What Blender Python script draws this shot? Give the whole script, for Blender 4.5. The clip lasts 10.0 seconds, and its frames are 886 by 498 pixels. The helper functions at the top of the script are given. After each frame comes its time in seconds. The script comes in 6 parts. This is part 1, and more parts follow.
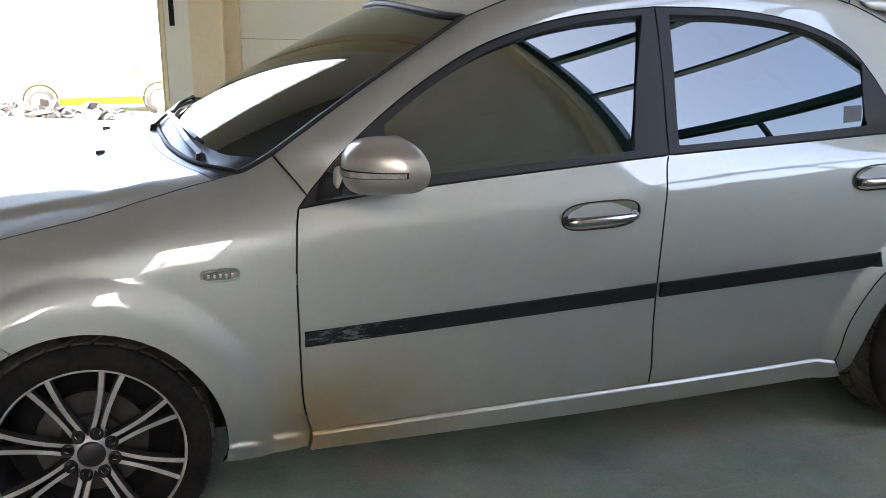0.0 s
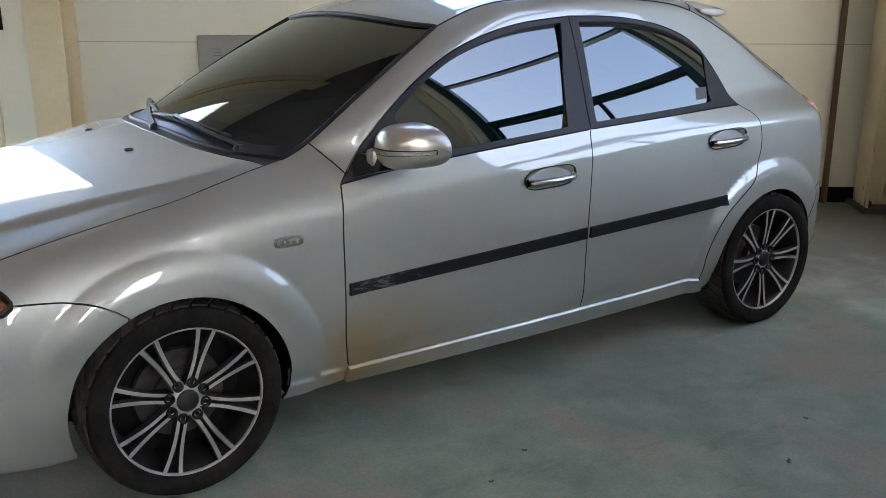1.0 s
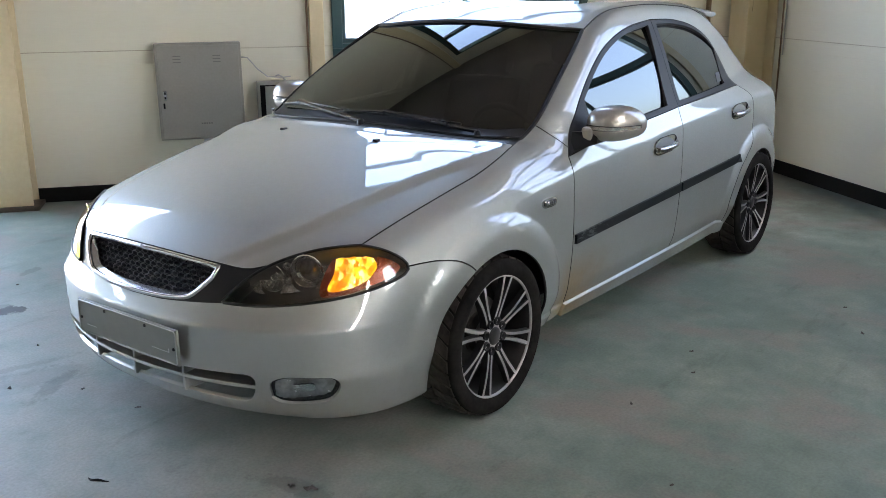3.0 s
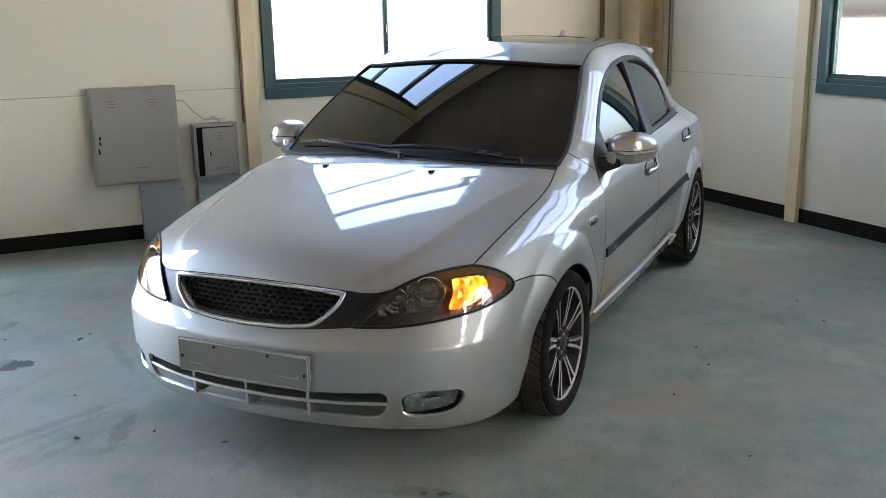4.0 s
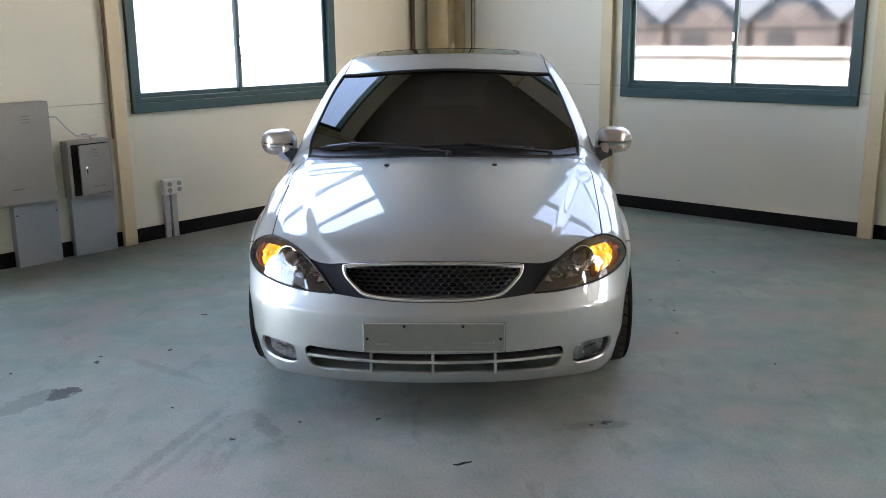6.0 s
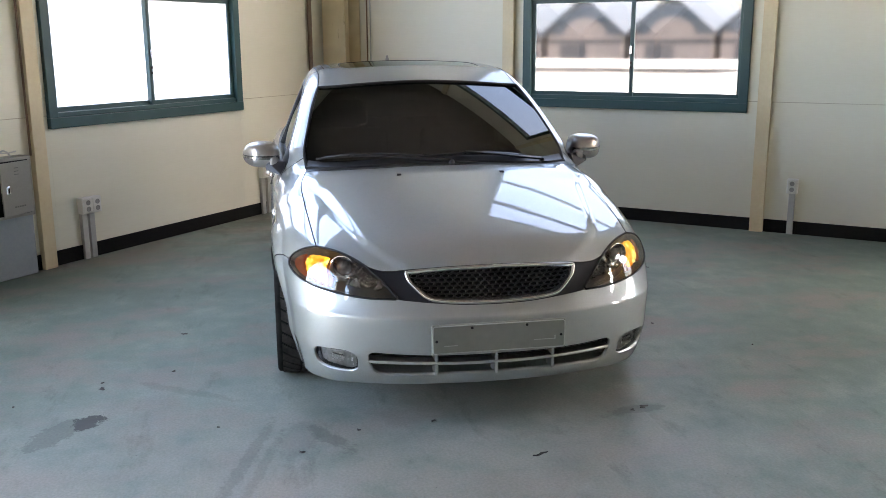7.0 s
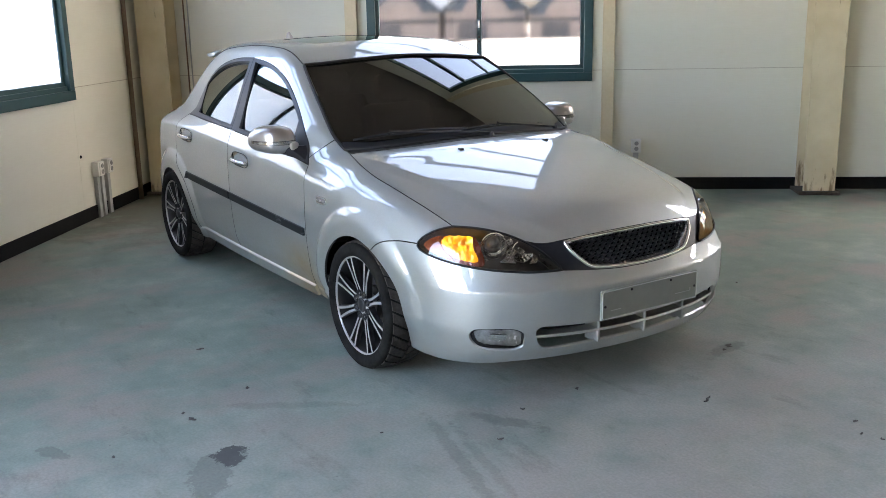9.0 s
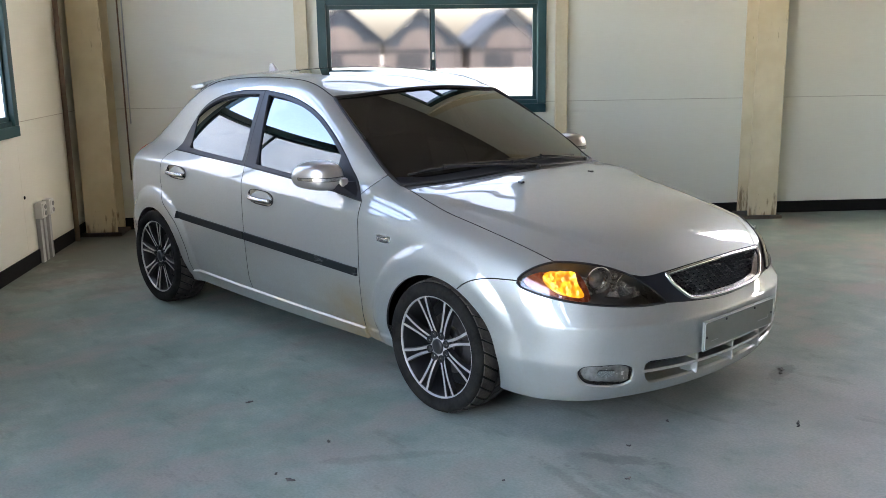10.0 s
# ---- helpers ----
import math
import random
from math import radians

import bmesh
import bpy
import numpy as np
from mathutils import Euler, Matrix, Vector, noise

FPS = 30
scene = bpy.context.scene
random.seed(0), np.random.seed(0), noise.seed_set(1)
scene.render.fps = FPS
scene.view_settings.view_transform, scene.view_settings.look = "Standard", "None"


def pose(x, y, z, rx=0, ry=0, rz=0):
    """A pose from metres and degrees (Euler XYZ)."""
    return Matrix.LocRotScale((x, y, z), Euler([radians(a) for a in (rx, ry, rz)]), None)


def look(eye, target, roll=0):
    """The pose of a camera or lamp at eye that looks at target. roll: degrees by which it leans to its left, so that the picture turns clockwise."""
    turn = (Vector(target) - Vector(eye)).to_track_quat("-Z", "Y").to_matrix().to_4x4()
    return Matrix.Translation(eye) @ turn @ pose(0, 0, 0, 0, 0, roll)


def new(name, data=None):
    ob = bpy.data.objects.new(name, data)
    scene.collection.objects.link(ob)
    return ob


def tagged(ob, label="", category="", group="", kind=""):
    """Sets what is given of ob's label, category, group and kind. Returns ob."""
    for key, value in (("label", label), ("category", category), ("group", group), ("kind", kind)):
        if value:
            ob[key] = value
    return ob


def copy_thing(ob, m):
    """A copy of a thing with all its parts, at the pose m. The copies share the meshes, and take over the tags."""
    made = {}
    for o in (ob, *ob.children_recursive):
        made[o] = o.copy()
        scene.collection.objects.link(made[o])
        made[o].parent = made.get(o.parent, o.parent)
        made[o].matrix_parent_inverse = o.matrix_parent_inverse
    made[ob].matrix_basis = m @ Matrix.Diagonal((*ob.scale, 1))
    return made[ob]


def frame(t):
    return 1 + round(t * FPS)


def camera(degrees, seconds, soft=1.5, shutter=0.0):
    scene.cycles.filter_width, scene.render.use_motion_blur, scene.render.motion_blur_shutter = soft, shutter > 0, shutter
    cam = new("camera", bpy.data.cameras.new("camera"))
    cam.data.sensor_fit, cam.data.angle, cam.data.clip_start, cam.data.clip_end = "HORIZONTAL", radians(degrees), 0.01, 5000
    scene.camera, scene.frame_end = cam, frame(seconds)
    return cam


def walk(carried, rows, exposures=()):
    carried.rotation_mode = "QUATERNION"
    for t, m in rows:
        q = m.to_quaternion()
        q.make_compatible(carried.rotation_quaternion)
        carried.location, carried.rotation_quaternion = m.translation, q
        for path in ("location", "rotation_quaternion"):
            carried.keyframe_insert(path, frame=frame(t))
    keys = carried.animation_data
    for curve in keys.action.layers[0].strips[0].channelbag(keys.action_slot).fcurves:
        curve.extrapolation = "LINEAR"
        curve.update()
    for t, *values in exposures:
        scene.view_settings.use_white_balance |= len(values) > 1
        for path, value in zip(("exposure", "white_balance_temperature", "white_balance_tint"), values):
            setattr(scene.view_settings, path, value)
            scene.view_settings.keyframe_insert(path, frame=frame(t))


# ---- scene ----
cam = camera(51.0, 10.0, 0.5)
PATH = [
    (0, (1.099, 3.07, 1.372), (0.52, 1.231, 0.843), 0.1),
    (0.5, (1.555, 3.24, 1.428), (0.685, 1.523, 0.886), -0.1),
    (1, (2.063, 3.327, 1.446), (0.992, 1.728, 0.901), -0.1),
    (1.5, (2.582, 3.229, 1.473), (1.402, 1.717, 0.908), -0.1),
    (2, (3.121, 3.194, 1.507), (1.848, 1.76, 0.941), -0.3),
    (2.5, (3.534, 2.957, 1.508), (2.146, 1.636, 0.937), -0.4),
    (4, (4.652, 1.956, 1.545), (2.904, 1.109, 1.065), -1.1),
    (4.5, (5.045, 1.596, 1.567), (3.225, 0.916, 1.095), -1.1),
    (5, (5.233, 1.115, 1.562), (3.356, 0.615, 1.089), -0.8),
    (5.5, (5.492, 0.668, 1.564), (3.57, 0.379, 1.091), -0.8),
    (7, (5.727, -0.866, 1.579), (3.809, -0.513, 1.139), -0.3),
    (7.5, (5.588, -1.355, 1.591), (3.726, -0.791, 1.127), -0.5),
    (8, (5.474, -1.904, 1.578), (3.69, -1.155, 1.074), -0.8),
    (8.5, (5.188, -2.332, 1.544), (3.483, -1.423, 1.029), -1.0),
    (9, (4.868, -2.747, 1.537), (3.245, -1.683, 1.056), -1.1),
    (9.5, (4.546, -3.131, 1.544), (3.014, -1.925, 1.1), -1.1),
    (10, (4.137, -3.449, 1.551), (2.705, -2.119, 1.128), -0.8),
]
walk(cam, [(t, look(eye, target, roll)) for t, eye, target, roll in PATH],
     [(0.0, 5.40, 7100, 12), (0.5, 5.25, 7000, 11), (1.0, 5.36, 6900, 11), (1.5, 5.53, 6850, 11), (2.0, 5.69, 6800, 11), (2.5, 5.61, 6850, 11), (4.5, 5.55, 7100, 13), (5.5, 5.50, 7100, 13), (7.0, 5.51, 7150, 13), (10.0, 5.46, 7050, 13)])

# ---- light ----
world = bpy.data.worlds.new("sky")
scene.world = world
world.use_nodes = True
wn = world.node_tree.nodes
sky = wn.new("ShaderNodeTexSky")
sky.sky_type, sky.sun_disc = "NISHITA", False
SUN_EL, SUN_AZ = radians(50), radians(39)
sky.sun_elevation, sky.sun_rotation = SUN_EL, SUN_AZ
sky.air_density, sky.dust_density, sky.ozone_density = 0.8, 5.0, 0.4
wn["Background"].inputs["Strength"].default_value = 0.15
world.node_tree.links.new(sky.outputs["Color"], wn["Background"].inputs["Color"])
sun = new("sun", bpy.data.lights.new("sun", "SUN"))
sun.data.energy, sun.data.angle, sun.data.color = 1.0, radians(10), (1.0, 0.96, 0.90)
# the sky's sun stands at SUN_AZ clockwise from +y
to_sun = Vector((math.sin(SUN_AZ) * math.cos(SUN_EL), math.cos(SUN_AZ) * math.cos(SUN_EL), math.sin(SUN_EL)))
sun.matrix_world = look(to_sun * 40, (0, 0, 0))


# ---- materials ----
def nodes_of(name):
    m = bpy.data.materials.new(name)
    m.use_nodes = True
    t = m.node_tree
    return m, t, t.nodes["Principled BSDF"]


def link(t, a, b):
    t.links.new(a, b)


def tex(t, kind, scale, detail=3.0, rough=0.5, coords="Object", stretch=(1, 1, 1)):
    co = t.nodes.new("ShaderNodeTexCoord")
    mp = t.nodes.new("ShaderNodeMapping")
    mp.inputs["Scale"].default_value = stretch
    link(t, co.outputs[coords], mp.inputs["Vector"])
    n = t.nodes.new("ShaderNodeTex" + kind)
    n.inputs["Scale"].default_value = scale
    if kind == "Noise":
        n.inputs["Detail"].default_value, n.inputs["Roughness"].default_value = detail, rough
    link(t, mp.outputs["Vector"], n.inputs["Vector"])
    return n


def ramp(t, source, stops):
    r = t.nodes.new("ShaderNodeValToRGB")
    e = r.color_ramp.elements
    while len(e) < len(stops):
        e.new(0.5)
    for el, (at, c) in zip(e, stops):
        el.position, el.color = at, (*c, 1) if len(c) == 3 else c
    link(t, source, r.inputs["Fac"])
    return r


def mixed(t, fac, a, b, mode="MIX"):
    m = t.nodes.new("ShaderNodeMix")
    m.data_type, m.blend_type = "RGBA", mode
    for sock, v in ((m.inputs[0], fac), (m.inputs[6], a), (m.inputs[7], b)):
        if isinstance(v, (int, float)):
            sock.default_value = v
        elif isinstance(v, tuple):
            sock.default_value = (*v, 1)
        else:
            link(t, v, sock)
    return m.outputs[2]


def bumped(t, bsdf, source, strength, distance):
    b = t.nodes.new("ShaderNodeBump")
    b.inputs["Strength"].default_value, b.inputs["Distance"].default_value = strength, distance
    link(t, source, b.inputs["Height"])
    link(t, b.outputs["Normal"], bsdf.inputs["Normal"])


def surface(name, c1, c2, rough=0.5, metal=0.0, grain=40.0, patch=2.0, bump=0.0, coat=0.0, spec=0.5, rough2=None, stretch=(1, 1, 1)):
    """A material that wavers between two colours, in large patches and fine grain."""
    m, t, b = nodes_of(name)
    big, fine = tex(t, "Noise", patch, 4, stretch=stretch), tex(t, "Noise", grain, 3, stretch=stretch)
    f = mixed(t, 0.35, big.outputs["Fac"], fine.outputs["Fac"])
    r = ramp(t, f, [(0.35, c1), (0.65, c2)])
    link(t, r.outputs["Color"], b.inputs["Base Color"])
    lo, hi = rough, rough2 if rough2 is not None else min(1, rough + 0.12)
    rr = ramp(t, f, [(0.3, (lo,) * 3), (0.7, (hi,) * 3)])
    link(t, rr.outputs["Color"], b.inputs["Roughness"])
    b.inputs["Metallic"].default_value = metal
    b.inputs["Specular IOR Level"].default_value = spec
    if coat:
        b.inputs["Coat Weight"].default_value, b.inputs["Coat Roughness"].default_value = coat, 0.03
    if bump:
        bumped(t, b, fine.outputs["Fac"], bump, 0.002)
    return m


def make_paint():
    """Silver metallic lacquer: flakes under a clear coat, with a film of road dust towards the sills."""
    m, t, b = nodes_of("silver_paint")
    flake = tex(t, "Voronoi", 900.0)
    r = ramp(t, flake.outputs["Distance"], [(0.0, (0.313, 0.329, 0.319)), (0.8, (0.399, 0.417, 0.405))])
    dust = tex(t, "Noise", 3.0, 6, 0.65)
    co = t.nodes.new("ShaderNodeTexCoord")
    sep = t.nodes.new("ShaderNodeSeparateXYZ")
    link(t, co.outputs["Object"], sep.inputs["Vector"])
    low = t.nodes.new("ShaderNodeMapRange")
    low.inputs["From Min"].default_value, low.inputs["From Max"].default_value = 0.52, 0.16
    link(t, sep.outputs["Z"], low.inputs["Value"])
    edge = ramp(t, dust.outputs["Fac"], [(0.42, (0, 0, 0)), (0.68, (1, 1, 1))])
    f = mixed(t, 1.0, low.outputs["Result"], edge.outputs["Color"], "MULTIPLY")
    half = mixed(t, 1.0, f, (0.55, 0.55, 0.55), "MULTIPLY")
    c = mixed(t, half, r.outputs["Color"], (0.36, 0.30, 0.22))
    # mud thrown up behind the front wheels
    def fade(socket, a, b):
        n = t.nodes.new("ShaderNodeMapRange")
        n.interpolation_type = "SMOOTHSTEP"
        n.inputs["From Min"].default_value, n.inputs["From Max"].default_value = a, b
        link(t, sep.outputs[socket], n.inputs["Value"])
        return n.outputs["Result"]
    mud = mixed(t, 1.0, mixed(t, 1.0, fade("X", 0.22, 0.72), fade("X", 0.96, 0.74), "MULTIPLY"), fade("Z", 0.57, 0.29), "MULTIPLY")
    cloud = ramp(t, dust.outputs["Fac"], [(0.30, (0.60,) * 3), (0.60, (1.0,) * 3)])
    c = mixed(t, mixed(t, 1.0, mud, cloud.outputs["Color"], "MULTIPLY"), c, (0.38, 0.265, 0.135))
    link(t, c, b.inputs["Base Color"])
    b.inputs["Metallic"].default_value = 0.80
    fine = tex(t, "Noise", 60.0, 3)
    rr = ramp(t, fine.outputs["Fac"], [(0.3, (0.50,) * 3), (0.7, (0.56,) * 3)])
    link(t, rr.outputs["Color"], b.inputs["Roughness"])
    b.inputs["Coat Weight"].default_value, b.inputs["Coat Roughness"].default_value = 1.0, 0.022
    b.inputs["Coat IOR"].default_value = 2.15
    return m


def make_glass(name, tint, gloss_rough=0.0, ior=1.55, film=(1.0, 1.0, 1.0)):
    """Thin glass: clear reflections over a tinted sheet."""
    m, t, b = nodes_of(name)
    t.nodes.remove(b)
    out = t.nodes["Material Output"]
    tr, gl, fr, mx = (t.nodes.new("ShaderNode" + k) for k in ("BsdfTransparent", "BsdfGlossy", "Fresnel", "MixShader"))
    tr.inputs["Color"].default_value = (*tint, 1)
    gl.inputs["Roughness"].default_value = gloss_rough
    gl.inputs["Color"].default_value = (*film, 1)
    fr.inputs["IOR"].default_value = ior
    link(t, fr.outputs["Fac"], mx.inputs["Fac"])
    link(t, tr.outputs["BSDF"], mx.inputs[1])
    link(t, gl.outputs["BSDF"], mx.inputs[2])
    link(t, mx.outputs["Shader"], out.inputs["Surface"])
    return m


def make_floor():
    """Grey-green painted concrete, scuffed and dusty, with a dark spill and old tyre marks."""
    m, t, b = nodes_of("painted_concrete")
    big, mid, fine = tex(t, "Noise", 0.8, 5, 0.6), tex(t, "Noise", 4.5, 6, 0.62), tex(t, "Noise", 90.0, 4)
    f = mixed(t, 0.45, big.outputs["Fac"], mid.outputs["Fac"])
    c = ramp(t, f, [(0.39, (0.128, 0.175, 0.148)), (0.5, (0.184, 0.237, 0.202)), (0.61, (0.264, 0.305, 0.262))])
    tan = tex(t, "Noise", 1.6, 5, 0.6, stretch=(1.3, 0.8, 1))
    worn = ramp(t, tan.outputs["Fac"], [(0.48, (0, 0, 0)), (0.64, (0.75,) * 3)])
    c1 = mixed(t, worn.outputs["Color"], c.outputs["Color"], (0.262, 0.225, 0.200))
    # the paint is worn to a browner grey where cars drive in
    co = t.nodes.new("ShaderNodeTexCoord")
    sep = t.nodes.new("ShaderNodeSeparateXYZ")
    link(t, co.outputs["Object"], sep.inputs["Vector"])

    def fade(socket, a, b):
        n = t.nodes.new("ShaderNodeMapRange")
        n.interpolation_type = "SMOOTHSTEP"
        n.inputs["From Min"].default_value, n.inputs["From Max"].default_value = a, b
        link(t, sep.outputs[socket], n.inputs["Value"])
        return n.outputs["Result"]
    lane = mixed(t, 1.0, fade("X", 0.6, 3.0), fade("Y", 2.2, -0.2), "MULTIPLY")
    lane = mixed(t, 1.0, lane, ramp(t, mid.outputs["Fac"], [(0.30, (0.25,) * 3), (0.62, (0.85,) * 3)]).outputs["Color"], "MULTIPLY")
    c1 = mixed(t, lane, c1, (0.300, 0.278, 0.245))
    grit = ramp(t, fine.outputs["Fac"], [(0.3, (0.88,) * 3), (0.7, (1.1,) * 3)])
    c2 = mixed(t, 1.0, c1, grit.outputs["Color"], "MULTIPLY")
    # faint dark smudges, dragged scratches and specks of dirt
    smudge = tex(t, "Noise", 2.6, 6, 0.75, stretch=(0.6, 1.7, 1))
    sm = ramp(t, smudge.outputs["Fac"], [(0.57, (1,) * 3), (0.72, (0.70,) * 3)])
    c2 = mixed(t, 1.0, c2, sm.outputs["Color"], "MULTIPLY")
    for turn, scale in ((0.4, 5.0), (1.9, 7.0)):
        w = tex(t, "Noise", scale, 2, 0.5, stretch=(0.15, 9.0, 1))
        w.inputs["Distortion"].default_value = 0.4
        w.id_data.nodes[w.inputs["Vector"].links[0].from_node.name].inputs["Rotation"].default_value = (0, 0, turn)
        sc = ramp(t, w.outputs["Fac"], [(0.68, (0,) * 3), (0.74, (0.10,) * 3)])
        c2 = mixed(t, sc.outputs["Color"], c2, (0.34, 0.345, 0.325))
    specks = tex(t, "Voronoi", 9.0)
    specks.inputs["Randomness"].default_value = 1.0
    sp = ramp(t, specks.outputs["Distance"], [(0.018, (0.35,) * 3), (0.04, (1,) * 3)])
    c2 = mixed(t, 0.6, c2, mixed(t, 1.0, c2, sp.outputs["Color"], "MULTIPLY"))

    # the shaped marks: an oil spill, tyre scuffs and dark blots, each at its own place on the floor
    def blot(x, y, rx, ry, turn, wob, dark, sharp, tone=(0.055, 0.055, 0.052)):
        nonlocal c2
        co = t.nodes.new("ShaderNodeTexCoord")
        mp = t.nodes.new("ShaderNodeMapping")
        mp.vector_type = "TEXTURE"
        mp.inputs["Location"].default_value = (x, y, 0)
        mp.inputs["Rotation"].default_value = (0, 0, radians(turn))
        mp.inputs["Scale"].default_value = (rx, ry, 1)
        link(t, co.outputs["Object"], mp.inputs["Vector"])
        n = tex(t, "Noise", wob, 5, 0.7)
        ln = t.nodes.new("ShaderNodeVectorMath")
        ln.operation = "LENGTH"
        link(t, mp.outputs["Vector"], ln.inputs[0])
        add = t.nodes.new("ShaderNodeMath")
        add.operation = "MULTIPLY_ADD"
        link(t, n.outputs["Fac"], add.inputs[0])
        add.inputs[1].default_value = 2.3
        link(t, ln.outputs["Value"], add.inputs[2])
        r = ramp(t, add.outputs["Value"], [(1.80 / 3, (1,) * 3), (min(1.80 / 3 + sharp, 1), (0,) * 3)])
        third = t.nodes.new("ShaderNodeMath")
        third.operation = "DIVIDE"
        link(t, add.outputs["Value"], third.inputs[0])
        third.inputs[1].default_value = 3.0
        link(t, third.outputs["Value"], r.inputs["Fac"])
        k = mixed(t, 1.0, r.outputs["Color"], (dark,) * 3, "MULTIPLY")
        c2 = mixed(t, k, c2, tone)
    blot(-3.45, -0.30, 1.75, 1.35, 20, 2.6, 0.62, 0.22, (0.085, 0.074, 0.054))     # broad dark brown blot in the corner
    blot(1.80, -1.69, 0.115, 0.075, -30, 19.0, 0.92, 0.05)
    blot(1.91, -1.80, 0.25, 0.125, -36, 8.0, 0.34, 0.03)
    blot(1.38, -2.23, 0.13, 0.04, 20, 12.0, 0.35, 0.05)
    blot(2.32, -1.02, 0.46, 0.034, -15, 26.0, 0.24, 0.12)
    blot(2.36, -0.95, 0.40, 0.024, -14, 30.0, 0.18, 0.12)
    blot(2.12, -0.80, 0.22, 0.10, -20, 15.0, 0.20, 0.12)
    blot(1.50, -1.32, 0.34, 0.035, 56, 14.0, 0.18, 0.12)
    blot(2.16, -0.68, 0.20, 0.05, 30, 14.0, 0.35, 0.10)
    blot(2.12, 0.66, 0.16, 0.05, 100, 14.0, 0.35, 0.10)
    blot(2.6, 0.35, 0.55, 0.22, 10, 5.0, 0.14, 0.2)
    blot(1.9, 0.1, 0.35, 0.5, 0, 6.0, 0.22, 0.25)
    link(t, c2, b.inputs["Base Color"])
    rr = ramp(t, f, [(0.40, (0.50,) * 3), (0.60, (0.72,) * 3)])
    link(t, rr.outputs["Color"], b.inputs["Roughness"])
    b.inputs["Specular IOR Level"].default_value = 0.32
    bumped(t, b, mid.outputs["Fac"], 0.05, 0.004)
    return m


PAINT = make_paint()
TINT = make_glass("tinted_glass", (0.024, 0.018, 0.017), ior=1.62, film=(0.90, 0.98, 1.0))
SIDETINT = make_glass("mirror_tinted_glass", (0.020, 0.015, 0.014), ior=2.22, film=(0.86, 0.95, 1.0))
FOGGLASS = surface("ribbed_lamp_silver", (0.50, 0.505, 0.51), (0.86, 0.865, 0.87), 0.14, 0.55, grain=60, patch=30, rough2=0.3)
GRILLE = surface("grille_plastic", (0.032, 0.033, 0.036), (0.05, 0.051, 0.055), 0.3, grain=90)
CLEAR = make_glass("clear_lens", (0.96, 0.97, 0.97), ior=1.65)
MARKER = surface("marker_lens", (0.16, 0.16, 0.155), (0.36, 0.355, 0.345), 0.12, 0.6, grain=160, patch=60, coat=1.0)
BALL = surface("glass_ball", (0.24, 0.24, 0.235), (0.44, 0.435, 0.425), 0.06, 0.5, grain=70, patch=40, coat=1.0)
WIPER = surface("wiper_black", (0.016, 0.016, 0.018), (0.027, 0.027, 0.03), 0.18, spec=0.5, rough2=0.28)
STRIP = surface("clear_strip", (0.52, 0.50, 0.47), (0.74, 0.72, 0.69), 0.10, 0.85, grain=90, patch=40, rough2=0.2)
RUBBER = surface("black_rubber", (0.007, 0.007, 0.0075), (0.012, 0.012, 0.012), 0.5, grain=90, spec=0.25)
TREAD = surface("dusty_tread", (0.022, 0.019, 0.017), (0.062, 0.054, 0.046), 0.8, grain=70, patch=9, bump=0.3, spec=0.2)
TYRE = surface("tyre_rubber", (0.009, 0.0085, 0.008), (0.020, 0.019, 0.017), 0.92, grain=60, patch=8, bump=0.2, spec=0.03, rough2=0.98)
PLASTIC = surface("black_plastic", (0.009, 0.010, 0.013), (0.015, 0.016, 0.020), 0.30, grain=120, spec=0.3)
TRIM = surface("grey_black_trim", (0.014, 0.016, 0.020), (0.022, 0.024, 0.028), 0.40, grain=80, spec=0.3)
DARK = surface("dark_cavity", (0.005, 0.005, 0.005), (0.009, 0.009, 0.009), 0.8, spec=0.15)
CHROME = surface("chrome", (0.78, 0.79, 0.80), (0.86, 0.86, 0.87), 0.06, 1.0, rough2=0.12)
ALLOY = surface("machined_alloy", (0.29, 0.278, 0.268), (0.40, 0.386, 0.372), 0.30, 0.5, grain=200, patch=15)
HANDLE = surface("handle_chrome", (0.42, 0.42, 0.42), (0.50, 0.50, 0.50), 0.10, 1.0, rough2=0.16)
GUNMETAL = surface("black_wheel_lacquer", (0.008, 0.008, 0.009), (0.020, 0.019, 0.019), 0.35)
STEEL = surface("brake_steel", (0.024, 0.022, 0.021), (0.065, 0.060, 0.057), 0.5, 0.6)
MIRROR_SHELL = surface("mirror_paint", (0.43, 0.405, 0.38), (0.49, 0.465, 0.435), 0.28, 0.85, coat=0.6)
PLATE = surface("plate_grey", (0.17, 0.178, 0.155), (0.21, 0.216, 0.19), 0.45, 0.1, grain=25)
PLATE_RIM = surface("plate_rim", (0.30, 0.31, 0.285), (0.36, 0.37, 0.34), 0.4)
BEZEL = surface("lamp_bezel", (0.050, 0.050, 0.051), (0.085, 0.084, 0.083), 0.25, 0.3)
BOWL = surface("lamp_bowl", (0.72, 0.72, 0.72), (0.94, 0.94, 0.93), 0.05, 0.95, grain=60, patch=35, rough2=0.16)
BRIGHT = surface("lamp_reflector", (0.80, 0.80, 0.80), (0.88, 0.88, 0.88), 0.1, 1.0, rough2=0.25, grain=60)
WALL = surface("cream_panel", (0.735, 0.705, 0.575), (0.775, 0.748, 0.622), 0.45, grain=50, patch=0.9, bump=0.10, stretch=(0.22, 0.22, 2.2))
POST = surface("cream_steel", (0.68, 0.565, 0.35), (0.75, 0.64, 0.43), 0.4, grain=40, patch=3)
SCUFFED, st_, sb_ = nodes_of("scuffed_strip")
sn = tex(st_, "Noise", 55.0, 5, 0.7, stretch=(0.5, 1, 2.2))
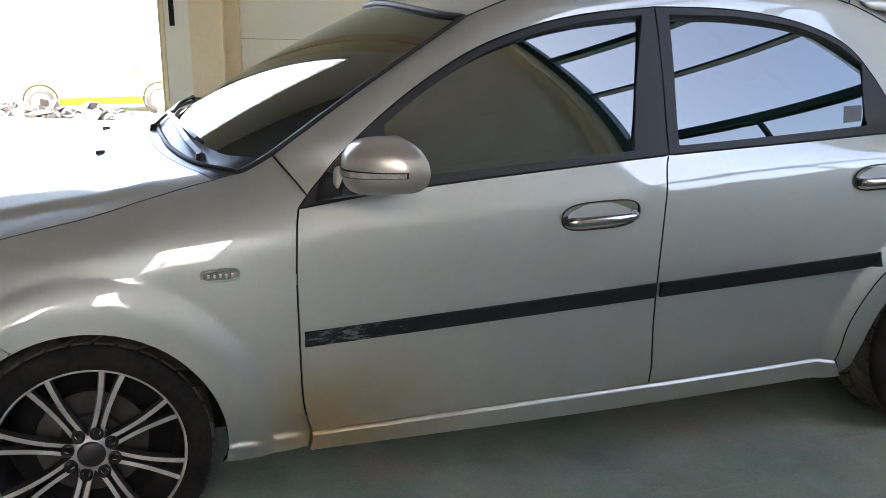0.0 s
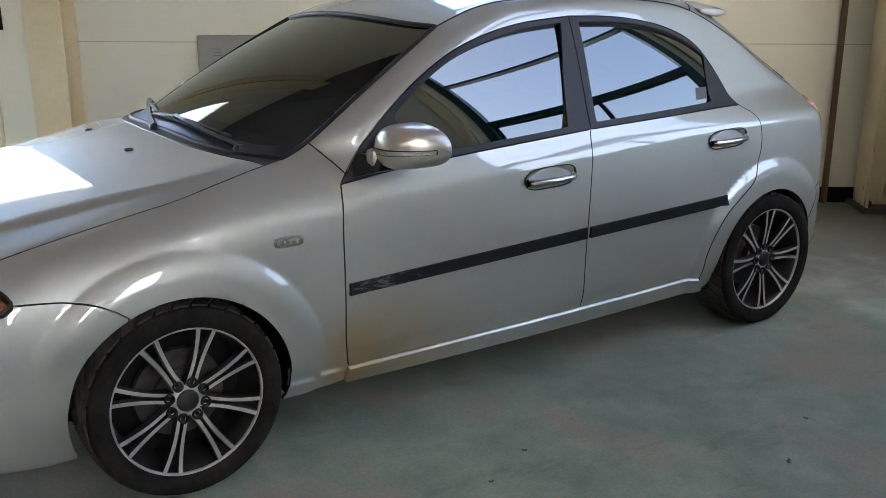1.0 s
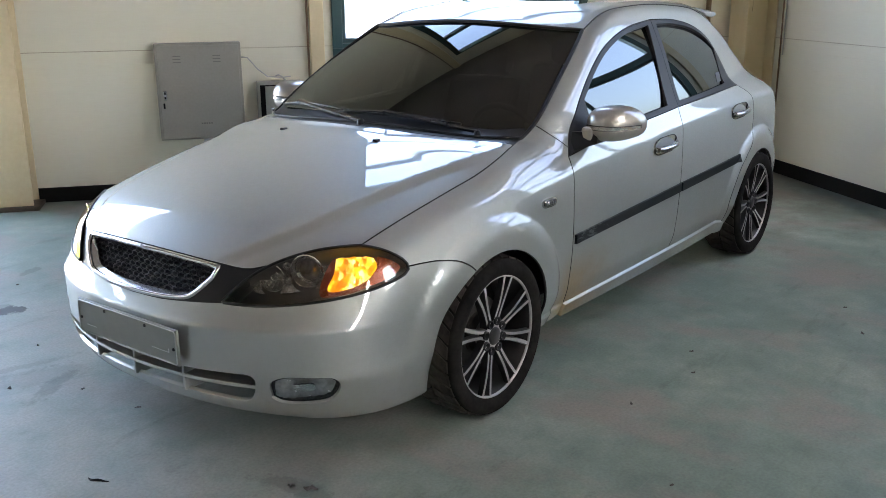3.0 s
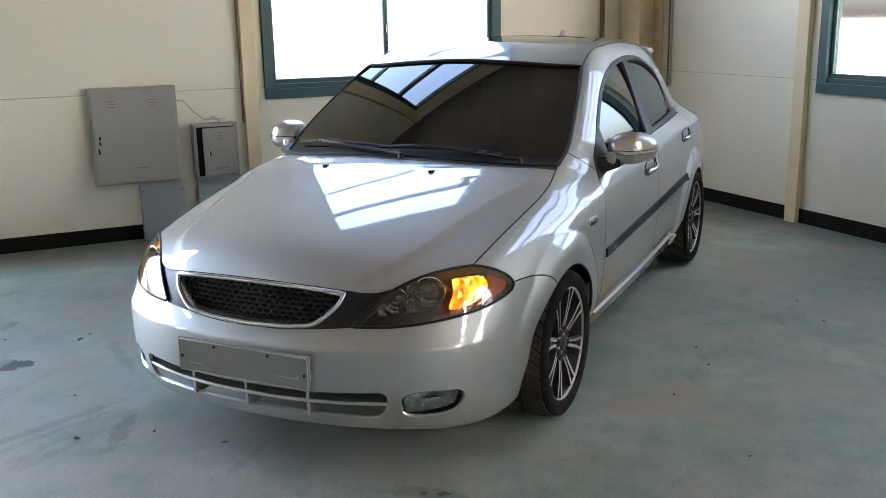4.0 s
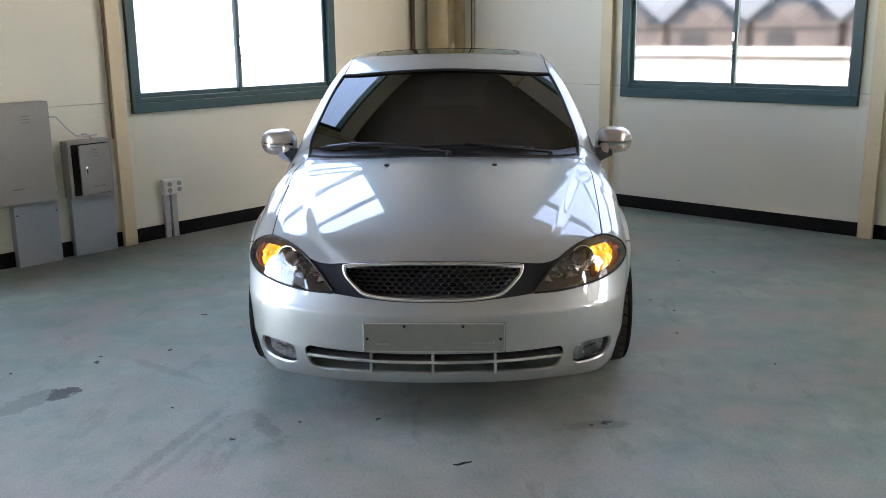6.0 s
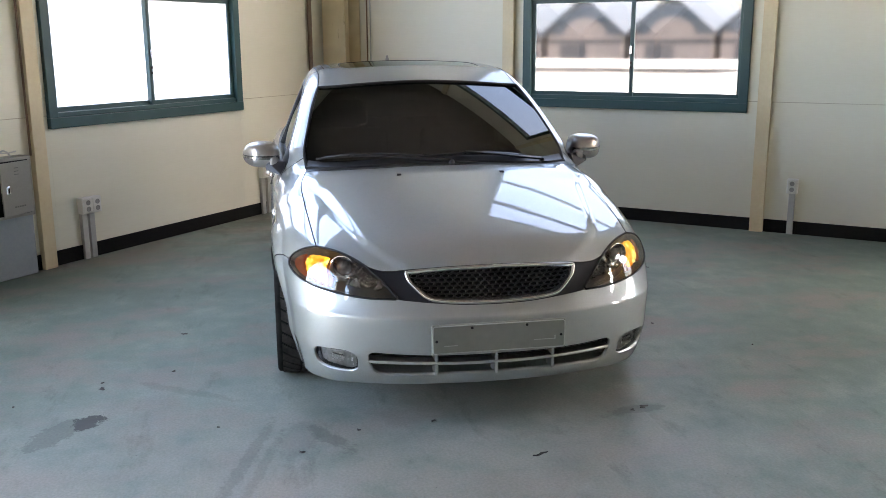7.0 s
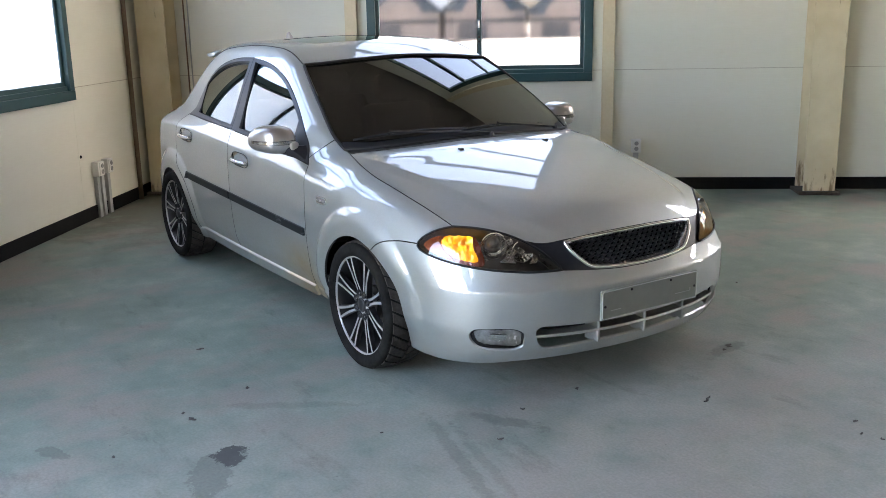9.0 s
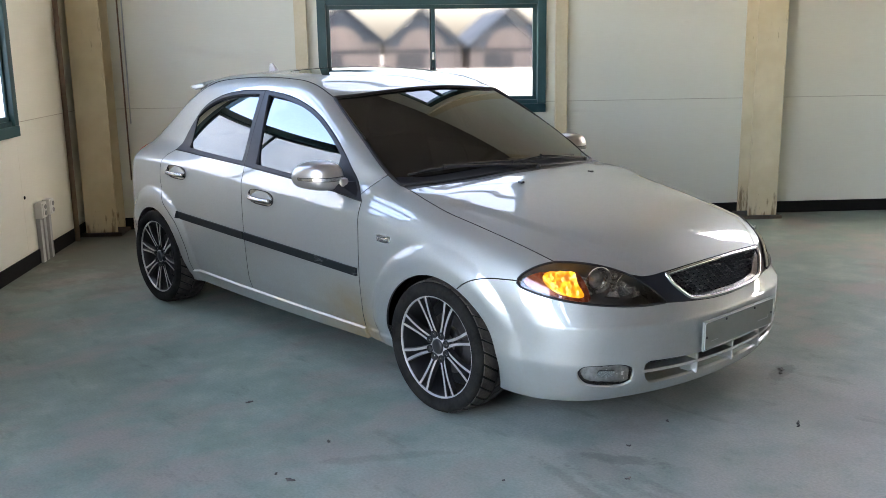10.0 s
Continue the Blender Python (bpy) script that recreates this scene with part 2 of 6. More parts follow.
so = tex(st_, "Noise", 9.0, 2, stretch=(1, 1, 0.3))
sk = ramp(st_, mixed(st_, 0.4, sn.outputs["Fac"], so.outputs["Fac"]), [(0.55, (0.009, 0.011, 0.012)), (0.60, (0.085, 0.09, 0.092))])
sc_ = st_.nodes.new("ShaderNodeTexCoord")
sx_ = st_.nodes.new("ShaderNodeSeparateXYZ")
link(st_, sc_.outputs["Object"], sx_.inputs["Vector"])
sr_ = st_.nodes.new("ShaderNodeMapRange")
sr_.inputs["From Min"].default_value, sr_.inputs["From Max"].default_value = 0.30, 0.55
link(st_, sx_.outputs["X"], sr_.inputs["Value"])
link(st_, mixed(st_, sr_.outputs["Result"], (0.009, 0.011, 0.012), sk.outputs["Color"]), sb_.inputs["Base Color"])
sb_.inputs["Roughness"].default_value = 0.5
sb_.inputs["Specular IOR Level"].default_value = 0.12


def make_rusty():
    """Cream paint with rust runs at a column's foot."""
    m, t, b = nodes_of("cream_steel_rusting")
    g = tex(t, "Noise", 5.0, 5)
    base = ramp(t, g.outputs["Fac"], [(0.35, (0.68, 0.565, 0.35)), (0.65, (0.75, 0.64, 0.43))])
    streak = tex(t, "Noise", 26.0, 4, 0.6, stretch=(1, 1, 0.16))
    co = t.nodes.new("ShaderNodeTexCoord")
    sep = t.nodes.new("ShaderNodeSeparateXYZ")
    link(t, co.outputs["Object"], sep.inputs["Vector"])
    low = t.nodes.new("ShaderNodeMapRange")
    low.inputs["From Min"].default_value, low.inputs["From Max"].default_value = 0.34, 0.04
    low.inputs["To Min"].default_value, low.inputs["To Max"].default_value = 0.0, 0.20
    link(t, sep.outputs["Z"], low.inputs["Value"])
    add = t.nodes.new("ShaderNodeMath")
    link(t, streak.outputs["Fac"], add.inputs[0])
    link(t, low.outputs["Result"], add.inputs[1])
    k = ramp(t, add.outputs["Value"], [(0.66, (0,) * 3), (0.76, (0.9,) * 3)])
    rust = mixed(t, g.outputs["Fac"], (0.20, 0.125, 0.065), (0.34, 0.22, 0.11))
    link(t, mixed(t, k.outputs["Color"], base.outputs["Color"], rust), b.inputs["Base Color"])
    b.inputs["Roughness"].default_value = 0.5
    return m


RUSTY = make_rusty()
SEALANT = surface("grimy_joint", (0.40, 0.35, 0.26), (0.62, 0.57, 0.45), 0.8, grain=30, patch=1.5)
SKIRT = surface("black_skirting", (0.006, 0.0055, 0.0055), (0.013, 0.012, 0.011), 0.6, grain=30, spec=0.15)
CEIL = surface("dark_ceiling", (0.19, 0.158, 0.132), (0.24, 0.20, 0.168), 0.7)
FRAME = surface("green_window_frame", (0.016, 0.060, 0.062), (0.024, 0.078, 0.080), 0.35, grain=60)
BOXGREY = surface("grey_enamel", (0.30, 0.285, 0.245), (0.34, 0.325, 0.285), 0.4, grain=60)
BOXBLUE = surface("pale_blue_sheet", (0.30, 0.335, 0.36), (0.36, 0.39, 0.41), 0.45, grain=40)
WHITE = surface("white_plastic", (0.72, 0.71, 0.66), (0.78, 0.77, 0.72), 0.4)
CONDUIT = surface("grey_conduit", (0.42, 0.42, 0.40), (0.50, 0.50, 0.48), 0.45)
YARD = surface("yard_concrete", (0.42, 0.40, 0.37), (0.52, 0.50, 0.46), 0.85, grain=8, patch=0.3)
FLOOR = make_floor()


# ---- small tools ----
def mesh_of(name, verts, faces, mats=(), face_mat=None, smooth=False, normals=None):
    me = bpy.data.meshes.new(name)
    me.from_pydata([tuple(v) for v in verts], [], [tuple(f) for f in faces])
    for m in mats:
        me.materials.append(m)
    if face_mat is not None:
        me.polygons.foreach_set("material_index", face_mat)
    if smooth or normals is not None:
        me.polygons.foreach_set("use_smooth", [True] * len(me.polygons))
    me.validate()
    if normals is not None:
        me.normals_split_custom_set_from_vertices([tuple(n) for n in normals])
    me.update()
    return me


def part(name, me, parent, label="", mat=None):
    """A mesh (or a bmesh) as one object under its thing."""
    if isinstance(me, bmesh.types.BMesh):
        data = bpy.data.meshes.new(name)
        me.to_mesh(data)
        me.free()
        me = data
    if mat is not None and not me.materials:
        me.materials.append(mat)
    ob = new(name, me)
    ob.parent = parent
    return tagged(ob, label)


def thing(name, label, category, m=None, group="", kind="", me=None):
    ob = new(name, me)
    if m is not None:
        ob.matrix_world = m
    return tagged(ob, label, category, group, kind)


def bm_box(x0, x1, y0, y1, z0, z1, bevel=0.0, bm=None, seg=2):
    bm = bm or bmesh.new()
    made = bmesh.ops.create_cube(bm, size=1, matrix=Matrix.LocRotScale(((x0 + x1) / 2, (y0 + y1) / 2, (z0 + z1) / 2), None, (abs(x1 - x0), abs(y1 - y0), abs(z1 - z0))))
    if bevel:
        edges = list({e for v in made["verts"] for e in v.link_edges})
        bmesh.ops.bevel(bm, geom=edges, offset=bevel, segments=seg, affect="EDGES", profile=0.5)
    return bm


def bm_tube(points, radius, sides=8, bm=None, closed=False):
    bm = bm or bmesh.new()
    pts = [Vector(p) for p in points]
    rings, up = [], None
    n = len(pts)
    for i, p in enumerate(pts):
        a, b = (pts[(i - 1) % n], pts[(i + 1) % n]) if closed else (pts[max(i - 1, 0)], pts[min(i + 1, n - 1)])
        d = (b - a).normalized()
        if up is None:
            up = Vector((0, 0, 1)) if abs(d.z) < 0.9 else Vector((1, 0, 0))
        s = d.cross(up).normalized()
        up = s.cross(d).normalized()
        rings.append([bm.verts.new(p + radius * (math.cos(2 * math.pi * k / sides) * s + math.sin(2 * math.pi * k / sides) * up)) for k in range(sides)])
    for i in range(n if closed else n - 1):
        r, q = rings[i], rings[(i + 1) % n]
        for k in range(sides):
            f = bm.faces.new((r[k], r[(k + 1) % sides], q[(k + 1) % sides], q[k]))
            f.smooth = True
    if not closed:
        bm.faces.new(rings[0])
        bm.faces.new(rings[-1][::-1])
    bmesh.ops.recalc_face_normals(bm, faces=bm.faces[:])
    return bm


def lathe(profile, sides=64, axis="y", smooth=True, closed=False):
    """Turns (radius, height) pairs round an axis; a mesh's vertices and faces."""
    verts, faces = [], []
    n = len(profile)
    for k in range(sides):
        a = 2 * math.pi * k / sides
        for r, h in profile:
            c, s = r * math.cos(a), r * math.sin(a)
            verts.append((c, h, s) if axis == "y" else (c, s, h) if axis == "z" else (h, c, s))
    for k in range(sides):
        q = (k + 1) % sides
        for i in range(n if closed else n - 1):
            j = (i + 1) % n
            faces.append((k * n + i, k * n + j, q * n + j, q * n + i) if axis == "y" else (k * n + i, q * n + i, q * n + j, k * n + j))
    return verts, faces


def spline(knots, step=0.015, closed=False):
    """Evenly spaced points on a smooth line through knots (centripetal Catmull-Rom)."""
    p = np.array(knots, float)
    if closed:
        p = np.vstack([p[-1], p, p[0], p[1]])
    else:
        p = np.vstack([2 * p[0] - p[1], p, 2 * p[-1] - p[-2]])
    out = []
    for i in range(1, len(p) - 2):
        a, b, c, d = p[i - 1], p[i], p[i + 1], p[i + 2]
        t0 = 0.0
        t1 = t0 + max(np.linalg.norm(b - a), 1e-6) ** 0.5
        t2 = t1 + max(np.linalg.norm(c - b), 1e-6) ** 0.5
        t3 = t2 + max(np.linalg.norm(d - c), 1e-6) ** 0.5
        n = max(2, int(np.linalg.norm(c - b) / step) + 1)
        for t in np.linspace(t1, t2, n, endpoint=False):
            a1 = (t1 - t) / (t1 - t0) * a + (t - t0) / (t1 - t0) * b
            a2 = (t2 - t) / (t2 - t1) * b + (t - t1) / (t2 - t1) * c
            a3 = (t3 - t) / (t3 - t2) * c + (t - t2) / (t3 - t2) * d
            b1 = (t2 - t) / (t2 - t0) * a1 + (t - t0) / (t2 - t0) * a2
            b2 = (t3 - t) / (t3 - t1) * a2 + (t - t1) / (t3 - t1) * a3
            out.append((t2 - t) / (t2 - t1) * b1 + (t - t1) / (t2 - t1) * b2)
    if not closed:
        out.append(p[-2])
    return np.array(out)


# ---- the hall: its own axes are turned against the car's ----
FLOOR_Z = -0.012
ROOM = Matrix.Translation((0, 0, FLOOR_Z)) @ Matrix.Rotation(radians(-39), 4, "Z")
WX, WY = -3.03, -2.68          # the two walls that meet behind the car
EX, EY, TOPZ = 14.6, 15.4, 5.5   # the unseen far walls, added to close the hall, and the ceiling


def fixed(name, bm, mat, label, category, kind="structure"):
    ob = part(name, bm, None, "", mat)
    ob.matrix_world = ROOM
    return tagged(ob, label, category, "", kind)


floor_bm = bm_box(WX - 0.2, EX + 0.2, WY - 0.2, EY + 0.2, -0.2, 0)
floor_bm.transform(ROOM)
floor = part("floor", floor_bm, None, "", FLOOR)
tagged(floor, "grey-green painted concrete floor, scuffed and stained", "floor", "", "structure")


def wall(name, across, at, out, lo, hi, holes, joints, label):
    """A wall along one axis at a place, with openings (a0, a1, z0, z1), clad in sandwich panels proud of it."""
    cuts = sorted({lo, hi, *(v for h in holes for v in h[:2])})
    zs = sorted({0.0, TOPZ, *(v for h in holes for v in h[2:])})

    def inside(a, z):
        return any(h[0] < a < h[1] and h[2] < z < h[3] for h in holes)

    def box(bm, a0, a1, d0, d1, z0, z1, bevel=0.0):
        if across == "x":
            return bm_box(a0, a1, min(d0, d1), max(d0, d1), z0, z1, bevel, bm, 1)
        return bm_box(min(d0, d1), max(d0, d1), a0, a1, z0, z1, bevel, bm, 1)
    bm = bmesh.new()
    for a0, a1 in zip(cuts, cuts[1:]):
        for z0, z1 in zip(zs, zs[1:]):
            if not inside((a0 + a1) / 2, (z0 + z1) / 2):
                box(bm, a0, a1, at - 0.006 * out, at - 0.14 * out, z0, z1)
    for f in bm.faces:
        f.material_index = int(abs(f.normal[1 if across == "x" else 0]) > 0.9)
    body_ob = fixed(name, bm, WALL, label, "wall")
    body_ob.data.materials.append(SEALANT)
    zs = sorted({0.0, TOPZ, *joints, *(v for h in holes for v in h[2:])})
    for a0, a1 in zip(cuts, cuts[1:]):
        for z0, z1 in zip(zs, zs[1:]):
            if not inside((a0 + a1) / 2, (z0 + z1) / 2):
                g = 0.0028
                b2 = box(bmesh.new(), a0, a1, at - 0.004 * out, at, z0 + (g if z0 in joints else 0), z1 - (g if z1 in joints else 0), 0.001)
                part("panel", b2, body_ob, "", WALL)
    return body_ob


JOINTS = (1.078, 2.06, 3.06, 4.06)
WIN_L = (-1.53, 0.53, 0.985, 4.85)
WIN_R = (-0.58, 1.44, 0.985, 4.85)
WIN_R2 = (5.32, 7.34, 0.985, 4.85)
# the next two openings are unseen, added for more daylight
FILL_WIN_R = (11.22, 13.24, 0.985, 4.85)
FILL_WIN_L = (10.50, 12.56, 0.985, 4.85)
GATE = (3.40, 7.90, 0.0, 3.90)
wall("wall_window_side", "x", WY, 1, WX, EX, [WIN_L, GATE, FILL_WIN_L], JOINTS, "cream sandwich-panel wall with a tall window and an open gate")
wall("wall_back", "y", WX, 1, WY, EY, [WIN_R, WIN_R2, FILL_WIN_R], JOINTS, "cream sandwich-panel wall with tall green-framed windows")
wall("wall_far", "x", EY, -1, WX, EX, [], JOINTS, "unseen cream sandwich-panel wall added to close the hall behind the camera")
wall("wall_front", "y", EX, -1, WY, EY, [], JOINTS, "unseen cream sandwich-panel wall added to close the hall in front of the car")
fixed("ceiling", bm_box(WX - 0.2, EX + 0.2, WY - 0.2, EY + 0.2, TOPZ, TOPZ + 0.2), CEIL, "dark brown insulated ceiling of the hall", "ceiling")
for k, (a0, a1) in enumerate(((WX, 3.38), (7.92, EX))):
    fixed("baseboard", bm_box(a0, a1, WY, WY + 0.012, 0, 0.108, 0.002), SKIRT, "black painted skirting along the wall", "skirting")
fixed("baseboard", bm_box(WX, WX + 0.012, WY, EY, 0, 0.108, 0.002), SKIRT, "black painted skirting along the wall", "skirting")


def window(name, along, at, a0, a1, z0, z1, inner, label, inward=0):
    """A tall green steel window: sliding sashes below, fixed lights above. Built along x and turned where the wall runs along y."""
    m = ROOM @ (Matrix.Translation((0, at, 0)) if along == "x" else Matrix.Translation((at, 0, 0)) @ Matrix(((0, -1, 0, 0), (1, 0, 0, 0), (0, 0, 1, 0), (0, 0, 0, 1))))
    s = inward or (1 if along == "x" else -1)     # which way is indoors in the window's own axes
    w = thing(name, label, "window", m, "", "structure")

    def bar(nm, x0, x1, d0, d1, zz0, zz1, parent=w, mat=FRAME, bevel=0.004):
        d0, d1 = sorted((s * d0, s * d1))
        return part(nm, bm_box(x0, x1, d0, d1, zz0, zz1, bevel), parent, "", mat)
    f = 0.075
    bar("frame_bar", a0, a1, -0.10, 0.035, z0, z0 + f)
    bar("frame_bar", a0, a1, -0.10, 0.03, z1 - f, z1)
    bar("frame_bar", a0, a0 + f, -0.10, 0.032, z0 + f, z1 - f)
    bar("frame_bar", a1 - f, a1, -0.10, 0.032, z0 + f, z1 - f)
    bar("sill_rail", a0 + f, a1 - f, -0.07, 0.012, z0 + f, z0 + f + 0.035)
    mid = (a0 + a1) / 2
    tiers = ((z0 + f + 0.035, 1.935), (2.03, 2.925), (2.965, 3.82), (3.93, z1 - f))
    for (b0, b1), (c0, c1) in zip(tiers, tiers[1:]):
        bar("transom", a0 + f, a1 - f, -0.08, 0.022, b1, c0)

    def glaze(x0, x1, d, b0, b1, parent):
        q = [(x0, s * d, b0), (x1, s * d, b0), (x1, s * d, b1), (x0, s * d, b1)]
        lower = parent is not w
        glass = {BLURRED: (FILM, BLURRED), DUSK: (DUSK, BLURRED), SHADED: (SHADED, FROSTED)}.get(inner, (inner, inner))[lower]
        pane = part("pane", mesh_of("pane", q, [(3, 2, 1, 0) if s > 0 else (0, 1, 2, 3)], (glass,)), parent)
        pane.visible_shadow = glass is not CLEAR
    for b0, b1 in tiers[1:]:
        glaze(a0 + f, a1 - f, -0.03, b0, b1, w)
    b0, b1 = tiers[0]
    e = 0.034
    for x0, x1, d in ((a0 + f, mid + 0.023, -0.020), (mid - 0.023, a1 - f, -0.058)):
        sash = bar("sash", x0, x1, d - 0.014, d + 0.014, b0, b0 + e, bevel=0.002)
        for q in ((x0, x1, b1 - e, b1), (x0, x0 + e, b0 + e, b1 - e), (x1 - e, x1, b0 + e, b1 - e)):
            bar("sash_bar", q[0], q[1], d - 0.013, d + 0.013, q[2], q[3], sash, bevel=0.002)
        glaze(x0 + e, x1 - e, d, b0 + e, b1 - e, sash)
    # the latch on the meeting stiles
    latch = bar("latch", mid - 0.010, mid + 0.010, -0.006, 0.014, 1.46, 1.53, mat=CHROME)
    for z in (1.335, 1.375):
        bar("latch_lug", mid - 0.007, mid + 0.007, -0.006, 0.004, z, z + 0.02, latch, mat=RUBBER)
    return w


def make_blurred():
    """Slightly obscured window glass."""
    m, t, b = nodes_of("obscured_glass")
    t.nodes.remove(b)
    out = t.nodes["Material Output"]
    rf, tr, mx = (t.nodes.new("ShaderNode" + k) for k in ("BsdfRefraction", "BsdfTransparent", "MixShader"))
    rf.inputs["IOR"].default_value, rf.inputs["Roughness"].default_value = 1.12, 0.16
    rf.inputs["Color"].default_value = (0.212, 0.217, 0.222, 1)
    mx.inputs["Fac"].default_value = 0.10
    tr.inputs["Color"].default_value = (0.212, 0.217, 0.222, 1)
    link(t, rf.outputs["BSDF"], mx.inputs[1])
    link(t, tr.outputs["BSDF"], mx.inputs[2])
    link(t, mx.outputs["Shader"], out.inputs["Surface"])
    return m


BLURRED = make_blurred()
FILM = make_glass("light_film_glass", (0.62, 0.63, 0.64))
DUSK = make_glass("dark_film_glass", (0.25, 0.255, 0.26))


def make_frosted():
    """Window glass under a white frosted film."""
    m, t, b = nodes_of("frosted_glass")
    t.nodes.remove(b)
    out = t.nodes["Material Output"]
    tl, gl, mx = (t.nodes.new("ShaderNode" + k) for k in ("BsdfTranslucent", "BsdfGlossy", "MixShader"))
    n = tex(t, "Noise", 3.0, 4)
    c = ramp(t, n.outputs["Fac"], [(0.3, (0.305, 0.31, 0.31)), (0.7, (0.335, 0.335, 0.335))])
    link(t, c.outputs["Color"], tl.inputs["Color"])
    gl.inputs["Roughness"].default_value = 0.25
    mx.inputs["Fac"].default_value = 0.05
    link(t, tl.outputs["BSDF"], mx.inputs[1])
    link(t, gl.outputs["BSDF"], mx.inputs[2])
    link(t, mx.outputs["Shader"], out.inputs["Surface"])
    return m


FROSTED = make_frosted()
SHADED = make_glass("sun_film_glass", (0.52, 0.53, 0.54))
window("window_1", "x", WY, WIN_L[0], WIN_L[1], WIN_L[2], WIN_L[3], SHADED, "tall dark green steel window with sliding sashes, sunlit outside")
window("window_2", "y", WX, WIN_R[0], WIN_R[1], WIN_R[2], WIN_R[3], DUSK, "tall dark green steel window with obscured panes")
window("window_3", "y", WX, WIN_R2[0], WIN_R2[1], WIN_R2[2], WIN_R2[3], BLURRED, "tall dark green steel window in the next bay")

# two unseen windows, added to brighten the hall
window("fill_window_4", "y", WX, *FILL_WIN_R, CLEAR, "tall dark green steel window in the third bay")
window("fill_window_5", "x", WY, *FILL_WIN_L, CLEAR, "tall dark green steel window beyond the gate")


def post(x0, x1, y0, y1, label="cream-painted steel wall post beside the window"):
    return fixed("trim", bm_box(x0, x1, y0, y1, 0, TOPZ, 0.004), POST, label, "wall post")


post(0.595, 0.700, WY, WY + 0.05)
post(WX, WX + 0.05, 1.525, 1.632)
post(WX, WX + 0.05, -0.778, -0.668)
post(WX, WX + 0.05, 5.12, 5.23)
post(WX, WX + 0.05, 7.42, 7.53)


FOOT = surface("dusty_plate", (0.055, 0.043, 0.032), (0.12, 0.095, 0.07), 0.8, grain=40, patch=8)


def column(cx, cy, turn, label, reach=0.28, mat=None):
    """A cream H-section steel column on a base plate, its flanges across the wall's outward way."""
    c = thing("steel_column", label, "column", ROOM @ pose(cx, cy, 0, 0, 0, turn), "steel columns", "structure")
    w = 0.135
    part("flange", bm_box(reach - 0.014, reach, -w, w, 0.030, TOPZ, 0.003), c, "", mat or RUSTY)
    part("flange", bm_box(0.012, 0.026, -w, w, 0.030, TOPZ, 0.003), c, "", mat or RUSTY)
    part("web", bm_box(0.026, reach - 0.014, -0.006, 0.006, 0.030, TOPZ), c, "", mat or RUSTY)
    part("base_plate", bm_box(0.014, reach + 0.035, -w - 0.04, w + 0.04, 0, 0.030, 0.004), c, "dusty brown base plate", FOOT)
    for y in (-0.09, 0.09):
        vs, fs = lathe([(0, 0.03), (0.011, 0.03), (0.011, 0)], 6, "z")
        b = part("anchor_bolt", mesh_of("anchor_bolt", vs, fs, (STEEL,)), c)
        b.location = (reach - 0.05, y * 0.6, 0.030)
    return c


column(WX, 3.40, 0, "cream-painted steel H-column, rust-stained at its foot")
column(WX, -2.50, 0, "cream-painted steel H-column in the corner of the hall")
column(2.862, WY, 90, "cream-painted steel H-column beside the open gate", 0.24, POST)


def pipe(points, r, label, name="cable", mat=CONDUIT, category="cable"):
    ob = part(name, bm_tube(points, r), None, "", mat)
    ob.matrix_world = ROOM
    return tagged(ob, label, category)


BROWN = surface("cable_and_gap_brown", (0.16, 0.10, 0.06), (0.24, 0.16, 0.10), 0.5)
# brown tube put in for the shaded gap beside the column
pipe([(-2.56, WY + 0.03, 0.0), (-2.56, WY + 0.03, TOPZ)], 0.022, "dark brown tube standing for the shaded gap beside the corner column", "pipe", BROWN, "pipe")
pipe([(WX + 0.016, -2.245, 0.95), (WX + 0.016, -2.24, 2.6), (WX + 0.016, -2.225, TOPZ)], 0.006, "second thin cable on the panel wall", mat=CONDUIT)
pipe([(WX + 0.018, -2.28, 0.45), (WX + 0.018, -2.28, 2.4), (WX + 0.018, -2.26, TOPZ)], 0.007, "thin dark cable down the panel wall", mat=BROWN)
pipe([(0.716, WY + 0.03, 0.82), (0.716, WY + 0.028, 2.5), (0.716, WY + 0.03, TOPZ)], 0.008, "thin brown cable down the wall post", mat=BROWN)

# the gate's jamb, its leaf folded back outside
jamb = thing("door_1", "cream sliding gate pushed open, its edge by the column", "door", ROOM, "", "structure")
part("leaf_edge", bm_box(3.06, 3.385, WY - 0.02, WY + 0.055, 0.03, 3.85, 0.006), jamb, "", WALL)
part("edge_strip", bm_box(3.385, 3.402, WY - 0.03, WY + 0.06, 0.0, 3.85, 0.003), jamb, "", POST)
for x0, x1 in ((3.06, 3.082), (3.345, 3.372)):
    part("leaf_stile", bm_box(x0, x1, WY + 0.053, WY + 0.066, 0.03, 3.85, 0.003), jamb, "", POST)
part("bottom_rail", bm_box(3.05, 3.385, WY + 0.052, WY + 0.068, 0.03, 0.085, 0.003), jamb, "", CONDUIT)
part("pull_slot", bm_box(3.255, 3.300, WY + 0.050, WY + 0.062, 1.16, 1.62, 0.006), jamb, "dark recessed pull handle", SKIRT)


# ---- fixtures on the window wall ----
SOCKET = surface("socket_grey", (0.30, 0.295, 0.28), (0.36, 0.355, 0.34), 0.5)
SLOT = surface("slot_grey", (0.16, 0.15, 0.13), (0.20, 0.19, 0.165), 0.6)


def louvre(parent, x, z, y, n=3, w=0.055):
    for k in range(n):
        part("vent_slot", bm_box(x - w / 2, x + w / 2, y - 0.002, y + 0.004, z - k * 0.022, z - k * 0.022 + 0.005, 0.001), parent, "", SLOT)


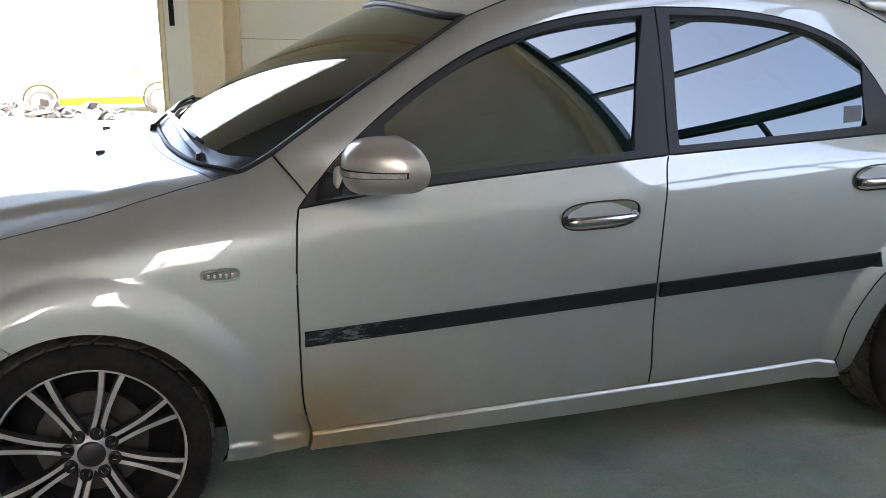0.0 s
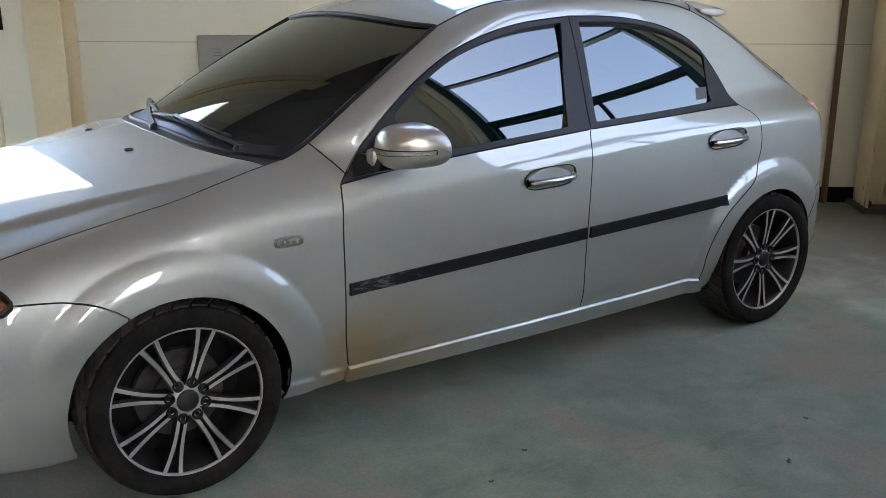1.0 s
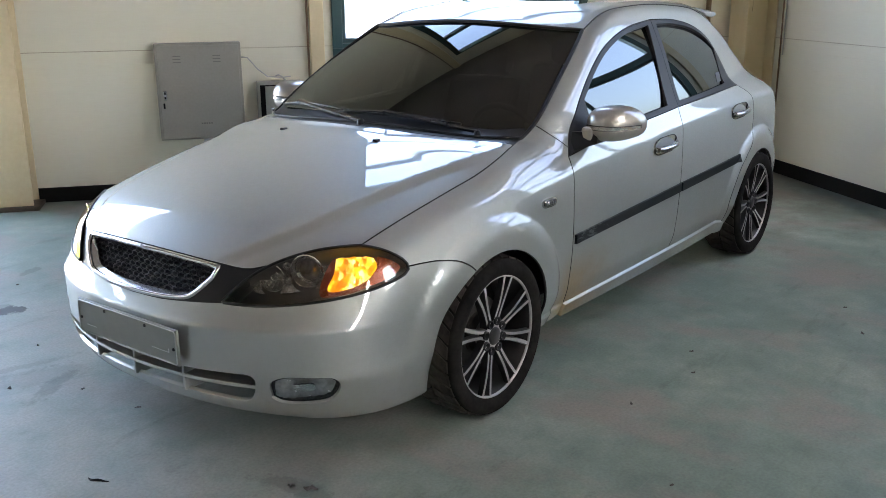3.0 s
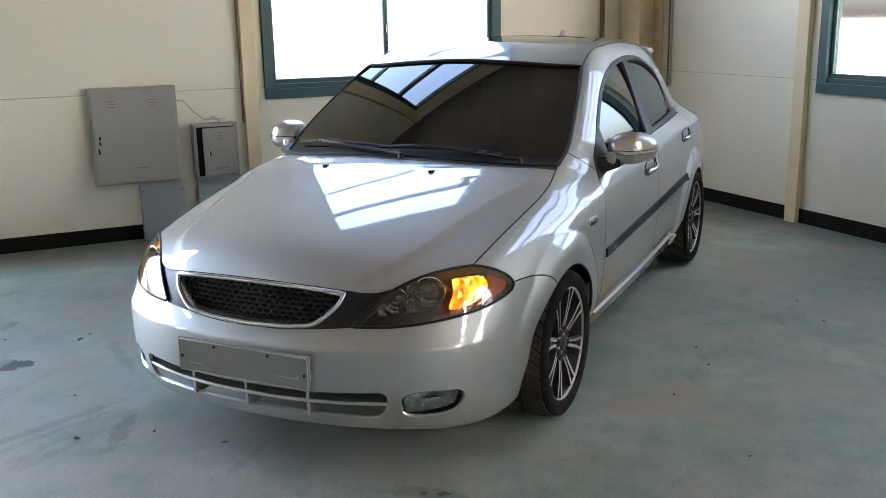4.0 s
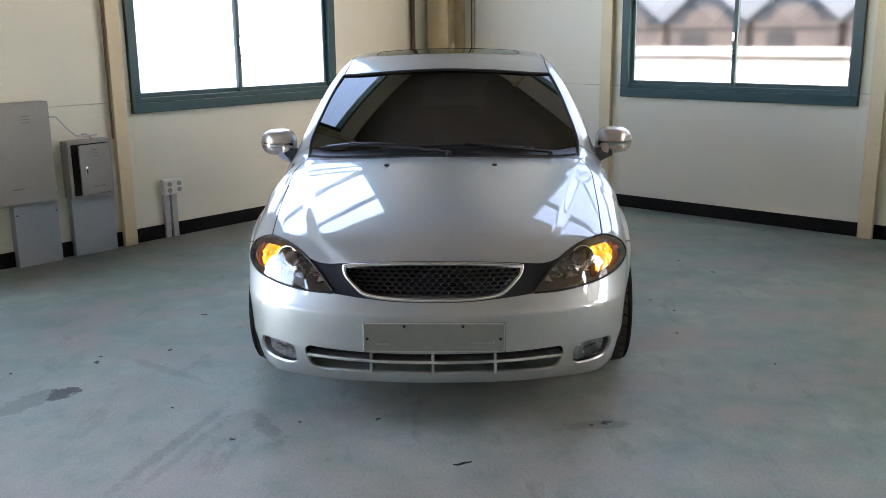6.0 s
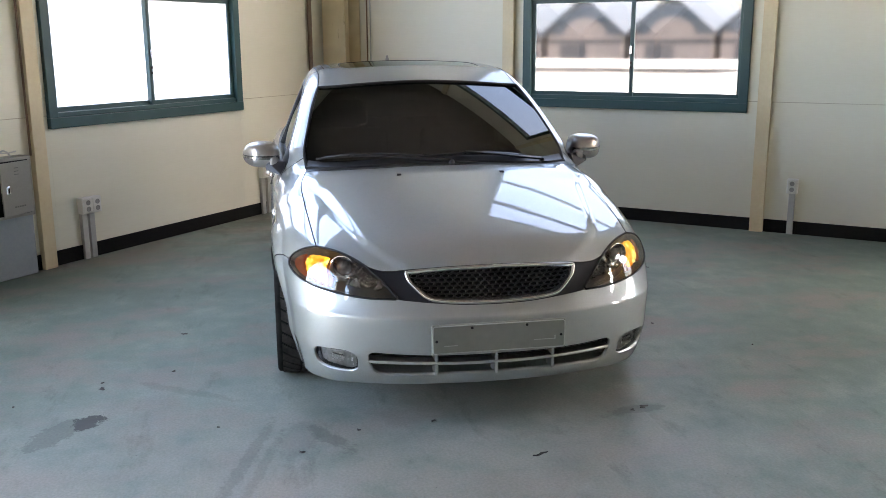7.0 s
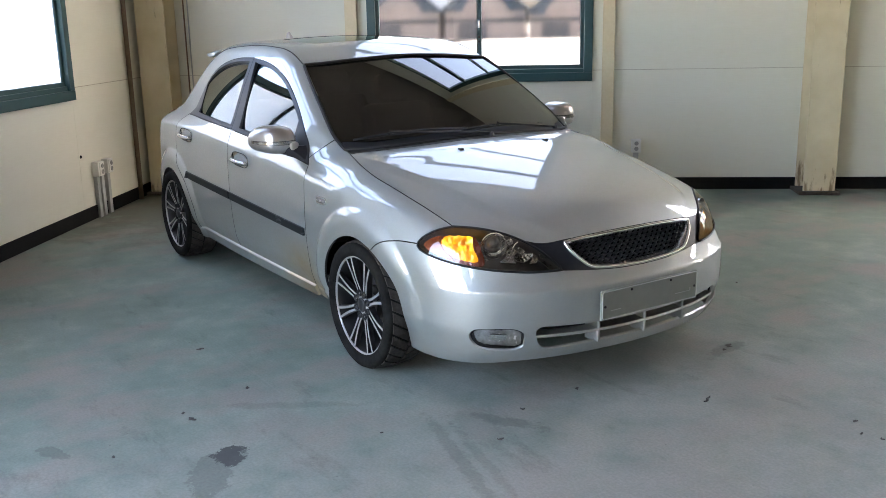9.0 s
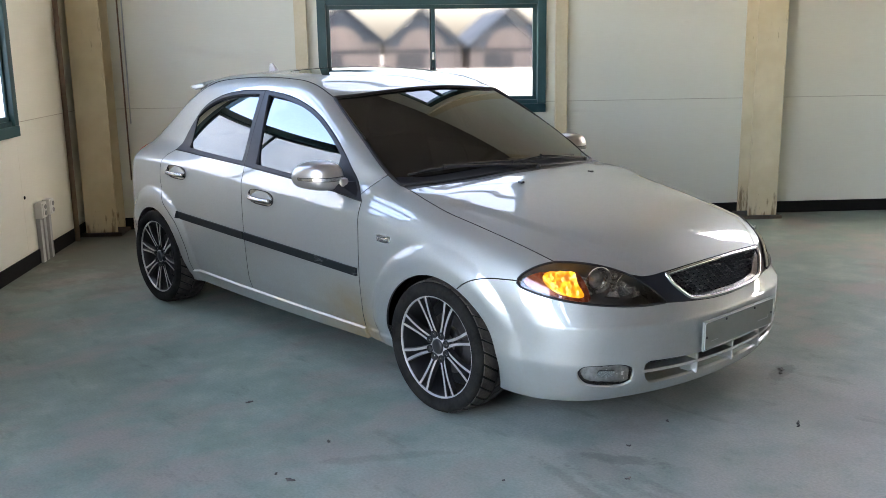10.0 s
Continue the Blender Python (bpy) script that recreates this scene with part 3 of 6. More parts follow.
def bars(parent, x, z, y, w):
    """Small unreadable lettering as plain bars."""
    n = 5
    for k in range(n):
        part("mark", bm_box(x + k * w / n, x + (k + 0.7) * w / n, y - 0.001, y + 0.0012, z, z + 0.010), parent, "", SLOT)


cab = thing("electrical_cabinet", "large grey metal electrical cabinet on the wall", "cabinet", ROOM @ pose(1.52, WY, 0))
part("case", bm_box(-0.305, 0.305, 0.0, 0.100, 0.432, 1.128, 0.006), cab, "", BOXGREY)
door = part("door", bm_box(-0.288, 0.288, 0.102, 0.114, 0.447, 1.111, 0.004), cab, "", BOXGREY)
louvre(door, -0.13, 1.035, 0.114)
louvre(door, 0.15, 1.035, 0.114)
part("lock", bm_box(0.238, 0.262, 0.114, 0.122, 0.725, 0.795, 0.004), door, "small steel lock", CHROME)
part("keyhole", bm_box(0.245, 0.256, 0.121, 0.1245, 0.768, 0.785, 0.002), door, "", SKIRT)
part("keyhole", bm_box(0.245, 0.256, 0.121, 0.1245, 0.735, 0.752, 0.002), door, "", SKIRT)
part("latch", bm_box(0.255, 0.268, 0.114, 0.121, 0.665, 0.705, 0.003), door, "", SKIRT)
bars(door, -0.07, 0.545, 0.114, 0.085)
cover = thing("cable_cover", "pale blue-grey sheet cover below the cabinet", "cable cover", ROOM @ pose(1.365, WY, 0))
part("sheet", bm_box(-0.157, 0.157, 0.0, 0.075, 0.0, 0.430, 0.004), cover, "", BOXBLUE)
for x in (-0.14, 0.14):
    part("screw", bm_box(x - 0.005, x + 0.005, 0.075, 0.079, 0.36, 0.37, 0.002), cover, "", SKIRT)
sbox = thing("switch_box", "small grey metal switch box with its door ajar", "switch box", ROOM @ pose(0.95, WY, 0))
part("case", bm_box(-0.165, 0.165, 0.0, 0.110, 0.425, 0.835, 0.005), sbox, "", BOXGREY)
part("opening", bm_box(-0.138, 0.142, 0.108, 0.113, 0.447, 0.812, 0.002), sbox, "", SKIRT)
sdoor = part("door", bm_box(0.0, 0.245, 0.0, 0.012, 0.452, 0.806, 0.003), sbox, "", BOXGREY)
sdoor.matrix_local = pose(-0.136, 0.114, 0, 0, 0, 7)
louvre(sdoor, 0.115, 0.765, 0.012, 3, 0.035)
part("lock", bm_box(0.185, 0.212, 0.010, 0.022, 0.595, 0.655, 0.006), sdoor, "steel lock", CHROME)
part("keyhole", bm_box(0.194, 0.203, 0.020, 0.0245, 0.61, 0.64, 0.002), sdoor, "", SKIRT)
bars(sdoor, 0.06, 0.50, 0.012, 0.10)
cover2 = thing("cable_cover", "pale blue-grey sheet cover below the switch box", "cable cover", ROOM @ pose(0.935, WY, 0))
part("sheet", bm_box(-0.165, 0.165, 0.0, 0.060, 0.0, 0.423, 0.004), cover2, "", BOXBLUE)
pipe([(1.215, WY + 0.09, 1.02), (1.17, WY + 0.10, 1.015), (1.10, WY + 0.10, 0.93), (1.03, WY + 0.09, 0.872), (0.93, WY + 0.08, 0.862), (0.86, WY + 0.07, 0.868)], 0.005, "grey cable looped from the cabinet to the switch box")
pipe([(0.90, WY + 0.06, 0.838), (0.925, WY + 0.065, 0.868), (0.95, WY + 0.06, 0.880), (0.97, WY + 0.055, 0.872)], 0.006, "short loop of cable on the switch box")


def outlet(m, width, label, ducts):
    o = thing("wall_outlet", label, "outlet", m, "wall outlets")
    part("box", bm_box(-width / 2, width / 2, 0, 0.058, 0.342, 0.462, 0.006), o, "", WHITE)
    n = max(1, round(width / 0.085))
    for k in range(n):
        x = (k - (n - 1) / 2) * 0.085
        plate = part("socket_plate", bm_box(x - 0.036, x + 0.036, 0.058, 0.063, 0.350, 0.454, 0.003), o, "", WHITE)
        for z in (0.378, 0.426):
            vs, fs = lathe([(0, 0.0), (0.017, 0.0), (0.019, 0.002), (0.019, 0.004)], 16, "y")
            s = part("socket", mesh_of("socket", vs, fs, (SOCKET,)), plate, "grey round socket")
            s.location = (x, 0.0655, z)
    for x in ducts:
        part("duct", bm_box(x - 0.024, x + 0.024, 0, 0.034, 0.0, 0.342, 0.003), o, "grey cable duct down to the floor", CONDUIT)
    return o


ON_L = ROOM @ Matrix.Translation((0, WY, 0))
outlet(ON_L @ pose(0.255, 0, 0), 0.175, "white double wall outlet box with two ducts", (0.055, -0.012))
outlet(ON_L @ pose(-1.775, 0, 0), 0.11, "white wall outlet box with a grey duct", (0.02, -0.06))
outlet(ON_L @ pose(-1.945, 0, 0), 0.10, "white wall outlet box beside another in the corner", (0.0,))
outlet(ROOM @ Matrix.Translation((WX, 1.845, 0)) @ Matrix.Rotation(radians(-90), 4, "Z"), 0.085, "white wall outlet box with a narrow duct", (0.0,))
nub = thing("wall_plug", "small dark plug hole with a chipped rim", "plug", ROOM @ pose(-1.56, WY, 0.53))
vs, fs = lathe([(0, 0.006), (0.010, 0.006), (0.014, 0.0)], 12, "y")
part("rim", mesh_of("rim", vs, fs, (SKIRT,)), nub)


# ---- outdoors ----
slope = mesh_of("ground", [(x, y, z) for x in (-260, 260) for y, z in ((WY - 0.2, -0.02), (-12.5, -0.98), (-260, -0.98), (-260, -1.2), (WY - 0.2, -1.2))], [(0, 1, 6, 5), (1, 2, 7, 6), (2, 3, 8, 7), (3, 4, 9, 8), (4, 0, 5, 9)], (YARD,))
fixed("ground", slope, None, "pale sunlit concrete yard sloping away from the gate", "ground")
fixed("ground", bm_box(-260, WX - 0.2, WY - 0.2, 260, -0.25, -0.02), YARD, "pale sunlit concrete yard outside the hall", "ground")
fixed("ground", bm_box(EX + 0.2, 260, WY - 0.2, 260, -0.25, -0.02), YARD, "pale sunlit concrete yard outside the hall", "ground")
fixed("ground", bm_box(WX - 0.2, EX + 0.2, EY + 0.2, 260, -0.25, -0.02), YARD, "pale sunlit concrete yard outside the hall", "ground")
ROOFGREY = surface("slate_roof", (0.018, 0.026, 0.034), (0.034, 0.046, 0.060), 0.7, grain=6, patch=0.6)
SHEDWALL = surface("shed_wall", (0.095, 0.080, 0.072), (0.135, 0.115, 0.102), 0.8, grain=6, patch=0.5)
SHEDDARK = surface("shed_opening", (0.02, 0.02, 0.022), (0.035, 0.035, 0.035), 0.7)


def shed(y, wide, ridge, label):
    """A gabled shed, its gable towards the hall."""
    x0, x1 = -90.0, -70.0
    s = thing("shed", label, "shed", ROOM @ pose(0, y, 0), "gabled sheds across the yard")
    eave = ridge - wide * 0.40
    v = [(x, a, z) for x in (x0, x1) for a, z in ((-wide / 2 + 0.3, -0.02), (wide / 2 - 0.3, -0.02), (wide / 2 - 0.3, eave), (0, ridge - 0.15), (-wide / 2 + 0.3, eave))]
    f = [(0, 1, 2, 3, 4), (9, 8, 7, 6, 5), (0, 5, 6, 1), (1, 6, 7, 2), (4, 9, 5, 0)]
    part("wall", mesh_of("wall", v, f, (SHEDWALL,)), s)
    for sign in (-1, 1):
        r = [(x, sign * a, z + d) for x in (x0 - 0.5, x1 + 0.7) for a, z in ((0, ridge), (wide / 2 + 0.1, eave - 0.3)) for d in (0, 0.14)]
        part("roof_slope", mesh_of("roof_slope", r, [(0, 1, 3, 2), (4, 6, 7, 5), (0, 4, 5, 1), (2, 3, 7, 6), (1, 5, 7, 3), (0, 2, 6, 4)], (ROOFGREY,)), s, "dark slate-grey roof slope")
    tri = [(-wide / 2 + 0.3, eave - 0.15), (wide / 2 - 0.3, eave - 0.15), (wide / 2 - 0.3, eave), (0, ridge - 0.12), (-wide / 2 + 0.3, eave)]
    part("gable_cladding", mesh_of("gable_cladding", [(x1 + d, a, z) for d in (0.0, 0.06) for a, z in tri], [(5, 6, 7, 8, 9)] + [(i, (i + 1) % 5, 5 + (i + 1) % 5, 5 + i) for i in range(5)], (ROOFGREY,)), s, "dark slate-grey gable cladding")
    bow = [(-wide * 0.27, 1.5)] + [(wide * 0.27 * -math.cos(radians(a)), 1.5 + (ridge - 1.5) * 0.52 * math.sin(radians(a))) for a in range(15, 180, 15)] + [(wide * 0.27, 1.5)]
    k = len(bow)
    part("arched_panel", mesh_of("arched_panel", [(x1 + d, a, z) for d in (0.02, 0.10) for a, z in bow], [tuple(range(k, 2 * k))[::-1]] + [(i, (i + 1) % k, k + (i + 1) % k, k + i) for i in range(k)], (SHEDWALL,)), s, "paler arched panel")
    part("doorway", bm_box(x1 - 0.1, x1 + 0.02, -wide * 0.30, wide * 0.02, -0.02, 1.15), s, "dark doorway", SHEDDARK)
    part("band", bm_box(x1 - 0.05, x1 + 0.03, -wide / 2 + 0.3, wide / 2 - 0.3, 1.22, 1.5), s, "", SHEDDARK)
    return s


for y, wide, ridge in ((-40.4, 6.4, 4.5), (-34.1, 6.4, 4.5), (-27.8, 6.4, 4.5), (-21.5, 6.4, 4.6), (-15.1, 6.4, 4.6), (-8.8, 6.4, 4.7), (-2.6, 6.4, 4.75), (3.3, 6.2, 4.35), (9.7, 6.6, 4.35), (16.2, 6.4, 4.4), (22.6, 6.4, 4.4)):
    shed(y, wide, ridge, "grey gabled shed far across the yard, seen through the window")


# ---- seen through the open gate: a small car and a heap of rubble in the yard ----
LIME = surface("lime_paint", (0.34, 0.38, 0.025), (0.38, 0.42, 0.035), 0.3, coat=1.0)
GLAZED = surface("dark_car_glass", (0.02, 0.022, 0.025), (0.03, 0.032, 0.035), 0.08)
# darker, uncoated copy of the lime that carries the sill's shade
SILL = surface("shaded_lime", (0.26, 0.27, 0.008), (0.30, 0.31, 0.012), 0.7, spec=0.05)


def small_car(m):
    v = thing("small_car", "lime-yellow small car parked in the sunlit yard", "car", m)
    prof = [(-1.75, 0.35), (1.72, 0.35), (1.78, 0.42), (1.74, 0.62), (1.55, 0.76), (0.92, 0.88), (0.30, 1.36), (-0.10, 1.45), (-1.10, 1.43), (-1.55, 1.15), (-1.74, 0.85), (-1.78, 0.45)]
    rows = [(-0.78, 0.90), (-0.74, 1.0), (0.74, 1.0), (0.78, 0.90)]
    vs, fs, n = [], [], len(prof)
    for y, k in rows:
        for x, z in prof:
            tuck = 0.16 * max(0.0, z - 0.85) / 0.6
            vs.append((x * (0.985 if k < 1 else 1), y - math.copysign(tuck, y), z * (0.985 if k < 1 else 1)))
    for r in range(3):
        for i in range(n):
            j = (i + 1) % n
            fs.append((r * n + i, r * n + j, (r + 1) * n + j, (r + 1) * n + i))
    fs += [tuple(range(n))[::-1], tuple(3 * n + i for i in range(n))]
    bm = bmesh.new()
    bv = [bm.verts.new(p) for p in vs]
    for q in fs:
        bm.faces.new([bv[i] for i in q])
    bmesh.ops.recalc_face_normals(bm, faces=bm.faces[:])
    part("body", bm, v, "", LIME)
    for s in (-1, 1):
        def pane(name, corners):
            q = [(x, s * (0.782 - 0.16 * (z - 0.85) / 0.6), z) for x, z in corners]
            q2 = [(x, y - s * 0.02, z) for x, y, z in q]
            k = len(q)
            return part(name, mesh_of(name, q + q2, [tuple(range(k)) if s < 0 else tuple(range(k))[::-1], *[(i, (i + 1) % k, k + (i + 1) % k, k + i) for i in range(k)]], (GLAZED,)), v, "dark side window")
        pane("side_window", [(0.72, 0.92), (0.28, 1.27), (-0.25, 1.35), (-0.25, 0.92)])
        pane("side_window", [(-0.32, 0.92), (-0.32, 1.35), (-0.95, 1.33), (-1.25, 0.95)])
        part("mirror", bm_box(0.62, 0.74, *sorted((s * 0.80, s * 0.96)), 0.90, 1.02, 0.03), v, "", GLAZED)
        for x in (1.12, -1.15):
            vs, fs = lathe([(0.0, 0.02), (0.16, 0.02), (0.185, 0.03), (0.20, 0.03), (0.27, 0.02), (0.285, -0.02), (0.285, -0.14), (0.0, -0.14)], 36)
            w = part("wheel", mesh_of("wheel", vs, fs, (RUBBER,), smooth=True), v, "black tyre with a pale wheel cover")
            w.matrix_local = pose(x, s * 0.765, 0.285, 0, 0, 0 if s > 0 else 180)
            vs, fs = lathe([(0.0, 0.045), (0.10, 0.042), (0.165, 0.030), (0.185, 0.024)], 30)
            part("wheel_cover", mesh_of("wheel_cover", vs, fs, (CONDUIT,), smooth=True), w)
            # near-black ring painted in for the shade of the wheel arch
            vs, fs = lathe([(0.30, 0.006), (0.345, 0.006), (0.345, -0.05), (0.30, -0.05)], 30, closed=True)
            a = part("arch_shade", mesh_of("arch_shade", vs, fs, (DARK,)), v)
            a.matrix_local = pose(x, s * 0.775, 0.30, 0, 0, 0 if s > 0 else 180)
    for s in (-1, 1):
        q = [(x, s * y, z) for x in (-0.82, 0.80) for y, z in ((0.785, 0.36), (0.70, 0.19), (0.60, 0.19), (0.60, 0.36))]
        part("sill", mesh_of("sill", q, [(0, 1, 5, 4), (1, 2, 6, 5), (2, 3, 7, 6), (3, 0, 4, 7), (0, 3, 2, 1), (4, 5, 6, 7)], (SILL,)), v, "lime-yellow sill, coloured darker for its shade")
    part("bumper", bm_box(1.55, 1.82, -0.70, 0.70, 0.20, 0.50, 0.05), v, "dark grey bumper", TRIM)
    q = [(0.90, y, 0.90) for y in (-0.66, 0.66)] + [(0.34, y, 1.345) for y in (0.58, -0.58)]
    part("windscreen", mesh_of("windscreen", [(x + 0.012, y, z + 0.012) for x, y, z in q] + q, [(0, 1, 2, 3), (0, 4, 5, 1), (1, 5, 6, 2), (2, 6, 7, 3), (3, 7, 4, 0)], (GLAZED,)), v, "dark windscreen")
    return v


small_car(ROOM @ pose(12.71, -12.55, -0.98, 0, 0, 218))


def rubble():
    rnd = random.Random(5)
    vs, fs = [], []
    for k in range(900):
        u = rnd.random()
        x, y = 9.5 + 3.4 * u + rnd.gauss(0, 0.2), -9.95 + 1.25 * u + rnd.gauss(0, 0.20)
        r = rnd.uniform(0.02, 0.085)
        m = pose(x, y, -0.03 + 0.0998 * (y + 2.88) + rnd.uniform(0, 0.06 + 0.28 * max(0.0, u - 0.5)), rnd.gauss(0, 22), rnd.gauss(0, 22), rnd.uniform(0, 360))
        b = len(vs)
        sx, sy, sz = r * rnd.uniform(0.7, 4.5), r, r * rnd.uniform(0.12, 0.6)
        for i in range(8):
            c = Vector((sx * (1 if i & 1 else -1), sy * (1 if i & 2 else -1), sz * (1 if i & 4 else -1))) * rnd.uniform(0.7, 1.1)
            vs.append(m @ c)
        fs += [tuple(b + i for i in q) for q in ((0, 2, 3, 1), (4, 5, 7, 6), (0, 1, 5, 4), (2, 6, 7, 3), (0, 4, 6, 2), (1, 3, 7, 5))]
    mat, t, b = nodes_of("rubble")
    geo = t.nodes.new("ShaderNodeNewGeometry")
    r = ramp(t, geo.outputs["Random Per Island"], [(0.0, (0.007, 0.007, 0.008)), (0.5, (0.022, 0.020, 0.018)), (1.0, (0.11, 0.10, 0.09))])
    link(t, r.outputs["Color"], b.inputs["Base Color"])
    b.inputs["Roughness"].default_value = 0.9
    ob = part("rubble_heap", mesh_of("rubble_heap", vs, fs, (mat,)), None)
    ob.matrix_world = ROOM
    tagged(ob, "low heap of broken rubble and debris in the yard", "rubble", "", "stuff")


rubble()


# ---- the body's form: x forward, y to the left, z up, wheel centres at x = +-1.3
def curve(pts):
    """A smooth curve through (t, value) knots."""
    t = np.array([p[0] for p in pts], float)
    v = np.array([p[1] for p in pts], float)
    d = np.diff(v) / np.diff(t)
    m = np.zeros(len(t))
    m[0], m[-1] = d[0], d[-1]
    for i in range(1, len(t) - 1):
        if d[i - 1] * d[i] > 0:
            a, b = t[i] - t[i - 1], t[i + 1] - t[i]
            m[i] = (3 * (a + b)) / ((2 * b + a) / d[i - 1] + (b + 2 * a) / d[i])

    def at(x):
        x = np.clip(np.asarray(x, float), t[0], t[-1])
        i = np.clip(np.searchsorted(t, x) - 1, 0, len(t) - 2)
        h = t[i + 1] - t[i]
        s = (x - t[i]) / h
        return ((1 + 2 * s) * (1 - s) ** 2 * v[i] + s * (1 - s) ** 2 * h * m[i]
                + s * s * (3 - 2 * s) * v[i + 1] + s * s * (s - 1) * h * m[i + 1])
    return at


def smax(a, b, k):
    h = np.maximum(k - np.abs(a - b), 0) / k
    return np.maximum(a, b) + h * h * k / 4


def step(x, a, b):
    s = np.clip((x - a) / (b - a), 0, 1)
    return s * s * (3 - 2 * s)


TOP = curve([(-2.3, .45), (-2.03, .85), (-1.93, .955), (-1.81, 1.035), (-1.69, 1.095), (-1.52, 1.190), (-1.34, 1.300), (-1.12, 1.395), (-.90, 1.428), (-.40, 1.448), (0.0, 1.432),
             (.30, 1.360), (.50, 1.272), (.80, 1.115), (1.02, .994), (1.10, .957), (1.25, .936), (1.50, .895), (1.75, .842), (1.95, .785), (2.10, .722), (2.25, .62), (2.4, .45)])
SLOPE = curve([(-2.3, 1.0), (-1.98, .8), (-1.6, .6), (-1.3, .5), (-1.1, .2), (-.4, .05), (.2, .2), (.5, .45), (1.0, .45), (1.12, .2), (1.7, .25), (2.1, .5), (2.4, 1.0)])
BOW = curve([(-2.3, -.2), (-1.4, -.2), (-1.1, -.1), (-.6, .0), (.2, .25), (.9, .40), (1.08, .36), (1.30, .12), (1.7, .10), (2.4, .1)])
CROWN = curve([(-2.3, .05), (-1.2, .08), (0.2, .09), (.8, .04), (1.1, .05), (1.3, .12), (1.9, .16), (2.4, .16)])
PLAN = curve([(-2.3, .74), (-1.95, .79), (-1.7, .825), (-1.3, .853), (-.9, .862), (0, .872), (.8, .872), (1.3, .862), (1.6, .842), (1.8, .815), (2.0, .775), (2.4, .65)])
SIDE = curve([(.10, -.10), (.17, -.085), (.24, -.060), (.34, -.022), (.52, -.001), (.62, .001), (.70, -.001), (.80, -.007), (.86, -.013), (.95, -.0265), (1.0, -.0335), (1.2, -.0585), (1.36, -.0885), (1.5, -.1235)])
HOUSE = curve([(-2.3, .27), (-1.9, .16), (-1.2, .062), (-.9, .028), (-.6, .010), (-.3, .001), (0, .0), (.4, .005), (.8, .03), (1.2, .07)])
NOSE = curve([(.10, 2.06), (.15, 2.13), (.20, 2.185), (.26, 2.215), (.34, 2.23), (.44, 2.233), (.478, 2.2315), (.487, 2.2290), (.497, 2.2215), (.54, 2.196), (.60, 2.175), (.66, 2.16), (.74, 2.11), (.9, 1.95)])
TAIL = curve([(.10, -1.83), (.2, -1.92), (.35, -1.99), (.5, -1.99), (.6, -1.975), (.8, -1.965), (1.0, -1.90), (1.4, -1.6)])


CREASE = curve([(1.0, .71), (1.2, .675), (1.343, .630), (1.5, .597), (1.75, .548), (1.93, .498), (2.03, .43), (2.1, .365), (2.4, .3)])


def body(p):
    """Less than nought inside the body, about metres outside it."""
    x, y, z = p[..., 0], np.minimum(np.abs(p[..., 1]), 1.1), p[..., 2]
    top = (z - TOP(x + BOW(x) * y * y) + CROWN(x) * y * y) / np.sqrt(1 + SLOPE(x) ** 2)
    top = top + .012 * (step(y, CREASE(x) - .03, CREASE(x) + .022) - .35) * step(x, .98, 1.25)
    w = PLAN(x) + SIDE(z) - HOUSE(x) * step(z, .88, 1.02)
    for hub in (1.3, -1.3):
        r = np.sqrt((x - hub) ** 2 + (z - .283) ** 2)
        s = (.452 - r) / .075
        s = np.clip(.5 * (s + np.sqrt(s * s + .004)), 0, 1)
        w = w + .024 * s * (2 - s) * step(z, .1, .3) * (1 - .75 * step(x, 1.36, 1.56) * step(.60 - z, 0, .2))
    # the shoulder's crease, rising from the front wing to the rear door: upright below it, leaning in above
    zc = .845 - .052 * x
    d = z - zc
    w = w - .30 * (.5 * (d + np.sqrt(d * d + 1.2e-4)) + (zc - .845) * step(z, .90, 1.02))
    # the bumper's corners stand fuller towards the ground than the sills
    w = w + .034 * step(x, 1.40, 1.70) * step(.44 - z, 0, .32)
    w = w + .006 * step(.2575 - .0085 * x - z, -.003, .005) * step(1.0 - x, -.02, .03) * step(x, .757, .82)
    side = (np.abs(p[..., 1]) - w) / np.sqrt(1 + .2 * step(z, .9, 1.0))
    nose = (x - NOSE(z) + .25 * y ** 2 + .36 * y ** 4) / np.sqrt(1 + .3 * step(y, .4, .8))
    tail = (TAIL(z) - x + .18 * y ** 2 + .28 * y ** 4)
    k = .16 - .09 * step(z, .93, 1.02) * step(-x, -1.15, -.95)
    f = smax(side, top, k)
    f = smax(f, smax(nose, tail, .01), .10)
    return smax(f, .145 - z, .03)


def grad(p, e=1e-3):
    g = np.stack([body(p + e * a) - body(p - e * a) for a in np.eye(3)], -1)
    return g / np.linalg.norm(g, axis=-1, keepdims=True)


def cast(origin, way, near=0.0, far=3.0):
    """Where rays from outside first meet the body."""
    origin, way = np.broadcast_arrays(np.asarray(origin, float), np.asarray(way, float))
    s = np.full(origin.shape[:-1], near)
    for _ in range(60):
        s = s + np.clip(.6 * body(origin + s[..., None] * way), -.12, .12)
    return origin + s[..., None] * way


# ---- panels cut from the body's form ----
def snap(p, rounds=8):
    p = np.array(p, float)
    for _ in range(rounds):
        p = p - body(p)[:, None] * grad(p)
    return p


def edge(*knots, step=0.015):
    """A line on the body through roughly placed knots."""
    return snap(spline(knots, step))


def flip(pts):
    return np.array(pts) * (1, -1, 1)


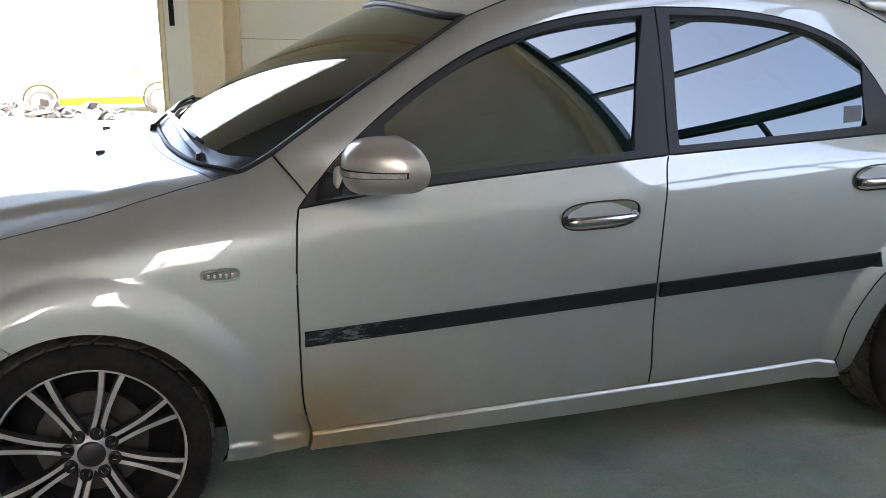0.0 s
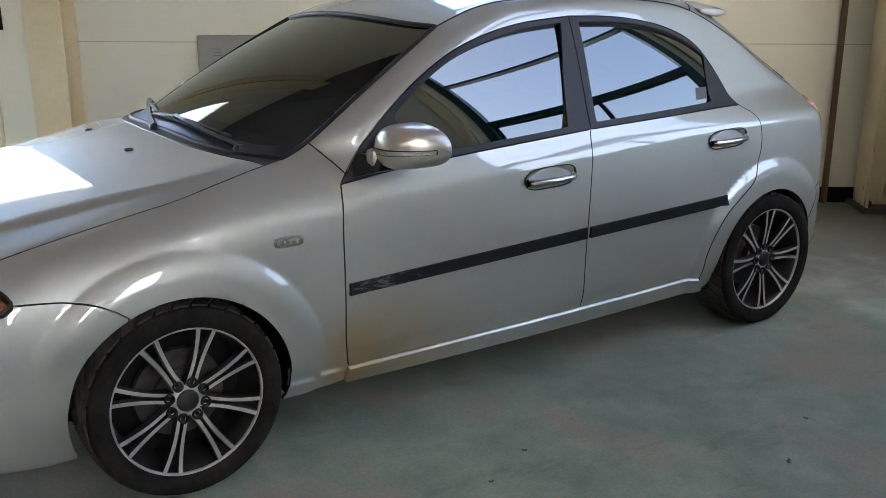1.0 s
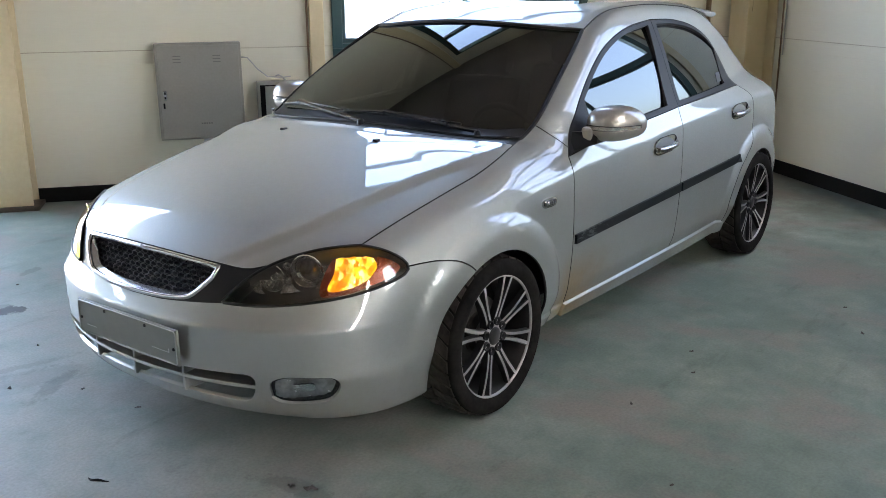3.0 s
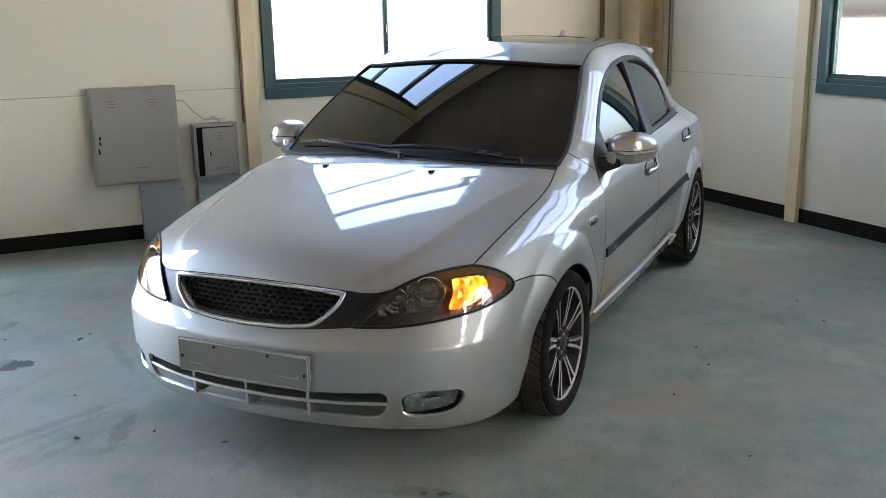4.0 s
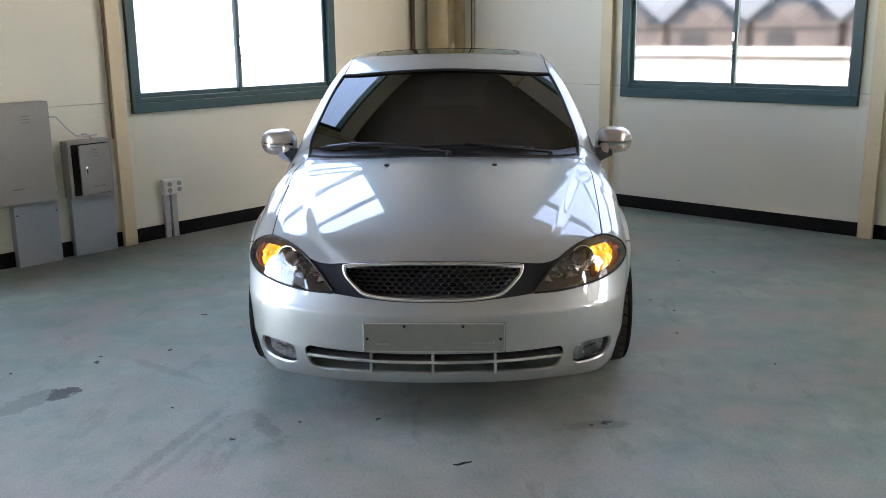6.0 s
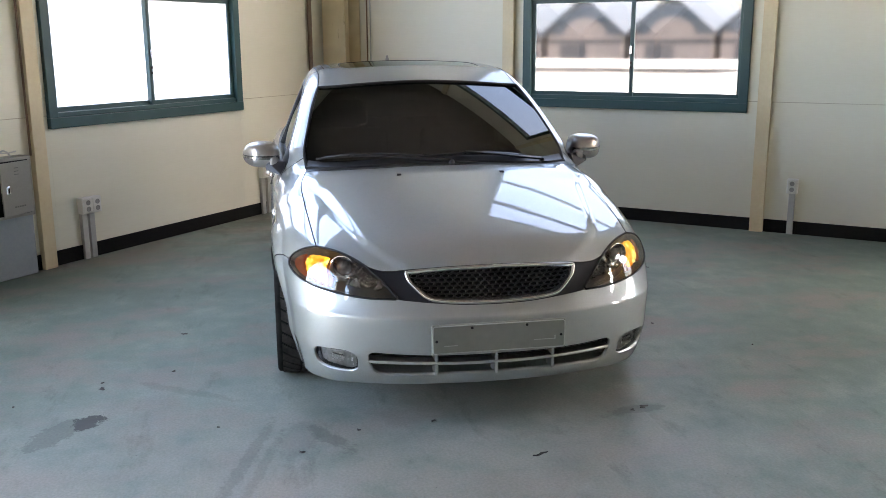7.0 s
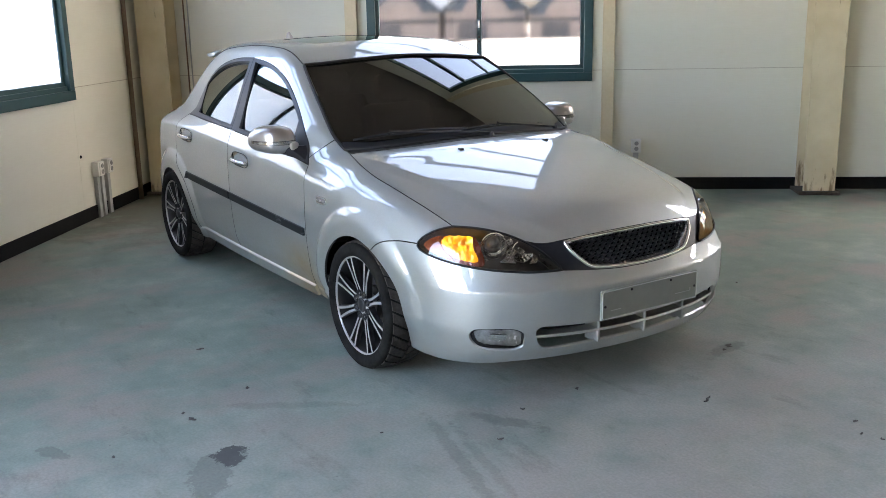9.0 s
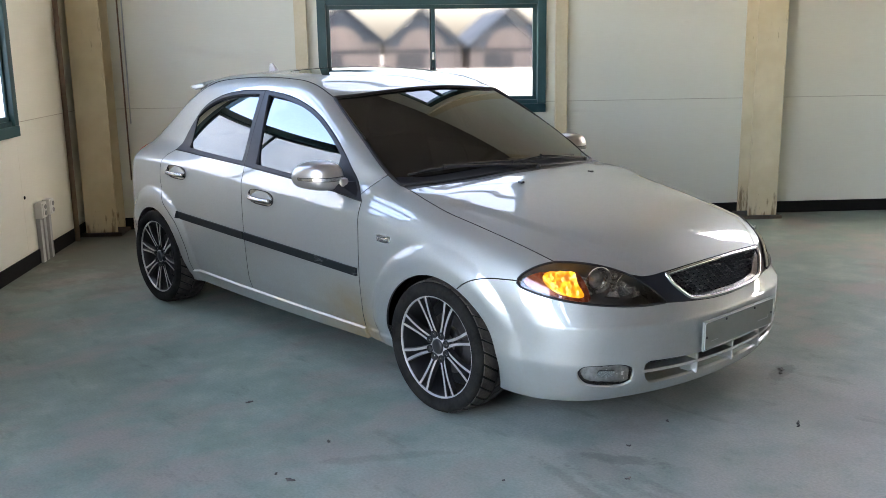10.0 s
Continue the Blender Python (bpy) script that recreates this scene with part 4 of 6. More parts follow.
def join(*lines):
    """One closed loop out of lines laid end to end."""
    out = []
    for ln in lines:
        for q in ln:
            if not out or np.linalg.norm(np.array(q) - out[-1]) > 0.003:
                out.append(np.array(q, float))
    if np.linalg.norm(out[0] - out[-1]) < 0.003:
        out.pop()
    return np.array(out)


class Flat:
    """Looks at the body along one way."""
    def __init__(self, way, up=(0, 0, 1)):
        self.way = np.array(way, float) / np.linalg.norm(way)
        self.ea = np.cross(self.way, up)
        self.ea /= np.linalg.norm(self.ea)
        self.eb = np.cross(self.ea, self.way)

    def to2(self, p):
        return np.stack([p @ self.ea, p @ self.eb], -1)

    def to3(self, q, off=0.0):
        o = q[:, :1] * self.ea + q[:, 1:] * self.eb - 3.2 * self.way
        p = cast(o, np.broadcast_to(self.way, o.shape))
        return p + off * grad(p)


class Round:
    """Looks at the body from all round an upright axis."""
    def __init__(self, cx, radius=0.9, back=False):
        self.cx, self.r, self.s = cx, radius, -1 if back else 1

    def to2(self, p):
        return np.stack([np.arctan2(p[:, 1] * self.s, (p[:, 0] - self.cx) * self.s) * self.r, p[:, 2]], -1)

    def to3(self, q, off=0.0):
        a = q[:, 0] / self.r
        d = np.stack([np.cos(a) * self.s, np.sin(a) * self.s, 0 * a], -1)
        o = np.array([self.cx, 0, 0]) + 2.2 * d
        o[:, 2] = q[:, 1]
        p = cast(o, -d)
        return p + off * grad(p)


SIDEWAYS, SLANT = Flat((0, -1, 0)), Flat((0, -0.85, -0.53))
DOWN, AHEAD, SCREEN, CORNER = Flat((0, 0, -1), (1, 0, 0)), Flat((-1, 0, 0)), Flat((-0.6, 0, -0.8)), Flat((-0.75, -0.62, -0.2))


def within(q, loop):
    """Which points of the plane lie inside a loop."""
    x, y = q[:, 0], q[:, 1]
    hit = np.zeros(len(q), bool)
    a, b = loop, np.roll(loop, -1, 0)
    for (x0, y0), (x1, y1) in zip(a, b):
        if y0 != y1:
            hit ^= ((y0 > y) != (y1 > y)) & (x < (x1 - x0) * (y - y0) / (y1 - y0) + x0)
    return hit


def shrink(loop, d):
    """A plane loop moved inwards by d."""
    area = 0.5 * np.sum(loop[:, 0] * np.roll(loop[:, 1], -1) - np.roll(loop[:, 0], -1) * loop[:, 1])
    t = np.roll(loop, -1, 0) - np.roll(loop, 1, 0)
    n = np.stack([-t[:, 1], t[:, 0]], -1) / np.maximum(np.linalg.norm(t, axis=1), 1e-9)[:, None]
    return loop + d * n * np.sign(area)


def panel(name, loop, view, holes=(), fine=0.022, gap=0.0024, off=0.0, lip=0.012, mat=None, mirror=False, bulge=None, form=None, lipped=None):
    """A sheet of the body inside a loop, with folded edges; its normals are the form's own."""
    from mathutils.geometry import delaunay_2d_cdt
    rings = [shrink(view.to2(loop), gap)] + [shrink(view.to2(h), -gap) for h in holes]
    lo, hi = rings[0].min(0), rings[0].max(0)
    ga, gb = np.meshgrid(np.arange(lo[0], hi[0], fine), np.arange(lo[1], hi[1], fine))
    g = np.stack([ga.ravel(), gb.ravel()], -1)
    ok = within(g, rings[0])
    for r in rings[1:]:
        ok &= ~within(g, r)
    g = g[ok]
    for r in rings:
        if len(g):
            near = np.min(np.hypot(g[:, :1] - r[None, :, 0], g[:, 1:] - r[None, :, 1]), 1)
            g = g[near > 0.45 * fine]
    pts, edges = list(map(Vector, g)), []
    for r in rings:
        n0 = len(pts)
        pts += list(map(Vector, r))
        edges += [(n0 + i, n0 + (i + 1) % len(r)) for i in range(len(r))]
    v2, _, tris, *_ = delaunay_2d_cdt(pts, edges, [], 0, 1e-6)
    v2 = np.array([tuple(v) for v in v2])
    tris = np.array([t[:] for t in tris if len(t) == 3])
    mid = v2[tris].mean(1)
    ok = within(mid, rings[0])
    for r in rings[1:]:
        ok &= ~within(mid, r)
    tris = tris[ok]
    p = view.to3(v2, off)
    n = grad(p)
    if bulge is not None:
        p = p + bulge(p)[:, None] * n
    if form is not None:
        p, n = form(p, off)
    # wind every triangle outwards
    fn = np.cross(p[tris[:, 1]] - p[tris[:, 0]], p[tris[:, 2]] - p[tris[:, 0]])
    bad = (fn * n[tris[:, 0]]).sum(1) < 0
    tris[bad] = tris[bad][:, ::-1]
    verts, normals, faces = list(p), list(n), [tuple(t) for t in tris]
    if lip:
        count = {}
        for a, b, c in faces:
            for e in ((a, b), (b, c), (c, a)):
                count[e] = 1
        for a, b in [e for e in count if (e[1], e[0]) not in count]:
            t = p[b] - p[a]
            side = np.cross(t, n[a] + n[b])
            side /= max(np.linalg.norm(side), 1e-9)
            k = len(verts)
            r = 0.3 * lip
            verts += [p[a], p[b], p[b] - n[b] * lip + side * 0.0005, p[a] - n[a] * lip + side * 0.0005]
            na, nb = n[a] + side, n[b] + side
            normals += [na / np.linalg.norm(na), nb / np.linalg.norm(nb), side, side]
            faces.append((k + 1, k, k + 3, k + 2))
    verts, normals = np.array(verts), np.array(normals)
    if mirror:
        verts, normals = flip(verts), flip(normals)
        faces = [f[::-1] for f in faces]
    # folded edges of painted sheets carry the gaps' shade as black unless said otherwise
    edging = lipped or (RUBBER if mat is PAINT else None)
    if edging:
        return mesh_of(name, verts, faces, (mat, edging), [0 if len(q) == 3 else 1 for q in faces], normals=normals)
    return mesh_of(name, verts, faces, (mat,) if mat else (), normals=normals)


def both(name, parents, loop, view, mat, label="", **kw):
    """A part on the left and its mirror image on the right."""
    return [part(name, panel(name, loop, view, mat=mat, mirror=m, **kw), p, label) for m, p in zip((False, True), parents)]


# ---- the car ----
car = thing("car", "silver five-door hatchback with black alloy wheels, parked indoors", "car", Matrix.Identity(4))
HUB_Z = 0.2835
ARCH_F, ARCH_R = 0.325, 0.320


def arch(hub, radius, a0, a1, y=0.87):
    return [(hub + radius * math.cos(radians(a)), y, HUB_Z - 0.003 + radius * math.sin(radians(a))) for a in np.linspace(a0, a1, 26)]


door_front = edge((0.768, 0.832, 0.862), (0.774, 0.845, 0.83), (0.783, 0.867, 0.739), (0.784, 0.872, 0.559), (0.776, 0.851, 0.344), (0.754, 0.815, 0.250))
door_mid = edge((-0.268, 0.81, 0.940), (-0.256, 0.823, 0.91), (-0.230, 0.87, 0.679), (-0.224, 0.868, 0.464), (-0.249, 0.822, 0.257))
door_rear = edge((-1.150, 0.77, 0.971), (-1.20, 0.80, 0.91), (-1.213, 0.835, 0.80), (-1.180, 0.86, 0.704), (-1.150, 0.868, 0.655), (-1.073, 0.873, 0.600), (-0.992, 0.873, 0.535), (-0.932, 0.869, 0.448), (-0.905, 0.857, 0.372), (-0.905, 0.827, 0.264))
sill_a = edge((0.754, 0.815, 0.250), (0.3, 0.816, 0.253), (-0.249, 0.82, 0.257))
sill_b = edge((-0.249, 0.82, 0.257), (-0.6, 0.82, 0.260), (-0.905, 0.823, 0.264))
glass_top_f = edge((0.768, 0.832, 0.862), (0.718, 0.81, 0.925), (0.641, 0.778, 0.990), (0.54, 0.75, 1.070), (0.412, 0.719, 1.155), (0.255, 0.687, 1.235), (0.098, 0.666, 1.286), (-0.062, 0.652, 1.318), (-0.298, 0.637, 1.338))
glass_top_r = edge((-0.298, 0.637, 1.338), (-0.576, 0.635, 1.329), (-0.819, 0.644, 1.288), (-0.969, 0.664, 1.225), (-1.044, 0.695, 1.150), (-1.112, 0.734, 1.046), (-1.150, 0.769, 0.971))
belt_r = edge((-1.150, 0.769, 0.971), (-0.70, 0.804, 0.957), (-0.268, 0.815, 0.940))
belt_f = edge((-0.268, 0.815, 0.940), (0.353, 0.83, 0.904), (0.573, 0.835, 0.887), (0.768, 0.832, 0.862))
pillar = edge((-0.268, 0.815, 0.940), (-0.285, 0.73, 1.14), (-0.298, 0.637, 1.338))
bumper_line = edge((1.448, 0.87, 0.576), (1.485, 0.867, 0.603), (1.54, 0.855, 0.627), (1.60, 0.838, 0.640), (1.66, 0.825, 0.645), (1.722, 0.813, 0.648))
lamp_outer = edge((1.722, 0.813, 0.648), (1.735, 0.800, 0.673), (1.773, 0.757, 0.704), (1.823, 0.700, 0.726))
lamp_top = edge((1.823, 0.700, 0.726), (1.925, 0.605, 0.716), (2.010, 0.532, 0.689), (2.084, 0.463, 0.637), (2.143, 0.388, 0.556))
lamp_low = edge((2.143, 0.388, 0.556), (2.100, 0.505, 0.556), (2.040, 0.612, 0.565), (1.950, 0.712, 0.580), (1.860, 0.773, 0.597), (1.775, 0.808, 0.618), (1.735, 0.815, 0.632), (1.722, 0.813, 0.648))
bonnet_side = edge((1.823, 0.700, 0.726), (1.659, 0.711, 0.770), (1.418, 0.725, 0.825), (1.15, 0.733, 0.885), (0.96, 0.701, 0.922))
bonnet_lead = edge((2.128, 0.0, 0.679), (2.122, 0.18, 0.676), (2.097, 0.365, 0.664), (2.072, 0.45, 0.660), (2.036, 0.505, 0.671))
lamp_bonnet = edge((2.036, 0.505, 0.671), (1.925, 0.605, 0.716), (1.823, 0.700, 0.726))
cowl = edge((1.112, 0.0, 0.955), (1.103, 0.175, 0.953), (1.080, 0.384, 0.944), (1.018, 0.584, 0.934), (0.96, 0.701, 0.922))
screen_low = edge((1.078, 0.0, 0.965), (1.070, 0.175, 0.963), (1.048, 0.384, 0.956), (0.985, 0.584, 0.945), (0.898, 0.694, 0.935))
screen_side = edge((0.898, 0.694, 0.935), (0.800, 0.700, 0.990), (0.567, 0.660, 1.132), (0.40, 0.625, 1.232), (0.258, 0.588, 1.310))
screen_top = edge((0.258, 0.588, 1.310), (0.300, 0.470, 1.322), (0.338, 0.219, 1.337), (0.345, 0.0, 1.342))
ditch = edge((0.258, 0.588, 1.310), (0.09, 0.572, 1.368), (-0.165, 0.572, 1.398), (-0.504, 0.575, 1.404), (-0.90, 0.578, 1.385), (-1.02, 0.585, 1.352))
hatch_side = edge((-1.02, 0.585, 1.352), (-1.266, 0.612, 1.24), (-1.451, 0.62, 1.134), (-1.623, 0.625, 1.045), (-1.735, 0.635, 0.987), (-1.815, 0.655, 0.90), (-1.845, 0.67, 0.80), (-1.865, 0.68, 0.66), (-1.87, 0.68, 0.58))
tail_low = edge((-1.87, 0.68, 0.58), (-1.78, 0.74, 0.575), (-1.66, 0.82, 0.57), (-1.585, 0.85, 0.435))
def cut(line, p):
    """A line's two halves either side of the place nearest to p."""
    k = int(np.argmin(np.linalg.norm(line - np.array(p), axis=1)))
    return line[:k + 1], line[k:]


screen_foot, screen_rest = cut(screen_side, (0.805, 0.721, 0.964))
sail_foot, sail_rest = cut(glass_top_f, (0.745, 0.822, 0.893))
seam = edge(tuple(screen_foot[-1]), tuple(0.5 * (screen_foot[-1] + sail_rest[0])), tuple(sail_rest[0]))
arch_f_rear = snap(np.array(arch(1.3, ARCH_F, 197, 62)))
arch_r = snap(np.array(arch(-1.3, ARCH_R, -12, 152)))
arch_r_low = snap(np.array(arch(-1.3, ARCH_R, 152, 195)))

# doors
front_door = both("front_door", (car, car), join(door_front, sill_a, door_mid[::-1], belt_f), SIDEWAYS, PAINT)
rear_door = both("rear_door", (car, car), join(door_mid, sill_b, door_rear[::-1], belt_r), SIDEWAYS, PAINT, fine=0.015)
glass_f = SIDEWAYS.to3(SIDEWAYS.to2(join(spline([(0.535, 0, 0.922), (0.20, 0, 0.938), (-0.163, 0, 0.960)]), spline([(-0.163, 0, 0.960), (-0.200, 0, 1.14), (-0.250, 0, 1.314)]), spline([(-0.250, 0, 1.314), (-0.06, 0, 1.294), (0.10, 0, 1.262), (0.255, 0, 1.211), (0.40, 0, 1.136), (0.528, 0, 1.050)]), spline([(0.528, 0, 1.050), (0.532, 0, 0.98), (0.535, 0, 0.922)]))))
glass_r = SIDEWAYS.to3(SIDEWAYS.to2(join(spline([(-0.308, 0, 0.967), (-0.70, 0, 0.980), (-0.985, 0, 0.990)]), spline([(-0.985, 0, 0.990), (-0.995, 0, 1.08), (-1.012, 0, 1.165)]), spline([(-1.012, 0, 1.165), (-0.93, 0, 1.220), (-0.80, 0, 1.270), (-0.58, 0, 1.306), (-0.342, 0, 1.315)]), spline([(-0.342, 0, 1.315), (-0.325, 0, 1.14), (-0.308, 0, 0.967)]))))
both("window_frame", front_door, join(belt_f[::-1], pillar, glass_top_f[::-1]), SLANT, TRIM, "satin black window frame", holes=(glass_f,), off=0.001, lip=0.024)
both("window_frame", rear_door, join(belt_r[::-1], glass_top_r[::-1], pillar[::-1]), SLANT, TRIM, "satin black window frame", holes=(glass_r,), off=0.001, lip=0.024)


def side_glass(p, off):
    """The side windows' own gently curved sheet."""
    x, z = p[:, 0], p[:, 2] - 1.12
    y = 0.7434 - 0.0023 * x - 0.0286 * x ** 2 + 0.0183 * x ** 3 - 0.4379 * z - 0.4722 * z ** 2 + 0.0244 * x * z + off
    n = np.stack([0.0023 + 0.0572 * x - 0.0549 * x ** 2 - 0.0244 * z, np.ones(len(x)), 0.4379 + 0.9444 * z - 0.0244 * x], -1)
    return np.stack([x, y, p[:, 2]], -1), n / np.linalg.norm(n, axis=1)[:, None]


both("window_glass", front_door, glass_f, SLANT, SIDETINT, "dark tinted side glass", gap=-0.004, off=-0.010, lip=0, form=side_glass)
both("window_glass", rear_door, glass_r, SLANT, SIDETINT, "dark tinted side glass", gap=-0.004, off=-0.010, lip=0, form=side_glass)

for nm, corners, lab in (("sticker", [(-0.915, 0, 1.046), (-0.985, 0, 1.046), (-0.975, 0, 1.0), (-0.905, 0, 0.998)], "pale square sticker on the glass"),):
    q = np.array(corners) + (0, 0.74, 0)
    v, n = side_glass(q, -0.0085)
    STICKER = surface("sticker_film", (0.05, 0.055, 0.06), (0.08, 0.085, 0.09), 0.5)
    part(nm, mesh_of(nm, np.vstack([v, v - 0.001 * n]), [(0, 1, 2, 3), (0, 4, 5, 1), (1, 5, 6, 2), (2, 6, 7, 3), (3, 7, 4, 0)], (STICKER,)), rear_door[0], lab)

# wings, sills, pillars and rear quarters
wing_low = edge((0.754, 0.815, 0.250), (0.760, 0.80, 0.195))
wing_foot = edge((0.760, 0.80, 0.195), (0.87, 0.80, 0.192), (0.988, 0.80, 0.193))
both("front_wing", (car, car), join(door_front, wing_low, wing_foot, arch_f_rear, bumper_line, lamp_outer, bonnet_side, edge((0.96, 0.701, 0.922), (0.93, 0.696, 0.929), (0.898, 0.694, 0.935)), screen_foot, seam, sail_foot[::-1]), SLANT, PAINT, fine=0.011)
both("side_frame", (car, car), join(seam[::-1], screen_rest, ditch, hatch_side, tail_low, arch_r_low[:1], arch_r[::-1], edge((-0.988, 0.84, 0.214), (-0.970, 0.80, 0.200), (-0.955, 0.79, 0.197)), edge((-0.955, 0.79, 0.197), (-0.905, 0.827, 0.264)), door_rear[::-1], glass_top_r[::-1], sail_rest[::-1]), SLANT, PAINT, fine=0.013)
sill_bottom = edge((-0.955, 0.79, 0.197), (-0.3, 0.79, 0.190), (0.3, 0.79, 0.190), (0.760, 0.80, 0.192))
both("sill", (car, car), join(sill_a, sill_b, edge((-0.905, 0.823, 0.264), (-0.955, 0.79, 0.197)), sill_bottom, wing_low[::-1]), SIDEWAYS, PAINT, off=0.013, fine=0.02, lip=0.022, lipped=PAINT)

# bonnet, screen, roof
part("bonnet", panel("bonnet", join(bonnet_lead, lamp_bonnet, bonnet_side, cowl[::-1], flip(cowl), flip(bonnet_side)[::-1], flip(lamp_bonnet)[::-1], flip(bonnet_lead)[::-1]), DOWN, mat=PAINT, fine=0.010, gap=0.0018), car)
def screen_sheet(p, off):
    """The windscreen's own evenly bowed sheet."""
    y, z = p[:, 1], p[:, 2] - 1.14
    y2 = y * y
    x = 0.7607 - 1.8704 * z - 0.4928 * y2 + 0.0393 * z * y2 + 0.1286 * y2 * y2 - 1.0148 * z * z + off
    n = np.stack([np.ones(len(y)), 0.9856 * y - 0.0786 * z * y - 0.5144 * y * y2, 1.8704 - 0.0393 * y2 + 2.0296 * z], -1)
    return np.stack([x, y, p[:, 2]], -1), n / np.linalg.norm(n, axis=1)[:, None]


screen = part("windscreen", panel("windscreen", join(screen_low, screen_side, screen_top, flip(screen_top)[::-1], flip(screen_side)[::-1], flip(screen_low)[::-1]), SCREEN, gap=0.006, off=-0.004, lip=0, mat=TINT, fine=0.03, form=screen_sheet), car, "dark tinted windscreen")
# black rubber seal round the windscreen
part("edging", bm_tube(join(screen_low, screen_side, screen_top, flip(screen_top)[::-1], flip(screen_side)[::-1], flip(screen_low)[::-1]) + (0, 0, 0.001), 0.0085, 6, closed=True), screen, "", RUBBER)
frit = edge((1.020, 0.0, 0.996), (1.012, 0.175, 0.994), (0.988, 0.384, 0.987), (0.925, 0.584, 0.977), (0.84, 0.690, 0.968))
part("cowl_panel", panel("cowl_panel", join(cowl, edge((0.96, 0.701, 0.922), (0.93, 0.696, 0.929), (0.898, 0.694, 0.935)), edge((0.898, 0.694, 0.935), (0.84, 0.690, 0.968)), frit[::-1], flip(frit), flip(edge((0.898, 0.694, 0.935), (0.84, 0.690, 0.968)))[::-1], flip(edge((0.96, 0.701, 0.922), (0.93, 0.696, 0.929), (0.898, 0.694, 0.935)))[::-1], flip(cowl)[::-1]), DOWN, off=0.001, lip=0.01, gap=0.001, mat=PLASTIC), car, "black plastic scuttle panel")
roof_end = edge((-1.02, 0.585, 1.352), (-1.10, 0.4, 1.385), (-1.13, 0.2, 1.40), (-1.14, 0.0, 1.405))
sun_hole = DOWN.to3(DOWN.to2(spline([(0.045, 0.0, 0), (0.035, 0.25, 0), (0.005, 0.395, 0), (-0.06, 0.425, 0), (-0.30, 0.425, 0), (-0.395, 0.405, 0), (-0.42, 0.25, 0), (-0.425, 0, 0), (-0.42, -0.25, 0), (-0.395, -0.405, 0), (-0.30, -0.425, 0), (-0.06, -0.425, 0), (0.005, -0.395, 0), (0.035, -0.25, 0)], 0.02, True)))
roof = part("roof", panel("roof", join(screen_top[::-1], ditch, roof_end, flip(roof_end)[::-1], flip(ditch)[::-1], flip(screen_top)), DOWN, holes=(sun_hole,), mat=PAINT, fine=0.03), car)
part("sunroof", panel("sunroof", sun_hole, DOWN, gap=0.004, off=-0.002, mat=TINT, lip=0.004, fine=0.03), roof, "dark glass sunroof")
for line in (ditch, flip(ditch)):
    part("roof_strip", bm_tube(line - (0, 0, 0.002), 0.0045, 6), roof, "black roof joint strip", RUBBER)

# hatch, tail lamps and rear bumper
REARVIEW = Flat((1, 0, -0.45))
hatch_low = edge((-1.87, 0.68, 0.58), (-1.94, 0.4, 0.575), (-1.975, 0.0, 0.57))
hatch = part("hatch", panel("hatch", join(roof_end[::-1], hatch_side, hatch_low, flip(hatch_low)[::-1], flip(hatch_side)[::-1], flip(roof_end)), REARVIEW, mat=PAINT, fine=0.04), car)
rear_glass = REARVIEW.to3(REARVIEW.to2(np.array([(-1.26, 0.52, 1.28), (-1.30, 0.0, 1.32), (-1.26, -0.52, 1.28), (-1.66, -0.58, 1.02), (-1.75, 0.0, 1.03), (-1.66, 0.58, 1.02)])))
part("rear_glass", panel("rear_glass", join(*[np.linspace(rear_glass[i], rear_glass[(i + 1) % 6], 20, endpoint=False) for i in range(6)]), REARVIEW, mat=TINT, off=0.003, lip=0.004, fine=0.05), hatch, "dark tinted rear glass")
RED = surface("red_lamp", (0.35, 0.02, 0.015), (0.45, 0.03, 0.02), 0.15, coat=1.0)
lamp_loop = edge((-1.75, 0.640, 0.965), (-1.815, 0.660, 0.88), (-1.845, 0.675, 0.79), (-1.81, 0.715, 0.775), (-1.76, 0.745, 0.80), (-1.73, 0.735, 0.88), (-1.71, 0.705, 0.95), (-1.75, 0.640, 0.965))
both("tail_lamp", (car, car), lamp_loop[:-1], Flat((0.7, -0.7, 0)), RED, "red tail lamp lens", off=0.004, lip=0.008)
rear_bottom = edge((-1.61, 0.80, 0.21), (-1.73, 0.74, 0.20), (-1.86, 0.5, 0.20), (-1.91, 0.0, 0.20))
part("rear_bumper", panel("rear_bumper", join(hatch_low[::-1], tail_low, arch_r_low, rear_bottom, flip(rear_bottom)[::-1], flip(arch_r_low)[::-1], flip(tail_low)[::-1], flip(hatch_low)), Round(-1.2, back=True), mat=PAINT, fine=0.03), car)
vs, fs = [], []
for k, y in enumerate(np.linspace(-0.585, 0.585, 25)):
    e = 1 - (abs(y) / 0.585) ** 4
    xb, zb = -1.07 - 0.02 * e, 1.345 + 0.045 * (1 - (y / 0.585) ** 2)
    tip = 0.19 + 0.03 * e
    for dx, dz in ((0.0, 0.012), (0.06, 0.020), (tip - 0.03, 0.008), (tip, -0.004), (tip, -0.022), (tip - 0.06, -0.040), (0.03, -0.020)):
        thin = 0.60 + 0.40 * max(e, 0.0) ** 0.6
        vs.append((xb - dx * (0.75 + 0.25 * thin), y, zb - 0.008 + (dz + 0.008) * thin))
n = 7
for k in range(24):
    for i in range(n):
        fs.append((k * n + i, k * n + (i + 1) % n, (k + 1) * n + (i + 1) % n, (k + 1) * n + i))
fs += [tuple(range(n))[::-1], tuple(24 * n + i for i in range(n))]
spoil = part("spoiler", mesh_of("spoiler", vs, fs, (PAINT,), smooth=True), car)
m = spoil.modifiers.new("round", "BEVEL")
